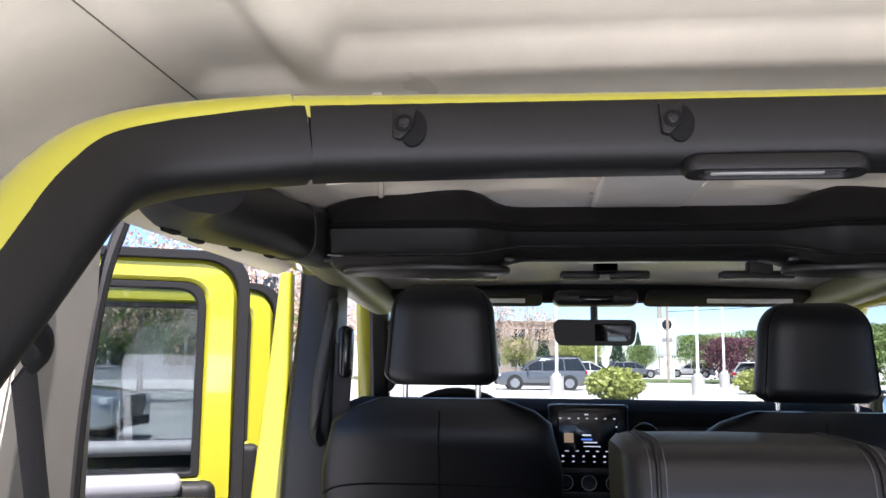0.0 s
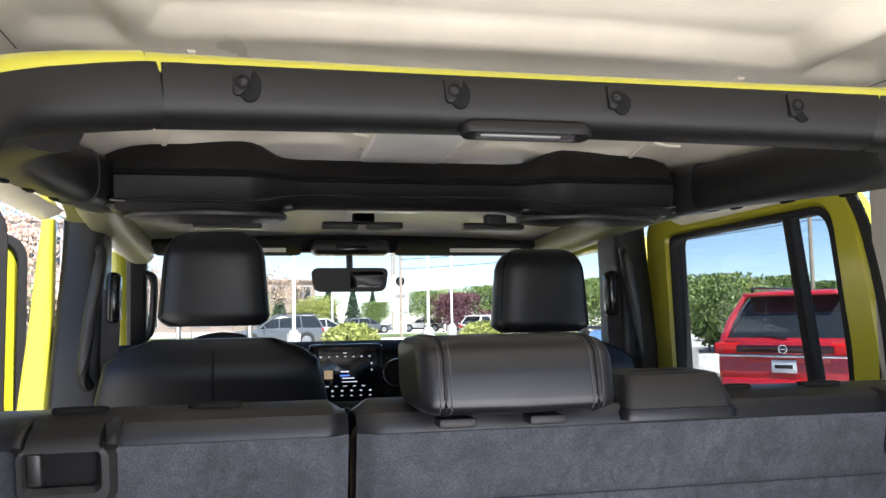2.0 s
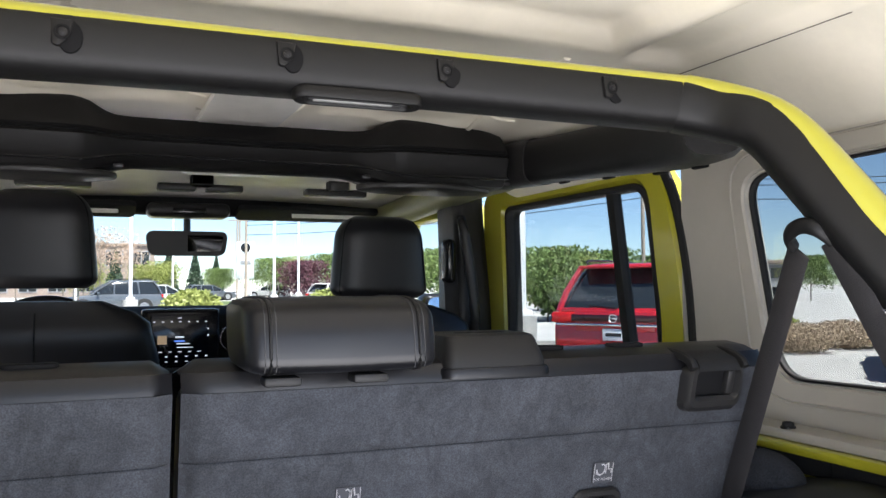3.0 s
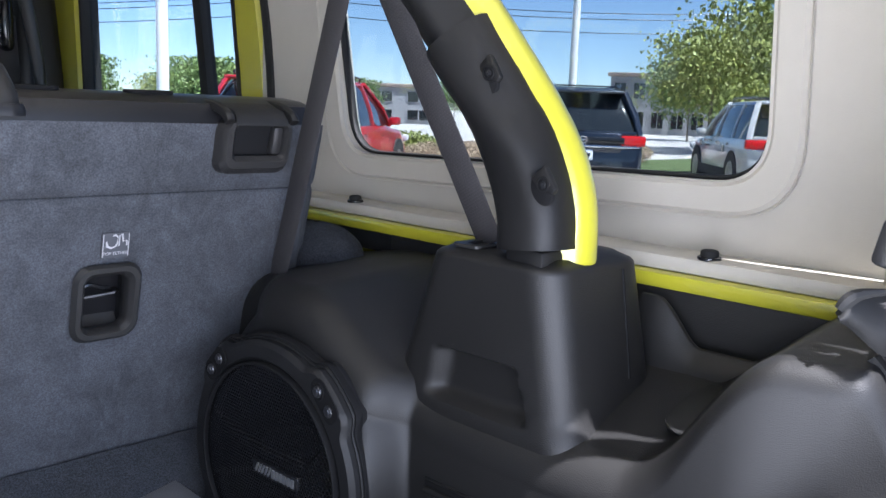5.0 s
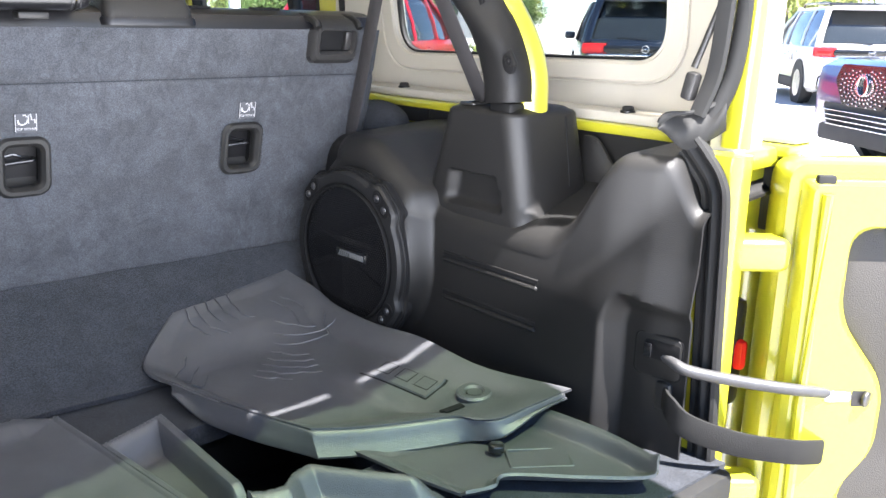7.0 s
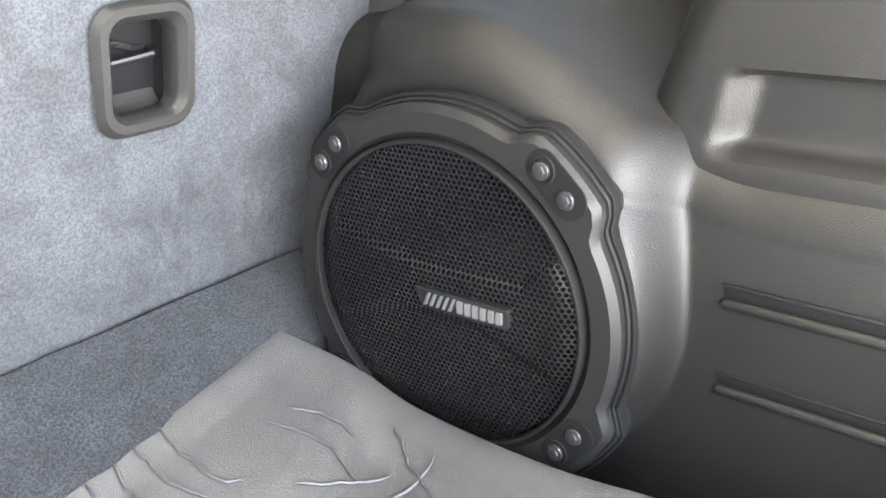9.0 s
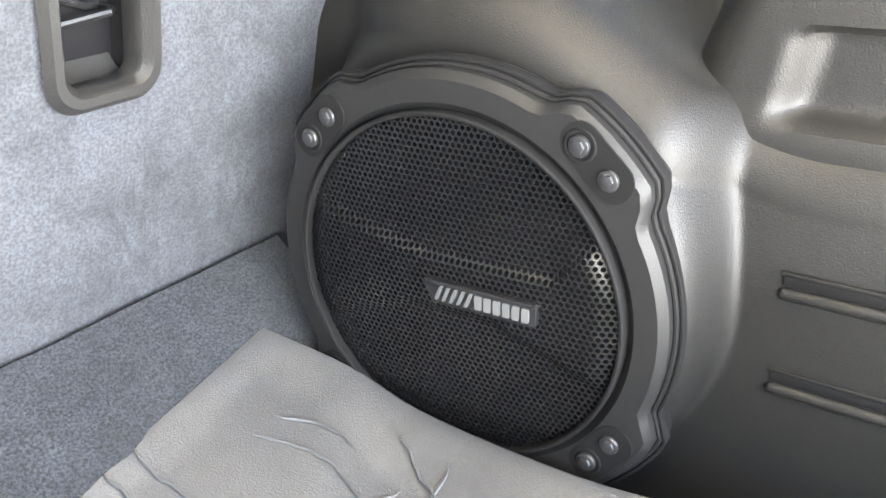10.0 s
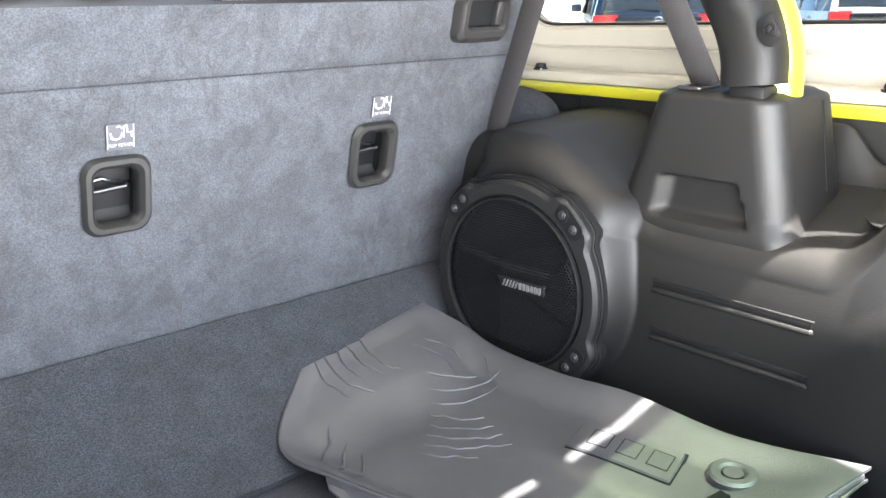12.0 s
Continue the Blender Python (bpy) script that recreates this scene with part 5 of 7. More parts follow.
fw = link(rbox((0, 2.90, 0.86), (1.58, 0.05, 0.62), 0.01), "wall_front", PLASTIC)
tagged(fw, "dark firewall below the windscreen", "wall", kind="structure")
bonnet = link(surf(lambda x, y: (x, y, 1.13 - 0.03 * (y - 2.93) - 0.05 * (x / 0.7) ** 4), span(-0.70, 0.70, 20), span(2.93, 4.1, 12), thick=-0.03), "bonnet", YELLOW)
tagged(bonnet, "yellow bonnet beyond the windscreen", "bonnet", kind="structure")

# ---- rear opening: jambs, seals, tailgate ----
for s, nm in ((1, "right"), (-1, "left")):
    jam = thing("rear_jamb_" + nm, "yellow painted rear door jamb with black rubber seal", "jamb", (-s * 0.02, 0.035, 0), kind="structure")
    part("jamb_post", loft([[(s * (0.626 + 0.03 * max(0.0, 1.0 - z) + u), -0.255 + v, z) for u, v in rrect(0.042, 0.06, 0.012, 4)] for z in (0.45, 0.8, 1.13, 1.175)]), YELLOW, jam)
    part("jamb_shoulder", rbox((s * 0.740, -0.235, 1.160), (0.15, 0.045, 0.03), 0.010), YELLOW, jam)
    part("jamb_outer", rbox((s * 0.745, -0.225, 0.80), (0.15, 0.03, 0.72), 0.008), YELLOW, jam)
    part("hardtop_edge", loft([[(s * (0.654 + dx + u), -0.250 + v, z) for u, v in rrect(0.024, 0.040, 0.012, 4)] for z, dx in ((1.18, 0.0), (1.4, 0.005), (1.6, 0.0), (1.74, -0.02))]), YELLOW, jam)
    part("hardtop_return", loft([[(s * x, y, z) for x, y in ((0.640, -0.222), (0.676, -0.250), (0.745, -0.236), (0.800, -0.190), (0.806, -0.150), (0.790, -0.150), (0.784, -0.185), (0.740, -0.220), (0.690, -0.232))] for z in (1.17, 1.45, 1.72)]), SIDE_LINING_DIM, jam)
    sl = smooth_path([(0.608, -0.275, 0.72), (0.603, -0.267, 0.95), (0.600, -0.262, 1.10), (0.600, -0.255, 1.138), (0.600, -0.235, 1.164), (0.598, -0.217, 1.184)], 6)
    rings = []
    for i, p in enumerate(sl):
        d = (sl[min(i + 1, len(sl) - 1)] - sl[max(i - 1, 0)]).normalized()
        n = Vector((0, -d.z, d.y))
        rings.append([(s * (p.x + dx), p.y + n.y * a, p.z + n.z * a) for a, dx in ((-0.021, 0.010), (-0.020, 0.000), (-0.017, -0.003), (-0.012, -0.002), (-0.010, 0.003), (-0.007, 0.003), (-0.005, -0.004), (0.000, -0.006), (0.004, -0.003), (0.006, 0.004), (0.009, 0.004),
                                                                                  (0.010, -0.001), (0.014, -0.005), (0.018, -0.002), (0.019, 0.005), (0.017, 0.012))])
    part("seal_column", loft(rings), RUBBER, jam)
    up = smooth_path([(s * 0.614, -0.231, 1.200), (s * 0.626, -0.239, 1.235), (s * 0.636, -0.249, 1.29), (s * 0.634, -0.256, 1.42), (s * 0.620, -0.262, 1.60), (s * 0.58, -0.268, 1.70)], 6)
    part("seal", tube(up, 0.009, 0.011, 10), RUBBER, jam)
    part("seal_flange", tube([p + Vector((-s * 0.020, 0.014, 0)) for p in up[4:]], 0.006, 0.012, 8, up=(0, 1, 0), power=3), RUBBER, jam)
    top = [(0.574, -0.185, 1.207), (0.582, -0.195, 1.221), (0.604, -0.217, 1.226), (0.623, -0.233, 1.235), (0.632, -0.243, 1.250)]
    low = [(0.574, -0.188, 1.201), (0.580, -0.205, 1.188), (0.592, -0.223, 1.180), (0.610, -0.239, 1.190), (0.626, -0.251, 1.206)]

    def fold(u, v):
        p = curve_at(top, u).lerp(curve_at(low, u), v)
        q = 0.010 * math.sin(math.pi * v) + 0.0025 * math.sin(u * 14 + v * 4)
        return (s * (p.x - q * 0.8), p.y - q * 0.5, p.z + 0.002 * math.sin(u * 11))
    part("seal_boot", surf(fold, span(0, 1, 28), span(0, 1, 14), thick=0.004), RUBBER, jam)
    part("boot_fold", tube([(s * (p.x - 0.004), p.y - 0.002, p.z) for p in (curve_at(top, u) for u in span(0.05, 1, 16))], lambda f: 0.004 + 0.0015 * math.sin(f * 12), n=8), RUBBER, jam)
rear_header = link(rbox((0, -0.235, 1.755), (1.30, 0.05, 0.045), 0.012), "header_rear", HARDTOP)
tagged(rear_header, "cream rear edge of the hardtop roof", "trim", kind="structure")
seal_top = link(tube([(-0.56, -0.268, 1.70), (0, -0.272, 1.725), (0.56, -0.268, 1.70)], 0.014, 0.012, 10), "seal_rear", RUBBER)
tagged(seal_top, "black rubber seal under the rear roof edge", "trim", kind="structure")
sill = link(rbox((0, -0.262, 0.735), (1.20, 0.05, 0.05), 0.012), "sill_rear", RUBBER)
tagged(sill, "black rubber covered load sill", "trim", kind="structure")
under = link(rbox((0, 0.2, 0.49), (1.54, 0.95, 0.25), 0.02), "wall_under", PLASTIC)
tagged(under, "dark underside of the body tub", "floor", kind="structure")

# raised rear glass
lift = thing("window_rear", "raised tinted rear window hinged at the roof edge", "window", (0, -0.292, 1.775), kind="structure")
lift.rotation_euler = (radians(-14), 0, 0)
part("pane", prism(rrect(1.12, 0.60, 0.06), -0.003, 0.003, 0, "z", Matrix.Translation((0, -0.31, 0))), PRIVACY, lift)
part("wiper_arm", tube(smooth_path([(0.10, -0.56, 0.02), (0.0, -0.40, 0.03), (-0.30, -0.36, 0.02)], 5), 0.007, n=8), PLASTIC_FINE, lift)
# Unseen strip added to block the sun streak over the left mats.
part("hinge_seal", rbox((-0.178, 0.015, 0.0), (0.764, 0.052, 0.012), 0.003), RUBBER, lift)
for x in (-0.40, -0.10, 0.36):
    part("hinge", rbox((x, 0.0, 0.0), (0.05, 0.07, 0.02), 0.006), GLOSSY, lift)

# gas strut with its socket
for s in (1, -1):
    strut = thing("gas_strut", "black gas strut of the rear window", "strut", (s * 0.586, -0.172, 1.245))
    part("socket", rbox((0, 0, 0.012), (0.016, 0.018, 0.036), 0.005, 2, pose(0, 0, 0, 12, 0, 0)), PLASTIC_FINE, strut)
    part("rod", tube([(0, -0.002, 0.035), (s * 0.018, -0.020, 0.11), (s * 0.018, -0.090, 0.36)], 0.0045, n=10), PLASTIC_FINE, strut)
    part("cylinder", tube([(s * 0.018, -0.090, 0.36), (s * 0.010, -0.30, 0.56)], 0.011, n=10), GLOSSY, strut)

# tailgate swung open to the right
gate = thing("door_tailgate", "opened yellow tailgate with dark inner panel", "tailgate", (0.662, -0.29, 0), kind="structure")
gate.rotation_euler = (0, 0, radians(-41))
g_out = round_poly([(0.0, 0.52), (1.30, 0.52), (1.30, 1.165), (0.0, 1.165)], [0.03, 0.05, 0.05, 0.03], 6)
part("skin", prism(g_out, -0.10, -0.03, 0.012, "y"), YELLOW, gate)
g_in = round_poly([(0.11, 0.60), (1.18, 0.60), (1.18, 1.085), (0.078, 1.085), (0.078, 0.965), (0.15, 0.87), (0.15, 0.77), (0.11, 0.72)], 0.035, 6)
g_in_out = round_poly([(0.015, 0.54), (1.27, 0.54), (1.27, 1.145), (0.015, 1.145), (0.015, 0.965), (0.015, 0.87), (0.015, 0.77), (0.015, 0.72)], 0.010, 6)
part("inner_frame", frame_plate(g_in_out, g_in, -0.03, 0.006, 0.008, "y"), YELLOW, gate)
part("inner_panel", prism([(p[0], p[1]) for p in g_in], -0.029, -0.010, 0.006, "y"), mat("gate_panel", (0.032, 0.029, 0.026), 0.55, var=0.15, grain=0.4, grain_scale=500), gate, "dark textured plastic inner panel")
part("edge_seal", tube([(0.040, -0.010, 0.56), (0.036, -0.010, 0.85), (0.036, -0.010, 1.13)], 0.007, 0.007, 8), YELLOW, gate)
part("corner_pad", rbox((0.036, 0.003, 1.122), (0.024, 0.012, 0.062), 0.003), RUBBER, gate)
for z in (1.045, 0.70):
    hg = part("hinge", rbox((-0.040, 0.025, z), (0.09, 0.05, 0.045), 0.012, 3), YELLOW, gate)
    part("hinge_pin", tube([(-0.080, 0.035, z - 0.07), (-0.080, 0.035, z + 0.07)], 0.017, n=12), YELLOW, hg)
    part("hinge_block", rbox((-0.095, 0.06, z - 0.055), (0.06, 0.075, 0.045), 0.012, 3), YELLOW, hg)
tail_lamp = thing("tail_lamp", "red tail lamp behind the tailgate hinge", "lamp", (0.685, -0.225, 0.885))
part("lens", rbox((0, 0, 0), (0.02, 0.02, 0.045), 0.008), mat("red_lens", (0.55, 0.01, 0.01), 0.15), tail_lamp)
part("housing", rbox((0, 0.016, 0), (0.04, 0.03, 0.16), 0.012), GLOSSY, tail_lamp)

# check cable and pull strap
cable = thing("tailgate_cable", "grey sheathed check cable from jamb to tailgate", "cable", (0.545, -0.185, 0.90))
cpts = smooth_path([(0.012, 0.006, 0.006), (0.006, -0.02, 0.003), (0.007, -0.042, -0.003), (0.05, -0.080, -0.015), (0.113, -0.130, -0.028), (0.175, -0.155, -0.042)], 7)
part("sheath", tube(cpts, 0.0080, n=10), SHEATH, cable)
part("eyelet", rbox((0.186, -0.160, -0.045), (0.044, 0.024, 0.022), 0.009, 3, pose(0, 0, 0, 0, 0, -38)), STEEL, cable)
bk = part("bracket", rbox((0.210, -0.176, -0.047), (0.040, 0.028, 0.040), 0.010, 2, pose(0, 0, 0, 0, 0, -41)), PLASTIC_FINE, cable)
part("pivot_bolt", disc((0.206, -0.190, -0.047), 0.011, 0.006, "y", 18, 0.002), DULL, bk)
SKT = Matrix.Translation((0.0045, 0.000, 0.004)) @ pose(0, 0, 0, 0, 0, 8.6)
sock = part("socket_plate", prism(rrect(0.066, 0.058, 0.009), -0.003, 0.004, 0.001, "x", SKT), PLASTIC, cable)
part("plate_groove", frame_plate(rrect(0.070, 0.062, 0.011), rrect(0.066, 0.058, 0.009), -0.0022, 0.003, 0.0003, "x", SKT), DARK, sock)
part("socket_hole", prism(rrect(0.050, 0.026, 0.003), -0.0042, 0.002, 0.0004, "x", SKT @ Matrix.Translation((0, -0.006, 0.009))), DARK, sock)
part("socket_clip", rbox((-0.004, 0.012, 0.012), (0.004, 0.012, 0.020), 0.001), GLOSSY, sock)
strap = thing("tailgate_strap", "dark woven pull strap hanging from the jamb", "strap", (0.55, -0.205, 0.835))
spts = smooth_path([(-0.005, 0.003, 0.016), (-0.018, -0.015, 0.012), (-0.014, -0.042, -0.006), (0.030, -0.088, -0.026), (0.085, -0.130, -0.038), (0.145, -0.140, -0.055), (0.19, -0.134, -0.070)], 7)
part("webbing", tube(spts, 0.0035, 0.017, 10, power=4), mat("black_webbing", (0.010, 0.010, 0.010), 0.8, spec=0.2, var=0.2, scale=60, grain=0.5, grain_scale=700), strap)
part("end_tab", rbox(spts[0] + Vector((0.004, 0.004, 0.0)), (0.012, 0.022, 0.040), 0.004), PLASTIC_FINE, strap)
part("end_tab", rbox(spts[-1], (0.030, 0.022, 0.036), 0.006), PLASTIC_FINE, strap)

# hardtop studs on the ledge
for s in (1, -1):
    for y in (0.63, 0.05):
        st = thing("hardtop_stud", "black rubber-capped hardtop stud on the white ledge", "bolt", (s * 0.755, y, 1.196), group="hardtop studs")
        part("cap", disc((0, 0, 0), 0.0095, 0.009, "z", 16, 0.003), RUBBER, st)
        part("flange", disc((0, 0, -0.002), 0.0125, 0.004, "z", 16, 0.001), GLOSSY, st)

# ---- rear seat belts ----
for s in (1, -1):
    belt = thing("seat_belt", "dark grey seat belt over a black guide on the roll bar", "seat belt", (0.518 if s > 0 else -0.600, 0.335, 1.492))

    def ribbon(a, b, w, n=10, sag=0.0, twist=0.0):
        A, B = Vector(a), Vector(b)
        return tube([A.lerp(B, i / n) + Vector((0, 0, -sag * math.sin(math.pi * i / n))) for i in range(n + 1)], w, 0.0016, 8, up=(1, -0.25, 0.1) if s > 0 else (-1, -0.25, 0.1), power=5)
    part("webbing", ribbon((-s * 0.010, -0.030, -0.01), (s * 0.056 if s > 0 else 0.02, -0.140, -0.285), 0.023), WEB, belt)
    part("webbing", ribbon((-s * 0.010, 0.02, -0.02), (s * 0.042, 0.220, -0.397), 0.023), WEB, belt)
    part("guide", tube(smooth_path([(-s * 0.006, -0.030, -0.010), (-s * 0.024, -0.022, 0.004), (-s * 0.028, 0.0, 0.008), (-s * 0.024, 0.022, -0.002), (-s * 0.008, 0.030, -0.016)], 5), 0.0065, 0.010, 12), PAD, belt)
roll_foam = thing("belt_anchor_foam", "dark woolly foam pad beside the seat", "pad", (0.66, 0.60, 1.13))
part("pad", surf(lambda a, b: ((0.055 + 0.003 * noise.noise((a * 40, b * 40, 0))) * math.cos(a) * math.cos(b), 0.085 * math.sin(a) * math.cos(b), 0.045 * math.sin(b) + 0.002 * noise.noise((a * 30, b * 30, 4))), span(0, 2 * math.pi, 40), span(-1.5, 1.5, 20)), CARPET_DARK, roll_foam)


# ---- loose rubber floor mats ----
def patch(front, back, left, right, height, nu=110, nv=130):
    """A moulded sheet between four edges; height adds folds and relief by place and share."""
    def at(edge, t):
        return curve_at(edge, t)
    f0, f1, b0, b1 = Vector(front[0]), Vector(front[-1]), Vector(back[0]), Vector(back[-1])

    def fn(u, v):
        p = at(front, u) * (1 - v) + at(back, u) * v + at(left, v) * (1 - u) + at(right, v) * u
        p -= f0 * (1 - u) * (1 - v) + f1 * u * (1 - v) + b0 * (1 - u) * v + b1 * u * v
        return p + Vector((0, 0, height(p.x, p.y, u, v)))
    return surf(fn, span(0, 1, nu), span(0, 1, nv), thick=-0.004)


def inside(u, v, e=0.09):
    return sstep(0, e, u) * sstep(1, 1 - e, u) * sstep(0, e, v) * sstep(1, 1 - e, v)


A_FRONT = [(0.176, 0.089, 0.803), (0.225, 0.058, 0.802), (0.276, 0.035, 0.801), (0.350, 0.000, 0.802), (0.382, -0.050, 0.808), (0.440, -0.062, 0.816), (0.507, -0.075, 0.826)]
A_LEFT = [(0.176, 0.089, 0.803), (0.140, 0.193, 0.801), (0.105, 0.330, 0.799), (0.094, 0.440, 0.800), (0.180, 0.529, 0.842)]
A_BACK = [(0.180, 0.529, 0.842), (0.261, 0.540, 0.850), (0.336, 0.550, 0.858), (0.419, 0.560, 0.868)]
A_RIGHT = [(0.507, -0.075, 0.826), (0.462, 0.060, 0.826), (0.446, 0.190, 0.838), (0.436, 0.300, 0.832), (0.436, 0.420, 0.833), (0.436, 0.490, 0.848), (0.419, 0.560, 0.868)]


def a_height(x, y, u, v):
    dip = -0.020 * sstep(0, 0.13, u) * sstep(1, 0.86, u) * sstep(0, 0.16, v) * (0.25 + 0.75 * sstep(0.80, 0.60, v)) * sstep(1.0, 0.93, v)
    wave = 0.004 * noise.noise((u * 2.5, v * 2.5, 3)) * inside(u, v, 0.2)
    return dip + wave


mat_a = thing("floor_mat", "dark grey moulded rubber floor mat with raised contour lines", "floor mat", group="loose floor mats")
sheet_a = part("sheet", patch(A_FRONT, A_BACK, A_LEFT, A_RIGHT, a_height, 250, 300), MAT_RUBBER, mat_a)


def hang(points, drop):
    """One wall round a corner, each point with its own way out."""
    n, rings = len(points) - 1, []
    for i, (p, o) in enumerate(points):
        d = drop * (1 - 0.85 * sstep(0.62, 1.0, i / n)) * sstep(-0.05, 0.12, i / n)
        o = o * (1 - 0.8 * sstep(0.62, 1.0, i / n))
        rings.append([p + o * k + Vector((0, 0, z)) for k, z in ((-0.05, 0.001), (0.10, 0.0005), (0.22, -0.002), (0.32, -0.007), (0.62, -0.55 * d - 0.002), (0.98, -d), (0.96, -d - 0.003), (0.86, -d - 0.002), (0.0, -0.007))])
    return loft(rings)


edge = [(curve_at(A_LEFT, v), Vector((-0.010 + 0.006 * sstep(0.3, 0.0, v), -0.022, 0))) for v in span(0.55, 0.03, 34)]
edge += [(curve_at(A_FRONT, u), Vector((-0.004 + 0.006 * sstep(0.0, 0.2, u), -0.024, 0))) for u in span(0.0, 0.97, 60)]
part("hanging_lip", hang(edge, 0.027), MAT_RUBBER, sheet_a)


rim = [curve_at(A_LEFT, v) for v in span(0.35, 1, 30)] + [curve_at(A_BACK, u) for u in span(0.04, 0.96, 20)] + [curve_at(A_RIGHT, v) for v in span(1, 0.06, 60)]
part("edge_bead", tube([p + Vector((0, 0, 0.0005)) for p in rim], 0.0032, 0.0022, 8), MAT_RUBBER, sheet_a)


def on_sheet(ob, x, y):
    """Height of a sheet's upper side at a place."""
    best = min(ob.data.vertices, key=lambda q: (q.co.x - x) ** 2 + (q.co.y - y) ** 2).co
    return max(q.co.z for q in ob.data.vertices if abs(q.co.x - best.x) < 0.004 and abs(q.co.y - best.y) < 0.004)


def beads(ob, rows, material, r=0.0015):
    """Families of thin raised lines moulded into a sheet: start, end, offset from one to the next, count, wobble."""
    co = np.array([tuple(v.co) for v in ob.data.vertices])
    for (ax, ay), (bx, by), (ox, oy), count, bow, seed in rows:
        for k in range(count):
            pts = []
            for f in span(0, 1 - 0.12 * ((k * 7 + seed) % 4), 24):
                w = bow * math.sin(math.pi * f) + 0.006 * noise.noise((f * 3 + k * 0.8, seed * 1.7, 0.0)) + 0.0022 * noise.noise((f * 9 + k, seed, 3.0))
                dx, dy = bx - ax, by - ay
                n = math.hypot(dx, dy)
                x, y = ax + dx * f + ox * k - dy / n * w, ay + dy * f + oy * k + dx / n * w
                near = co[(np.abs(co[:, 0] - x) < 0.004) & (np.abs(co[:, 1] - y) < 0.004)]
                if len(near):
                    pts.append((x, y, float(near[:, 2].max()) - 0.0002))
            if len(pts) > 4:
                part("moulded_line", tube(pts, lambda f: r * min(1.0, 0.25 + 6 * min(f, 1 - f)), n=6), material, ob)


beads(sheet_a, [((0.200, 0.528), (0.228, 0.452), (0.021, 0.003), 5, -0.010, 1), ((0.160, 0.436), (0.104, 0.380), (0.006, -0.028), 3, 0.004, 2),
                ((0.284, 0.384), (0.352, 0.300), (-0.016, -0.014), 5, -0.008, 3), ((0.350, 0.500), (0.362, 0.410), (0.022, 0.0), 2, 0.012, 4),
                ((0.300, 0.404), (0.398, 0.362), (0.014, 0.020), 3, -0.016, 5), ((0.386, 0.362), (0.428, 0.440), (0.0, 0.0), 1, 0.006, 6)], MAT_RUBBER)
GM = Matrix.Translation((0.420, 0.034, on_sheet(sheet_a, 0.420, 0.034))) @ pose(0, 0, 0, 2, -4, 0)
part("grommet", join(frame_plate(circle(0.027, 32), circle(0.013, 32), -0.006, 0.007, 0.003, "z", GM), prism(circle(0.009, 24), -0.004, 0.005, 0.002, "z", GM)), MAT_RUBBER, mat_a)
part("grommet_hole", prism(circle(0.014, 24), -0.004, 0.001, 0, "z", GM), DARK, mat_a)
BP = Matrix.Translation((0.376, 0.140, on_sheet(sheet_a, 0.376, 0.140))) @ pose(0, 0, 0, 0, 0, -77)
co_a = np.array([tuple(v.co) for v in sheet_a.data.vertices])


def drape(w, h, lift, at, nu=24, nv=12, base=BP):
    """A thin raised plate that follows the mat's surface."""
    def fn(u, v):
        p = base @ Vector((at[0] + u, at[1] + v, 0))
        near = co_a[(np.abs(co_a[:, 0] - p.x) < 0.005) & (np.abs(co_a[:, 1] - p.y) < 0.005)]
        edge = max(abs(u) / (w / 2), abs(v) / (h / 2))
        return (p.x, p.y, (float(near[:, 2].max()) if len(near) else p.z) + (lift if edge < 0.97 else -0.002))
    return surf(fn, [-w / 2] + span(-w / 2 * 0.96, w / 2 * 0.96, nu) + [w / 2], [-h / 2] + span(-h / 2 * 0.93, h / 2 * 0.93, nv) + [h / 2])


part("slot", drape(0.034, 0.015, 0.0012, (0, 0), 6, 4, Matrix.Translation((0.372, 0.028, 0.8)) @ pose(0, 0, 0, 0, 0, -16)), DARK, mat_a)
part("pad_groove", drape(0.133, 0.055, 0.0004, (-0.006, 0)), DARK, mat_a)
part("badge_pad", drape(0.130, 0.052, 0.0028, (-0.006, 0)), MAT_RUBBER, mat_a)
for k in (-0.037, 0.0, 0.037):
    part("badge_mark", drape(0.027, 0.030, 0.0031, (k, 0.002), 4, 4), RUBBER, mat_a)
    part("badge_mark", drape(0.0235, 0.0265, 0.0034, (k, 0.002), 4, 4), MAT_RUBBER, mat_a)

mat_b = thing("floor_mat", "dark rubber floor mat lying flat under another mat", "floor mat", group="loose floor mats")
part("sheet", patch([(0.252, -0.135, 0.780), (0.285, -0.150, 0.784), (0.316, -0.142, 0.784), (0.385, -0.205, 0.784), (0.447, -0.257, 0.785), (0.476, -0.250, 0.790)], [(0.215, 0.045, 0.776), (0.30, 0.03, 0.772), (0.38, 0.03, 0.772), (0.47, 0.03, 0.780)],
                    [(0.252, -0.135, 0.780), (0.230, -0.045, 0.778), (0.215, 0.045, 0.776)], [(0.476, -0.250, 0.790), (0.482, -0.17, 0.790), (0.475, -0.095, 0.790), (0.47, 0.03, 0.780)],
                    lambda x, y, u, v: -0.008 * inside(u, v, 0.14) + 0.012 * sstep(0.90, 0.97, u) + 0.006 * sstep(0.05, 0.0, v), 90, 60), MAT_RUBBER, mat_b)
part("badge_pad", frame_plate(rrect(0.085, 0.05, 0.004), rrect(0.078, 0.043, 0.003), 0, 0.005, 0.001, "z", Matrix.Translation((0.395, -0.12, 0.775)) @ pose(0, 0, 0, 0, 0, -35)), MAT_RUBBER, mat_b)
part("fixing_stud", disc((0.36, -0.075, 0.780), 0.011, 0.012, "z", 18, 0.003), GLOSSY, mat_b)


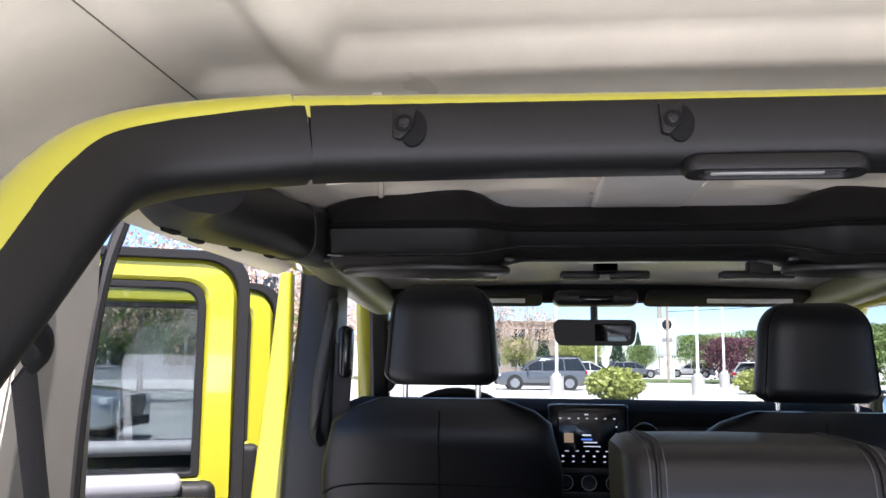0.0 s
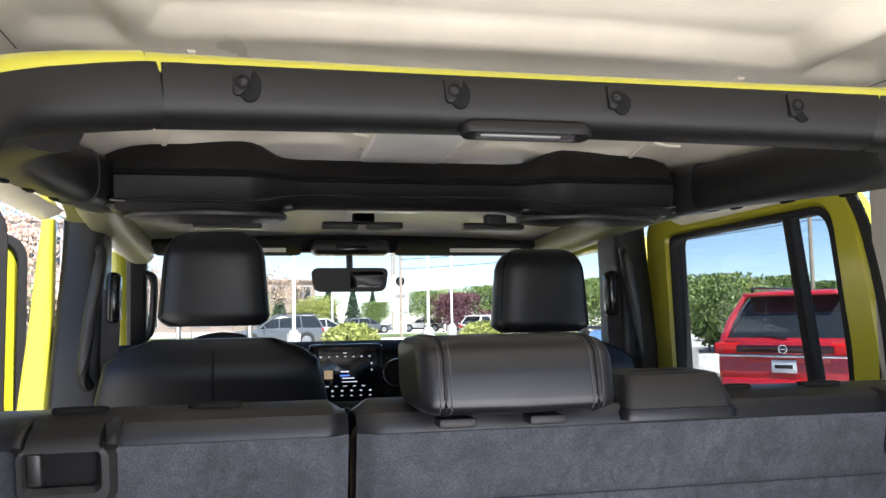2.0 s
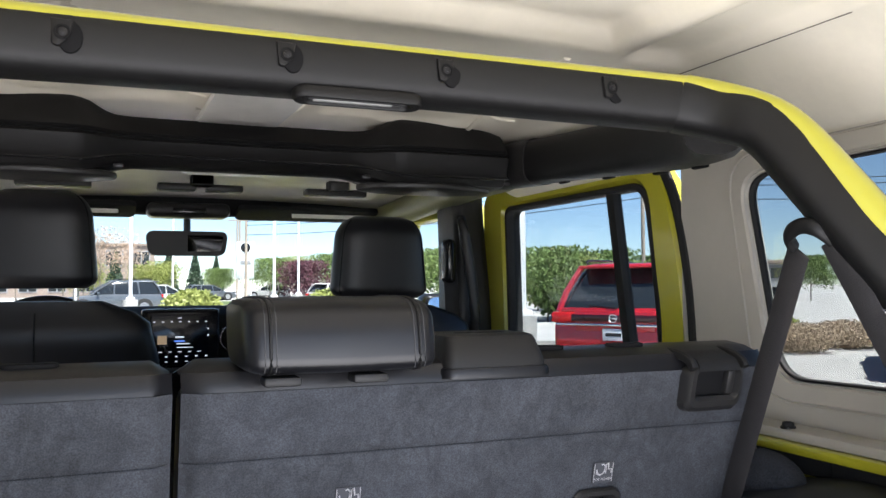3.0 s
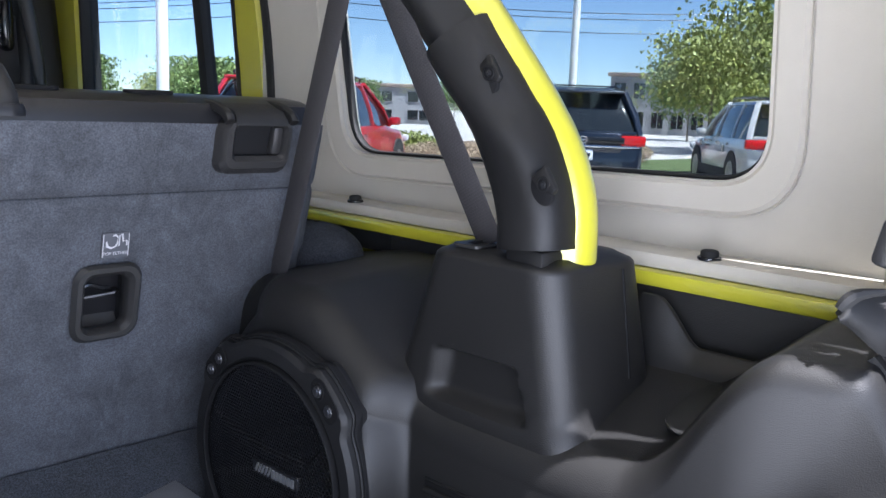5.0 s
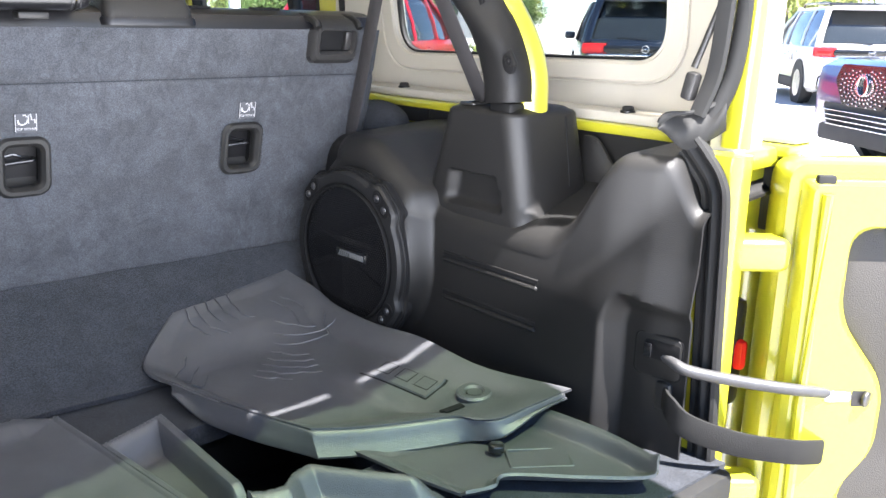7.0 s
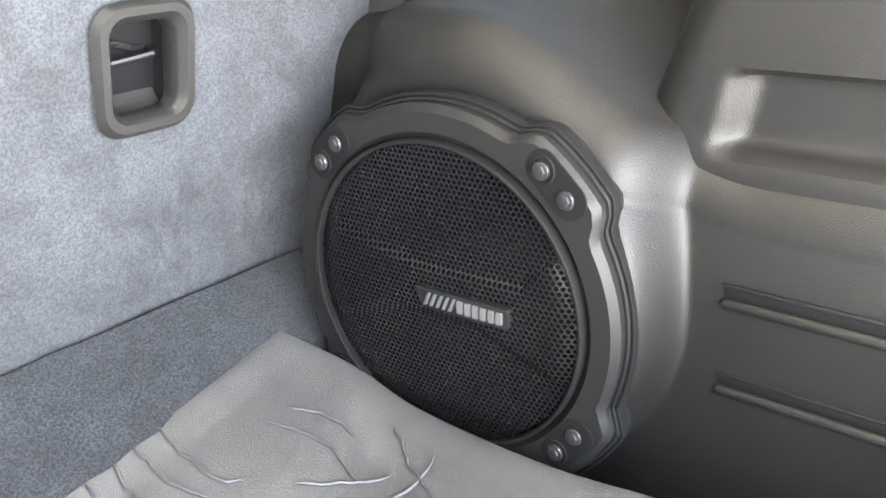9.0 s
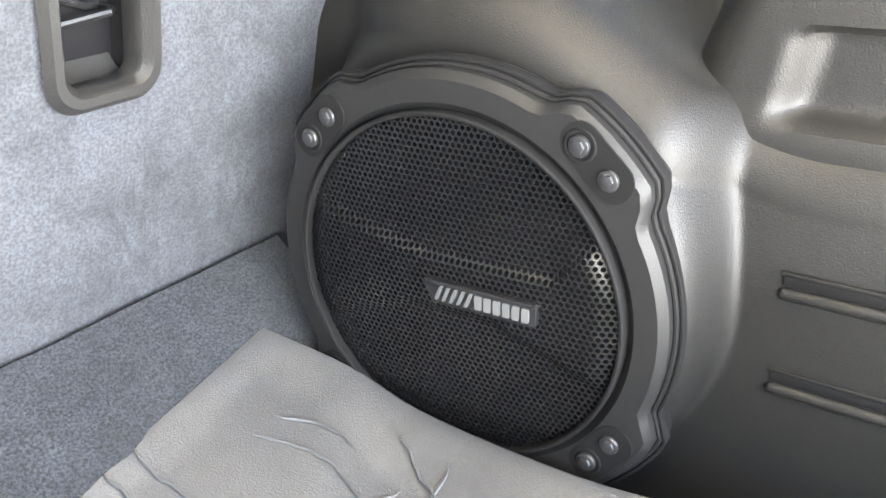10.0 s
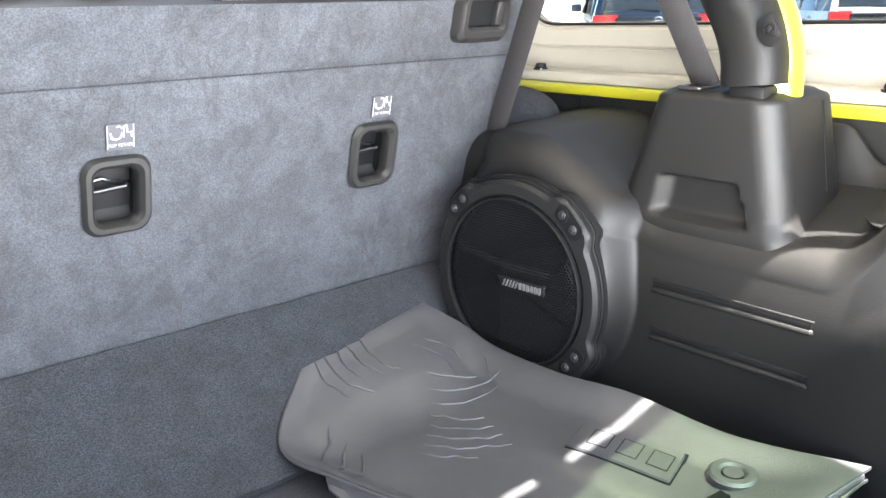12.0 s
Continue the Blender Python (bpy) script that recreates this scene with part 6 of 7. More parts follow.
def share(pts, x):
    """Straight lines between (x, value) pairs."""
    for (a, p), (b, q) in zip(pts, pts[1:]):
        if x <= b:
            return p + (q - p) * max(0.0, (x - a) / (b - a))
    return pts[-1][1]


C_BACK = [(-0.47, 0.40), (-0.23, 0.405), (-0.195, 0.345), (-0.117, 0.354), (-0.072, 0.322)]
C_FRONT = [(0.030, 0.004), (0.050, -0.012), (0.075, -0.017), (0.098, 0.002), (0.122, 0.008), (0.200, -0.086), (0.235, -0.10)]


def c_wall(y):
    return -0.071 + 0.138 * max(0.0, 0.318 - y)


def c_height(x, y):
    """The tray mat: a raised sheet, a channel with a hollow back wall, a second wall, a low apron in front."""
    w1, rim2 = c_wall(y), 0.031
    if x < w1:
        e = min(share(C_BACK, x) - y, w1 - x)
        if e < -0.004:
            return None
        z = 0.806 - 0.010 * sstep(0.006, 0.05, e) + 0.004 * noise.noise((x * 6, y * 6, 1)) - 0.030 * sstep(0.0, -0.004, e) + 0.003 * sstep(0.007, 0.003, w1 - x)
        return z - 0.020 * sstep(0.16, -0.02, y) * sstep(w1 - 0.02, w1 - 0.16, x)
    back = 0.196 + 0.40 * max(0.0, x + 0.062)
    if x <= rim2 + 0.008 and y < back + 0.003:
        side = sstep(w1 + 0.016, w1 + 0.003, x)
        hollow = sstep(back - 0.045, back, y) ** 1.4
        right = sstep(rim2 - 0.013, rim2 - 0.003, x)
        top = 0.811 - 0.030 * sstep(rim2 + 0.003, rim2 + 0.008, x) * sstep(0.0, 0.012, y)
        return max(0.776, 0.776 + (top - 0.776) * max(side, hollow, right * sstep(-0.02, 0.02, y)))
    e = share(C_FRONT, x) - y
    if rim2 < x < 0.235 and e > -0.004:
        return 0.776 + 0.030 * sstep(0.035, 0.004, e) * sstep(-0.006, 0.001, e) * sstep(0.235, 0.20, x)
    return None


mat_c = thing("floor_mat", "large dark rubber tray mat with raised folded walls", "floor mat", group="loose floor mats")
us = span(-0.47, -0.125, 70) + span(-0.123, -0.035, 80) + span(-0.033, 0.060, 80) + span(0.062, 0.236, 80)


def c_x(u, y):
    return share([(-0.47, -0.47), (-0.30, -0.30), (-0.071, c_wall(y)), (0.022, 0.022), (0.24, 0.24)], u)


part("sheet", surf(lambda u, y: (c_x(u, y), y, c_height(c_x(u, y), y) or 0.774), us, span(-0.262, 0.408, 260), lambda u, y: c_height(c_x(u, y), y) is not None, thick=-0.003), MAT_RUBBER, mat_c)

# ---- parked cars ----
TYRE = mat("tyre_rubber", (0.02, 0.02, 0.02), 0.85, var=0.2)
RIM = mat("alloy_rim", (0.45, 0.45, 0.46), 0.3, metal=1.0, var=0.1)
CAR_GLASS = mat("dark_car_glass", (0.015, 0.018, 0.02), 0.06, var=0.1, coat=0.3)
LAMP_RED = mat("red_lamp_lens", (0.50, 0.012, 0.012), 0.12, var=0.1)
LAMP_CLEAR = mat("clear_lamp_lens", (0.55, 0.57, 0.6), 0.1, var=0.1)
PLATE = mat("white_plate", (0.62, 0.64, 0.66), 0.5, var=0.05)
PAINTS = {n: mat(n + "_car_paint", c, 0.3, metal=m, var=0.03, scale=1, coat=1.0) for n, c, m in (
    ("red", (0.42, 0.008, 0.014), 0.1), ("navy", (0.008, 0.012, 0.022), 0.2), ("white", (0.44, 0.44, 0.435), 0), ("blue", (0.004, 0.010, 0.075), 0.2),
    ("grey", (0.11, 0.12, 0.13), 0.4), ("silver", (0.36, 0.37, 0.38), 0.6), ("teal", (0.02, 0.10, 0.20), 0.2))}


def car_wheel(parent, x, y, r, out):
    w = part("wheel", tube([(x - out * 0.11, y, r), (x + out * 0.11, y, r)], r, n=24, up=(0, 0, 1)), TYRE, parent)
    rim = part("rim", tube([(x + out * 0.10, y, r), (x + out * 0.118, y, r)], r * 0.66, n=20), RIM, w)
    for k in range(5):
        a = 2 * math.pi * k / 5
        part("spoke", rbox((x + out * 0.120, y + 0.3 * r * math.cos(a), r + 0.3 * r * math.sin(a)), (0.02, r * 0.5, r * 0.14), 0.008, 1, pose(0, 0, 0, math.degrees(a))), RIM, w)


def suv(paint, m, label, L=4.9, W=1.92, H=1.72, group="parked cars", facing_front=False, roof_rack=True):
    c = thing("parked_car", label, "car", group=group)
    body = PAINTS[paint]
    hw, hl = W / 2, L / 2
    belt = 0.60 * H
    rings = []
    prof = [(-1.0, 0.90, 0.42, 0.62), (-0.975, 0.965, 0.30, 0.985), (-0.90, 0.99, 0.24, 1.0), (-0.6, 1.0, 0.22, 1.0), (0.0, 1.0, 0.22, 1.0), (0.30, 1.0, 0.22, 0.99), (0.45, 0.99, 0.22, 0.95), (0.72, 0.98, 0.24, 0.90), (0.92, 0.93, 0.26, 0.82), (0.985, 0.84, 0.32, 0.74), (1.0, 0.72, 0.40, 0.60)]
    if facing_front:
        prof = prof[:7] + [(0.72, 0.98, 0.24, 1.0), (0.92, 0.95, 0.26, 0.98), (0.985, 0.88, 0.30, 0.92), (1.0, 0.76, 0.38, 0.80)]
    for f, w, zb, zt in prof:
        w, zt = w * hw, zt * belt
        h = zt - zb
        rings.append([(sx * w * kx, f * hl, zb + kz * h) for sx, seq in ((1, ((0.90, 0.0), (0.985, 0.10), (1.0, 0.35), (1.0, 0.62), (0.985, 0.85), (0.95, 0.97), (0.88, 1.0))), (-1, ((0.88, 1.0), (0.95, 0.97), (0.985, 0.85), (1.0, 0.62), (1.0, 0.35), (0.985, 0.10), (0.90, 0.0)))) for kx, kz in seq])
    shell = part("body", loft(rings), body, c)
    # greenhouse
    g = []
    for f, w, z in ((0, 0.93, belt - 0.02), (0.30, 0.865, belt + 0.35 * (H - belt)), (0.72, 0.765, belt + 0.74 * (H - belt)), (1.0, 0.68, H - 0.045)):
        y0 = -hl * 0.965 + f * 0.44
        y1 = hl * 0.42 - f * 0.98
        g.append([(u, (y0 + y1) / 2 + v, z) for u, v in rrect(2 * w * hw, y1 - y0, 0.16, 5)])
    part("glasshouse", loft(g), CAR_GLASS, c, "dark tinted windows")
    y0, y1 = -hl * 0.965 + 0.38, hl * 0.42 - 0.86
    rf = []
    for z, k in ((H - 0.085, 1.0), (H - 0.055, 0.99), (H - 0.025, 0.93), (H - 0.008, 0.82), (H, 0.62)):
        rf.append([(u, (y0 + y1) / 2 + v - (0.02 if k == 1 else 0), z) for u, v in rrect(2 * 0.715 * hw * k, (y1 - y0 + 0.12) * (0.5 + 0.5 * k), 0.20 * k, 6)])
    part("roof", loft(rf), body, c)
    for s in (1, -1):
        for yb, yt, wd in ((-hl * 0.955, -hl * 0.965 + 0.38, 0.055), (-hl * 0.50, -hl * 0.47, 0.04), (hl * 0.0, -hl * 0.02, 0.03), (hl * 0.42, hl * 0.42 - 0.93, 0.05)):
            part("pillar", tube([(s * 0.925 * hw, yb, belt - 0.02), (s * 0.848 * hw, (yb * 0.66 + yt * 0.34), belt + 0.4 * (H - belt)), (s * 0.695 * hw, yt, H - 0.05)], wd, 0.035, 8, power=3), body, c)
        part("door_mirror", rbox((s * (hw + 0.09), hl * 0.32, belt + 0.06), (0.20, 0.10, 0.14), 0.04, 2), body, c)
        part("wheel_arch", tube([(s * (hw - 0.10), -hl * 0.60, 0.37), (s * (hw + 0.012), -hl * 0.60, 0.37)], 0.42, n=24), TYRE, c)
        part("wheel_arch", tube([(s * (hw - 0.10), hl * 0.60, 0.37), (s * (hw + 0.012), hl * 0.60, 0.37)], 0.42, n=24), TYRE, c)
        for f in (-0.60, 0.60):
            car_wheel(c, s * (hw - 0.10), f * hl, 0.36, s)
        part("sill", rbox((s * (hw - 0.01), 0, 0.31), (0.04, L * 0.46, 0.14), 0.015), TYRE, c)
        for yy in (0.16, -0.26):
            part("door_handle", rbox((s * (hw + 0.008), yy * hl, belt - 0.12), (0.02, 0.2, 0.03), 0.008), body, c)
        tl = part("tail_lamp", rbox((s * (hw - 0.20), -hl * 0.972, belt - 0.10), (0.42, 0.11, 0.16), 0.03, 2), LAMP_RED, c)
        part("head_lamp", rbox((s * (hw - 0.23), hl * 0.935, belt - 0.27), (0.42, 0.16, 0.12), 0.03, 2), LAMP_CLEAR, c)
        if roof_rack:
            part("roof_rail", tube(smooth_path([(s * 0.65 * hw, y0 + 0.1, H - 0.02), (s * 0.66 * hw, y0 + 0.25, H + 0.045), (s * 0.66 * hw, y1 - 0.3, H + 0.045), (s * 0.65 * hw, y1 - 0.12, H - 0.01)], 5), 0.018, n=8), GLOSSY, c)
        part("exhaust", tube([(s * hw * 0.62, -hl * 0.99, 0.33), (s * hw * 0.62, -hl * 0.92, 0.33)], 0.045, n=12), RIM, c)
    if roof_rack and paint != "red":
        for yy in (0.2, 0.7):
            part("cross_bar", rbox((0, y0 + (y1 - y0) * yy, H + 0.045), (W * 0.65, 0.05, 0.025), 0.01), GLOSSY, c)
    part("rear_bumper", rbox((0, -hl * 0.985, 0.42), (W * 0.90, 0.16, 0.26), 0.05, 2), GLOSSY if paint != "red" else body, c)
    part("bumper_strip", rbox((0, -hl * 1.012, 0.40), (W * 0.70, 0.06, 0.05), 0.015), CHROME, c)
    part("rear_spoiler", rbox((0, -hl * 0.865, H - 0.060), (W * 0.66, 0.22, 0.045), 0.02, 3), body, c)
    part("window_surround", rbox((0, -hl * 0.968, belt + 0.005), (W * 0.86, 0.05, 0.08), 0.03, 2), body, c)
    part("lamp_band", rbox((0, -hl * 0.998, belt - 0.10), (W * 0.66, 0.07, 0.10), 0.015), mat("dark_lamp_band", (0.03, 0.006, 0.008), 0.12, var=0.1) if paint == "red" else GLOSSY, c)
    hatch = part("hatch_panel", rbox((0, -hl * 0.985, belt - 0.14), (W * 0.62, 0.08, 0.30), 0.03, 2), body, c)
    part("chrome_strip", rbox((0, -hl * 1.005, belt - 0.195), (W * 0.90, 0.06, 0.035), 0.01), CHROME, hatch)
    part("badge", frame_plate([(0.062 * math.cos(a), 0.062 * math.sin(a)) for a in span(0, 6.0, 23)], [(0.047 * math.cos(a), 0.047 * math.sin(a)) for a in span(0, 6.0, 23)], 0, 0.02, 0.004, "y", Matrix.Translation((0, -hl * 1.003 - 0.015, belt - 0.10))), CHROME, hatch, "plain chrome ring badge")
    part("badge_bar", rbox((0, -hl * 1.003 - 0.025, belt - 0.10), (0.075, 0.012, 0.02), 0.004), CHROME, hatch)
    pl = part("number_plate", rbox((0, -hl * 1.0 - 0.01, belt - 0.33), (0.33, 0.03, 0.17), 0.008), PLATE, c)
    part("plate_bars", rbox((0, -hl * 1.0 - 0.026, belt - 0.33), (0.24, 0.004, 0.05), 0.002), GLOSSY, pl)
    part("rear_wiper", tube([(0.02, -hl * 0.97 - 0.03, belt + 0.04), (-0.42, -hl * 0.95 - 0.02, belt + 0.075)], 0.013, n=8), GLOSSY, c)
    # front: grille and lower intake
    gr = part("grille", prism(round_poly([(-0.36, 0.20), (0.36, 0.20), (0.44, 0.06), (0.30, -0.16), (-0.30, -0.16), (-0.44, 0.06)], 0.03), 0, 0.04, 0.01, "y", Matrix.Translation((0, hl * 1.0 + 0.03, 0.80 if facing_front else 0.62))), GLOSSY, c)
    if facing_front:
        for k in range(26):
            for j in range(5):
                a, r = 2 * math.pi * (k + 0.5 * (j % 2)) / 26, 0.13 + j * 0.055
                if abs(r * math.sin(a) * 0.62 + 0.02) < 0.16:
                    part("grille_pin", rbox((r * math.cos(a), hl + 0.034, 0.82 + r * math.sin(a) * 0.62), (0.022, 0.014, 0.014), 0.003, 1), CHROME, gr)
        part("emblem", frame_plate([(0.085 * math.cos(a), 0.10 * math.sin(a)) for a in span(0, 6.0, 23)], [(0.065 * math.cos(a), 0.08 * math.sin(a)) for a in span(0, 6.0, 23)], -0.02, 0.02, 0.004, "y", Matrix.Translation((0, hl + 0.04, 0.83))), CHROME, gr)
        for k in range(4):
            part("lower_slat", rbox((0, hl + 0.035, 0.44 + 0.045 * k), (1.0 + 0.05 * k, 0.03, 0.012), 0.004, 1), CHROME, gr)
        part("lower_grille", prism(round_poly([(-0.62, 0.12), (0.62, 0.12), (0.52, -0.10), (-0.52, -0.10)], 0.03), 0, 0.05, 0.01, "y", Matrix.Translation((0, hl + 0.01, 0.51))), TYRE, gr)
    part("lower_intake", rbox((0, hl * 0.99, 0.36), (W * 0.66, 0.14, 0.16), 0.03, 2), TYRE, c)
    c.matrix_basis = m
    return c


def park(x, y, az):
    """Pose on the lot with the nose towards the compass angle az (0 = ahead, clockwise)."""
    return Matrix.Translation((x, y, 0)) @ pose(0, 0, 0, 0, 0, -az)


suv("red", park(8.58, 11.10, 56), "red sport utility car seen from behind, white plate", L=5.0, W=1.96, H=1.74)
suv("navy", park(12.69, 9.12, 47), "dark blue sport utility car with roof rails, seen from behind", L=4.95, W=1.94, H=1.76)
marked = suv("white", park(16.53, 7.15, 49.0), "white sport utility car with dark sill and plain side lettering marks", L=4.6, W=1.85, H=1.72)
suv("blue", park(9.69, 1.33, 302), "blue car with a starburst chrome grille facing the camera", L=4.8, W=1.9, H=1.78, facing_front=True)
suv("grey", park(0.6, 45.0, -95), "grey sport utility car parked side-on ahead", L=4.7, W=1.85, H=1.7)
suv("white", park(4.2, 60.0, 85), "white car parked far ahead", L=4.6, W=1.85, H=1.5, roof_rack=False)
suv("grey", park(10.0, 82.0, 80), "dark car parked far ahead", L=4.6, W=1.85, H=1.5, roof_rack=False)
suv("white", park(16.5, 88.0, -80), "white car parked far ahead", L=4.6, W=1.85, H=1.5, roof_rack=False)
suv("white", park(14.4, 52.0, 60), "white car beside a planted bed ahead", L=4.6, W=1.85, H=1.55, roof_rack=False)
suv("silver", park(-9.6, 14.5, 88), "silver-grey sport utility car seen through the open door", L=4.8, W=1.9, H=1.7)
suv("teal", park(-9.0, 30.0, 85), "blue car parked far off beyond the open door", L=4.5, W=1.8, H=1.45, roof_rack=False)
suv("grey", park(-12.5, 38.0, 85), "dark car parked far off beyond the pillar", L=4.5, W=1.8, H=1.5, roof_rack=False)
suv("red", park(26.0, 17.5, 80), "red low car behind the planted strip", L=4.5, W=1.8, H=1.4, roof_rack=False)

for y, z, w, hh in ((1.05, 0.86, 0.20, 0.13), (0.45, 0.93, 0.62, 0.05), (0.50, 0.83, 0.40, 0.05), (-0.35, 0.90, 0.34, 0.06), (-0.75, 0.80, 0.15, 0.13), (-1.05, 0.90, 0.12, 0.05)):
    part("lettering_bar", rbox((-0.932, y, z), (0.008, w, hh), 0.002, 1), GLOSSY, marked)
part("dark_wheel_trim", rbox((-0.935, 0, 0.36), (0.02, 2.1, 0.16), 0.008, 1), TYRE, marked)

# ---- planted beds and lawn ----
bed = link(surf(lambda u, v: (2.6 + u * (4.0 + max(0.0, v - 12.35) * 1.4), v, 0.06 + 0.04 * noise.noise((u * 5, v, 0))), span(0, 1, 30), span(8.4, 17.5, 40)), "gravel_bed", GRAVEL)
tagged(bed, "pale gravel bed beside the parked cars", "ground", kind="structure")
lawn = link(surf(lambda u, v: (u, v, 0.05 + 0.05 * noise.noise((u * 0.3, v * 0.3, 0))), span(-40, 60, 40), span(62, 74, 8)), "lawn", GRASS)
tagged(lawn, "strip of green lawn along the street", "lawn", kind="structure")
lawn2 = link(surf(lambda u, v: (u, v, 0.05), span(15.5, 60, 20), span(10.2, 13.5, 6)), "lawn_side", GRASS)
tagged(lawn2, "strip of lawn behind the parked cars", "lawn", kind="structure")

lawn3 = link(surf(lambda r, a: (r * math.sin(radians(a)), r * math.cos(radians(a)), 0.05 + 0.03 * noise.noise((r * 0.6, a * 0.5, 2))), span(21.5, 27.0, 10), span(33, 56, 40)), "lawn_strip", GRASS)
tagged(lawn3, "strip of green lawn between the lot and the street", "lawn", kind="structure")

# ---- lamp posts ----
POLE = mat("white_painted_steel", (0.70, 0.71, 0.70), 0.45, var=0.06)


def lamp_post(x, y, h=8.0, r=0.075, base=True):
    p = thing("lamp_post", "white steel lamp post on a round concrete base", "lamp post", (x, y, 0), group="lamp posts")
    part("pole", tube([(0, 0, 0.0), (0, 0, h)], lambda f: r * (1 - 0.3 * f), n=14), POLE, p)
    if base:
        part("base", tube([(0, 0, 0), (0, 0, 0.85)], 0.30, n=28), CONCRETE, p)
        part("flange", rbox((0, 0, 0.90), (0.34, 0.34, 0.12), 0.03), POLE, p)
    hd = part("lamp_head", rbox((0.5, 0, h), (0.7, 0.35, 0.12), 0.03), GLOSSY, p)
    part("arm", tube([(0, 0, h), (0.3, 0, h)], 0.03, n=8), POLE, hd)


for x, y, h in ((7.06, 13.57, 9), (1.15, 37.0, 9), (7.7, 40.0, 9), (11.6, 52.0, 9), (18.2, 13.1, 9), (4.9, 62.0, 9), (95, 79, 6.5), (105, 63, 8)):
    lamp_post(x, y, h, r=0.11 if y < 20 else 0.075, base=(x, y) != (18.2, 13.1))

# ---- trees and bushes ----
LEAF_G = mat("spring_leaves", (0.105, 0.158, 0.036), 0.6, var=0.45, scale=3)
LEAF_Y = mat("yellow_green_leaves", (0.20, 0.225, 0.05), 0.6, var=0.4, scale=3)
LEAF_P = mat("purple_leaves", (0.070, 0.020, 0.030), 0.6, var=0.5, scale=4)
LEAF_B = mat("reddish_buds", (0.42, 0.30, 0.22), 0.7, var=0.4, scale=4)
SHRUB = mat("brownish_shrub_leaves", (0.36, 0.27, 0.185), 0.8, var=0.5, scale=5)
LEAF_D = mat("conifer_needles", (0.030, 0.060, 0.030), 0.7, var=0.4, scale=4)
BARK = mat("grey_bark", (0.17, 0.14, 0.115), 0.9, var=0.3, scale=6, grain=0.8, grain_scale=40)
rng = random.Random(5)


def tree(name, leaf, h, spread, n, label, low=0.3, size=0.16, shape="round", trunk_r=0.10):
    t = thing(name, label, "tree", group="trees")
    bms = [tube([(0, 0, 0), (0.05, 0.02, h * 0.4), (0.0, 0.06, h * 0.9)], lambda f: trunk_r * (1 - 0.85 * f), n=8)]
    tips = []
    for k in range(16):
        a, f = rng.uniform(0, 6.28), rng.uniform(low, 0.85)
        r = spread * (1.0 - 0.5 * f) if shape != "cone" else spread * (1.05 - f)
        tip = Vector((r * math.cos(a) * 0.8, r * math.sin(a) * 0.8, h * min(0.98, f + 0.16)))
        bms.append(tube([(0, 0, h * f * 0.9), tuple(tip * 0.55 + Vector((0, 0, h * f * 0.40))), tuple(tip)], lambda q: trunk_r * 0.35 * (1 - 0.8 * q), n=5))
        tips.append(tip)
    part("trunk", join(*bms), BARK, t)
    bm = bmesh.new()
    for k in range(n):
        c = rng.choice(tips)
        if shape == "cone":
            f = rng.random() ** 0.7
            a, r = rng.uniform(0, 6.28), spread * (1 - f) * math.sqrt(rng.random())
            p = Vector((r * math.cos(a), r * math.sin(a), h * (low * 0.4 + (1 - low * 0.4) * f)))
        else:
            q = Vector((rng.gauss(0, 1), rng.gauss(0, 1), rng.gauss(0, 0.8))) * spread * 0.27
            p = c + q
            if p.z > h:
                p.z = h * (1.0 - 0.4 * rng.random() ** 2) + 0.15 * (p.z - h)
        if p.z < h * low * 0.5:
            p.z = h * low * rng.uniform(0.5, 1.2)
        s = size * rng.uniform(0.6, 1.4)
        e = Euler((rng.uniform(0, 6.28), rng.uniform(0, 6.28), rng.uniform(0, 6.28))).to_matrix()
        bm.faces.new([bm.verts.new(p + e @ Vector(v) * s) for v in ((-0.5, -0.3, 0), (0.1, -0.42, 0.1), (0.6, 0.0, 0), (0.1, 0.42, 0.1), (-0.5, 0.3, 0))])
    part("crown", bm, leaf, t)
    return t


def bush(x, y, w, h, leaf, label, n=1500, leaf_size=0.03):
    t = thing("bush", label, "bush", (x, y, 0), group="bushes")
    part("stems", join(*[tube([(0, 0, 0), (0.3 * w * math.cos(a), 0.3 * w * math.sin(a), h * 0.7)], 0.02, n=5) for a in span(0, 5.5, 7)]), BARK, t)
    bm = bmesh.new()
    for k in range(n):
        v = Vector((rng.gauss(0, 1), rng.gauss(0, 1), rng.gauss(0, 1))).normalized() * (rng.random() ** 0.25) * (1 + 0.12 * rng.uniform(-1, 1))
        p = Vector((v.x * w / 2, v.y * w / 2, h * (0.5 + 0.5 * v.z)))
        e = Euler((rng.uniform(0, 6.28), rng.uniform(0, 6.28), 0)).to_matrix()
        bm.faces.new([bm.verts.new(p + e @ Vector(q) * w * leaf_size) for q in ((-1, -0.6, 0), (1, -0.6, 0.2), (1, 0.6, 0), (-1, 0.6, 0.2))])
    part("crown", bm, leaf, t)


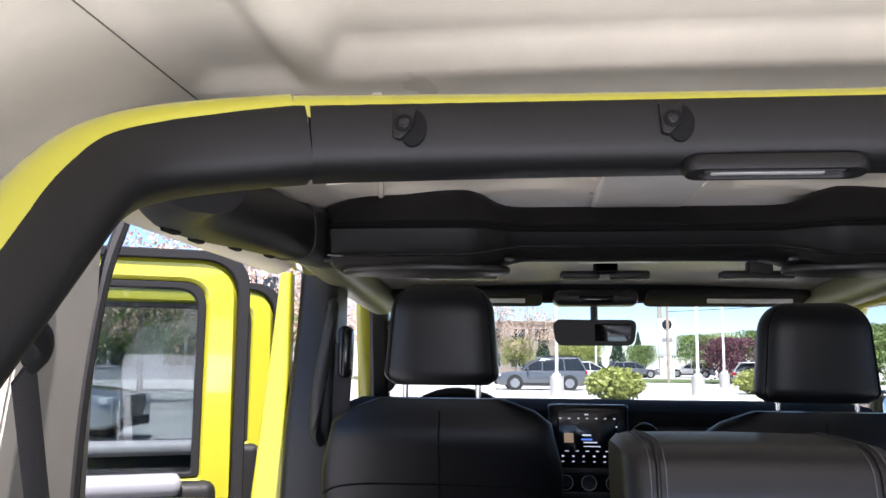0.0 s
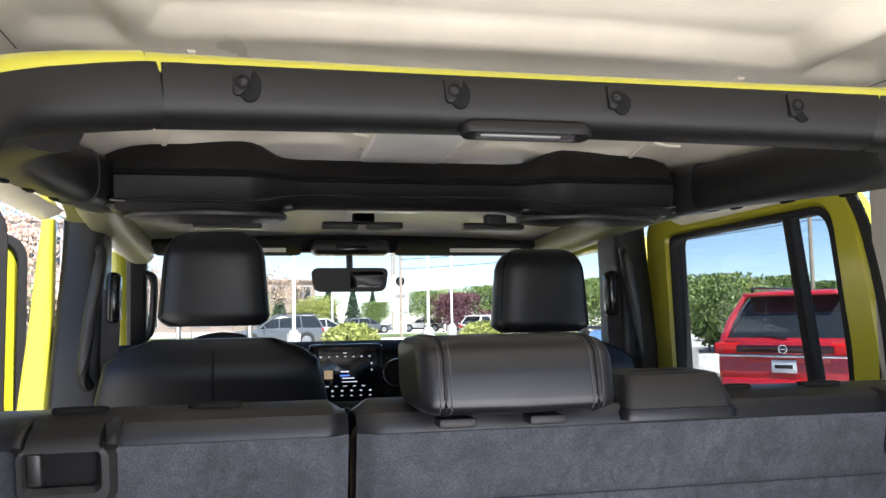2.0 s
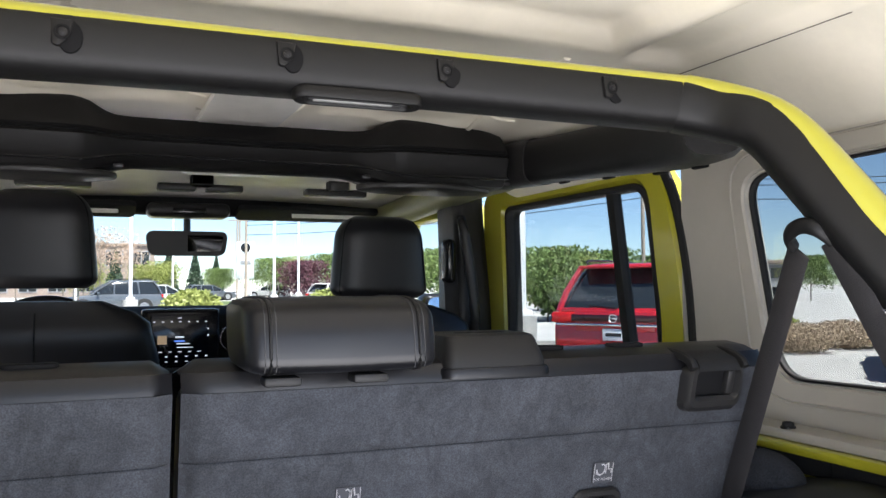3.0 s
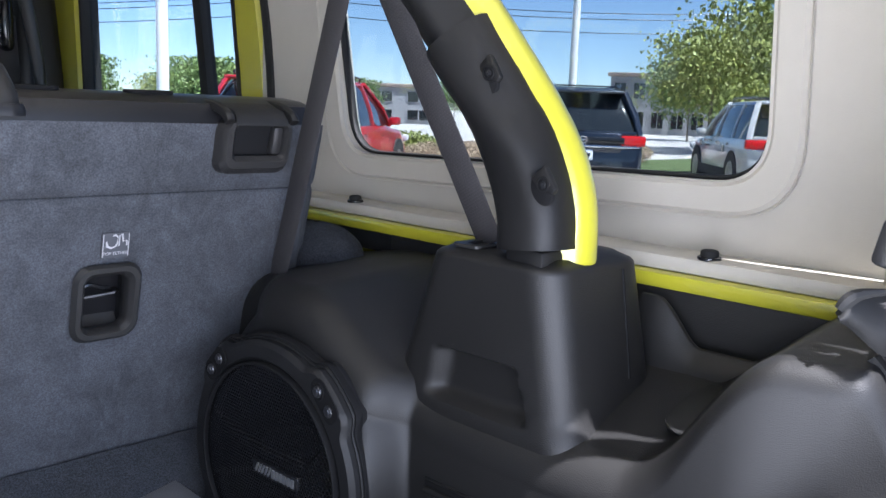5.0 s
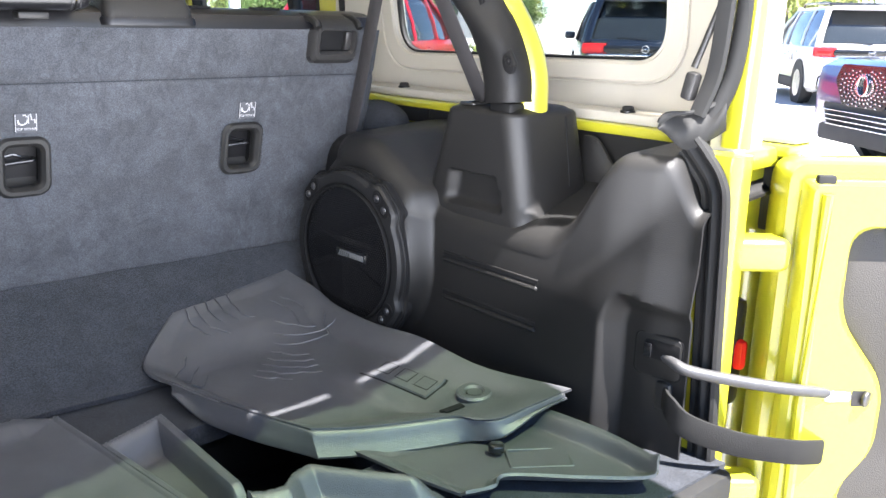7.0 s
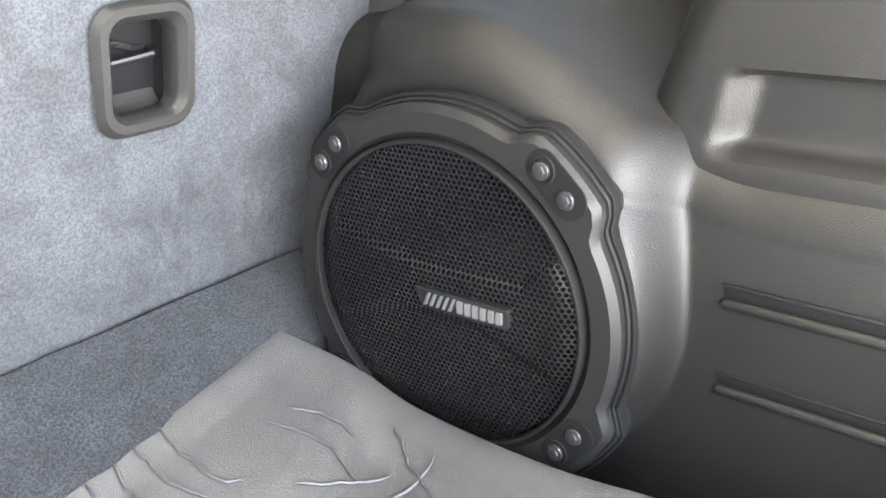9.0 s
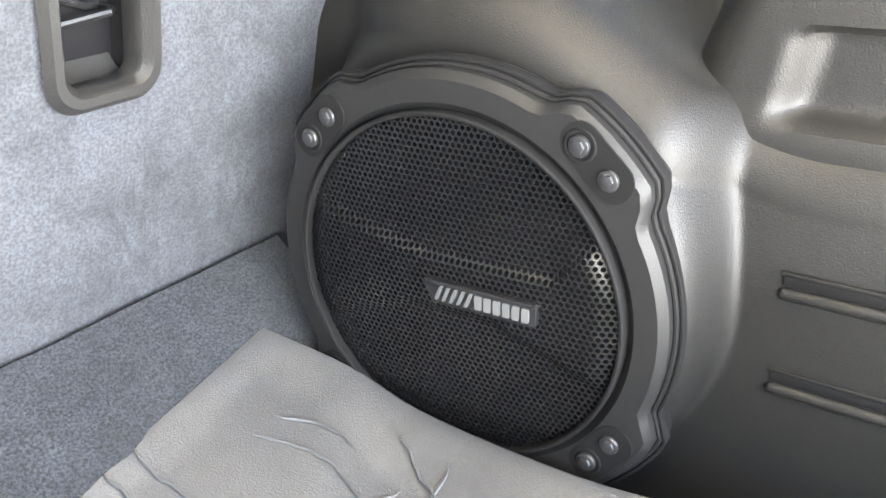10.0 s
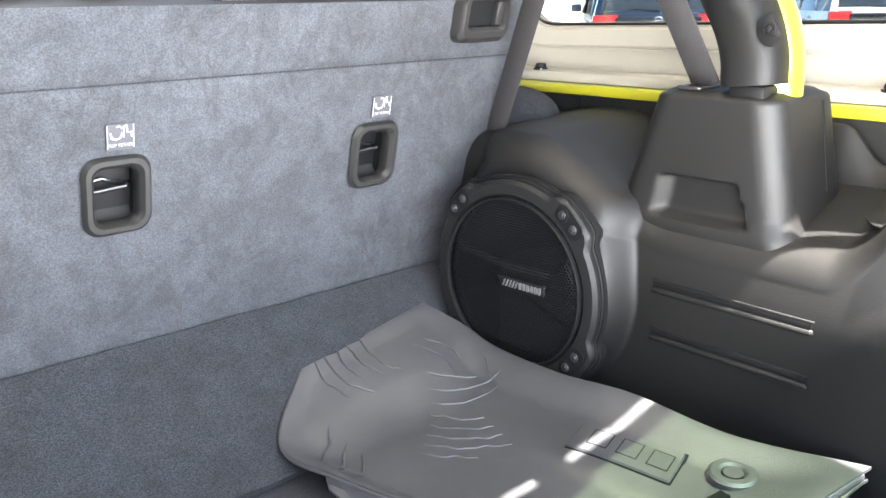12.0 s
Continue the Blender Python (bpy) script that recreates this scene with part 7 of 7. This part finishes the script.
far = Matrix.Translation((0, 0, -200))
protos = [tree("tree", LEAF_G, 6.5, 3.4, 6500, "leafy green tree in the sun", size=0.19), tree("tree", LEAF_Y, 5.5, 2.6, 5500, "small yellow-green tree in spring leaf", size=0.14),
          tree("bare_tree", LEAF_B, 8.0, 2.4, 1500, "tall thin tree with reddish spring buds", size=0.13, trunk_r=0.07), tree("conifer", LEAF_D, 8.0, 2.0, 2200, "dark green conifer with drooping boughs", shape="cone", low=0.1, size=0.30),
          tree("plum_tree", LEAF_P, 5.0, 3.2, 6000, "round tree with dark purple leaves", low=0.15, size=0.18)]
spots = [
    (0, 15.8, 28, 0.60), (1, 18.2, 30, 0.70), (0, 21, 32, 0.62), (0, 13, 32, 0.58), (0, 25, 34, 0.46), (1, 18.5, 36, 0.62), (0, 11.8, 36, 0.42), (0, 28, 37, 0.62), (0, 22, 40, 0.65), (0, 15.5, 44, 0.55), (1, 30, 42, 0.70), (0, 33, 40, 0.6),
    (1, 30.5, 15.6, 0.85), (1, 34.5, 15.6, 1.15), (0, 46, 25, 0.7), (1, 52, 34, 0.7), (0, 56, 27, 0.8),
    (4, 14.3, 62, 0.88), (0, 18.5, 70, 0.85), (0, 22.0, 74, 0.75), (4, 17.4, 63, 0.52), (1, 5.0, 72, 0.62), (1, 3.6, 68, 0.55), (3, 5.9, 78, 0.6), (3, 9.2, 88, 0.62), (3, 12.6, 98, 0.60), (0, 12.6, 96, 0.5), (0, 16.0, 84, 0.62), (1, 19.0, 86, 0.8), (1, -1.0, 76, 0.65), (0, 26, 78, 0.7),
    (2, 0.2, 66, 0.72), (2, -2.2, 64, 0.78), (2, 2.4, 70, 0.68), (2, -5.0, 62, 0.72), (2, -8.0, 60, 0.75), (3, 1.6, 84, 0.6), (2, -11.0, 56, 0.7),
    (2, -9.5, 24, 0.62), (2, -12.5, 26, 0.70), (2, -7.8, 25, 0.62), (2, -15.5, 24, 0.7), (2, -11.0, 29, 0.75), (0, -17, 36, 0.7), (2, -8.6, 33, 0.72), (0, -13.5, 46, 0.7), (2, -18.5, 28, 0.8),
    (0, 40, 66, 0.8), (0, 48, 60, 0.8), (0, 56, 54, 0.8), (0, 64, 66, 0.8), (0, 34, 84, 0.8)]
for k, x, y, s in spots:
    s *= 0.72 if x > 8 and 26 < y < 80 else 1.0
    copy_thing(protos[k], Matrix.Translation((x, y, 0)) @ pose(0, 0, 0, 0, 0, rng.uniform(0, 360)) @ Matrix.Scale(s, 4))
for t in protos:
    for o in list(t.children_recursive) + [t]:
        bpy.data.objects.remove(o)
bush(3.25, 33.5, 2.2, 1.25, LEAF_Y, "clipped round yellow-green bush by the kerb", 2200)
bush(11.0, 42.0, 2.4, 1.2, LEAF_Y, "clipped round bush by the lamp post", 1500)
for x, y in ((3.0, 9.9), (4.0, 11.6), (5.0, 13.5), (6.4, 15.0)):
    bush(x, y, 1.6, 0.85, SHRUB, "low brownish shrub in the gravel bed", 7000, 0.012)
for x, y, w, h in ((17.4, 28.0, 4.2, 2.2), (19.8, 30.0, 5.0, 2.4), (23.0, 32.5, 5.0, 2.4), (26.5, 34.5, 5.0, 2.3)):
    bush(x, y, w, h, LEAF_G, "dark green hedge bush under the trees", 2600, 0.022)
bush(14.6, 15.6, 1.9, 0.75, LEAF_Y, "bright yellow-green shrub behind the gravel bed", 2400, 0.022)
for x, y in ((13.2, 13.0), (15.0, 13.4), (16.4, 12.6), (18.5, 13.0), (21, 13.2), (12.4, 14.6)):
    bush(x, y, 1.6, 0.62, SHRUB, "low brownish shrub behind the parked cars", 7000, 0.012)

# ---- buildings, sign, poles and wires ----
FACADE = mat("grey_facade", (0.26, 0.26, 0.27), 0.7, var=0.08, scale=0.4)
BRICK_F = mat("brown_facade", (0.24, 0.19, 0.16), 0.85, var=0.15, scale=0.5)


def building(x, y, az, w, d, h, material, label, rows=2, cols=8):
    b = thing("building", label, "building", (x, y, 0), group="buildings")
    b.rotation_euler = (0, 0, radians(-az))
    part("wall", rbox((0, 0, h / 2), (w, d, h), 0.02, 1), material, b)
    part("roof", rbox((0, 0, h + 0.15), (w + 0.5, d + 0.5, 0.3), 0.05, 1), BRICK_F, b)
    for r in range(rows):
        for k in range(cols):
            wx, wz = -w / 2 + w * (k + 0.5) / cols, h * (r + 0.5) / rows
            fr = part("window", rbox((wx, -d / 2 - 0.02, wz), (w / cols * 0.66, 0.10, h / rows * 0.62), 0.02, 1), FACADE, b)
            for q in (-1, 1):
                part("pane", rbox((wx + q * w / cols * 0.155, -d / 2 - 0.06, wz), (w / cols * 0.27, 0.06, h / rows * 0.54), 0.01, 1), CAR_GLASS, fr)


building(66, 36, 62, 12, 14, 4.4, FACADE, "grey dealership building with glazed front")
building(48, 60, 40, 16, 10, 3.0, FACADE, "low grey building with blue glazing far behind the red car", cols=5)
building(-6, 120, 0, 26, 12, 6.5, BRICK_F, "brown gabled building far ahead")
building(-34, 60, -30, 40, 14, 8.5, FACADE, "grey building far off beyond the open doors")
sign = thing("roadside_sign", "white roadside sign with a round blue mark", "sign", (11.9, 74.0, 0))
part("board", rbox((0, 0, 3.6), (1.5, 0.3, 3.2), 0.04), PLATE, sign)
part("round_mark", disc((0, -0.15, 4.7), 0.42, 0.05, "y", 24, 0.01), GLOSSY, sign)
part("text_bar", rbox((0, -0.16, 3.4), (0.9, 0.03, 0.35), 0.01), FACADE, sign)
for x in (-0.5, 0.5):
    part("post", tube([(x, 0, 0), (x, 0, 2.2)], 0.08, n=8), POLE, sign)
wood = mat("wood_pole", (0.30, 0.25, 0.20), 0.9, var=0.2)
for x, y, h in ((26.0, 36.0, 9.5), (44, 20, 9.5), (10, 62, 8.5), (14.0, 92, 9), (13.0, 84, 9)):
    p = thing("utility_pole", "brown wooden utility pole with a crossarm", "utility pole", (x, y, 0), group="utility poles")
    part("pole", tube([(0, 0, 0), (0, 0, h)], 0.10, n=10), wood, p)
    part("crossarm", rbox((0, 0, h - 0.6), (2.0, 0.12, 0.12), 0.02), wood, p)
for k, z in enumerate((9.4, 8.7, 8.2, 6.9, 6.6, 5.9)):
    w = [Vector((10, 62, z - 0.8)).lerp(Vector((26, 36, z)), f) - Vector((0, 0, 1.6 * f * (1 - f))) for f in span(0, 1, 14)] + [Vector((26, 36, z)).lerp(Vector((44, 20, z)), f) - Vector((0, 0, 1.6 * f * (1 - f))) for f in span(0, 1, 14)][1:] + [Vector((44, 20, z)).lerp(Vector((66, 2, z)), f) - Vector((0, 0, 1.6 * f * (1 - f))) for f in span(0, 1, 14)][1:]
    tagged(link(tube(w, 0.022, n=5), "power_line", GLOSSY), "thin black overhead power line", "cable", group="power lines")
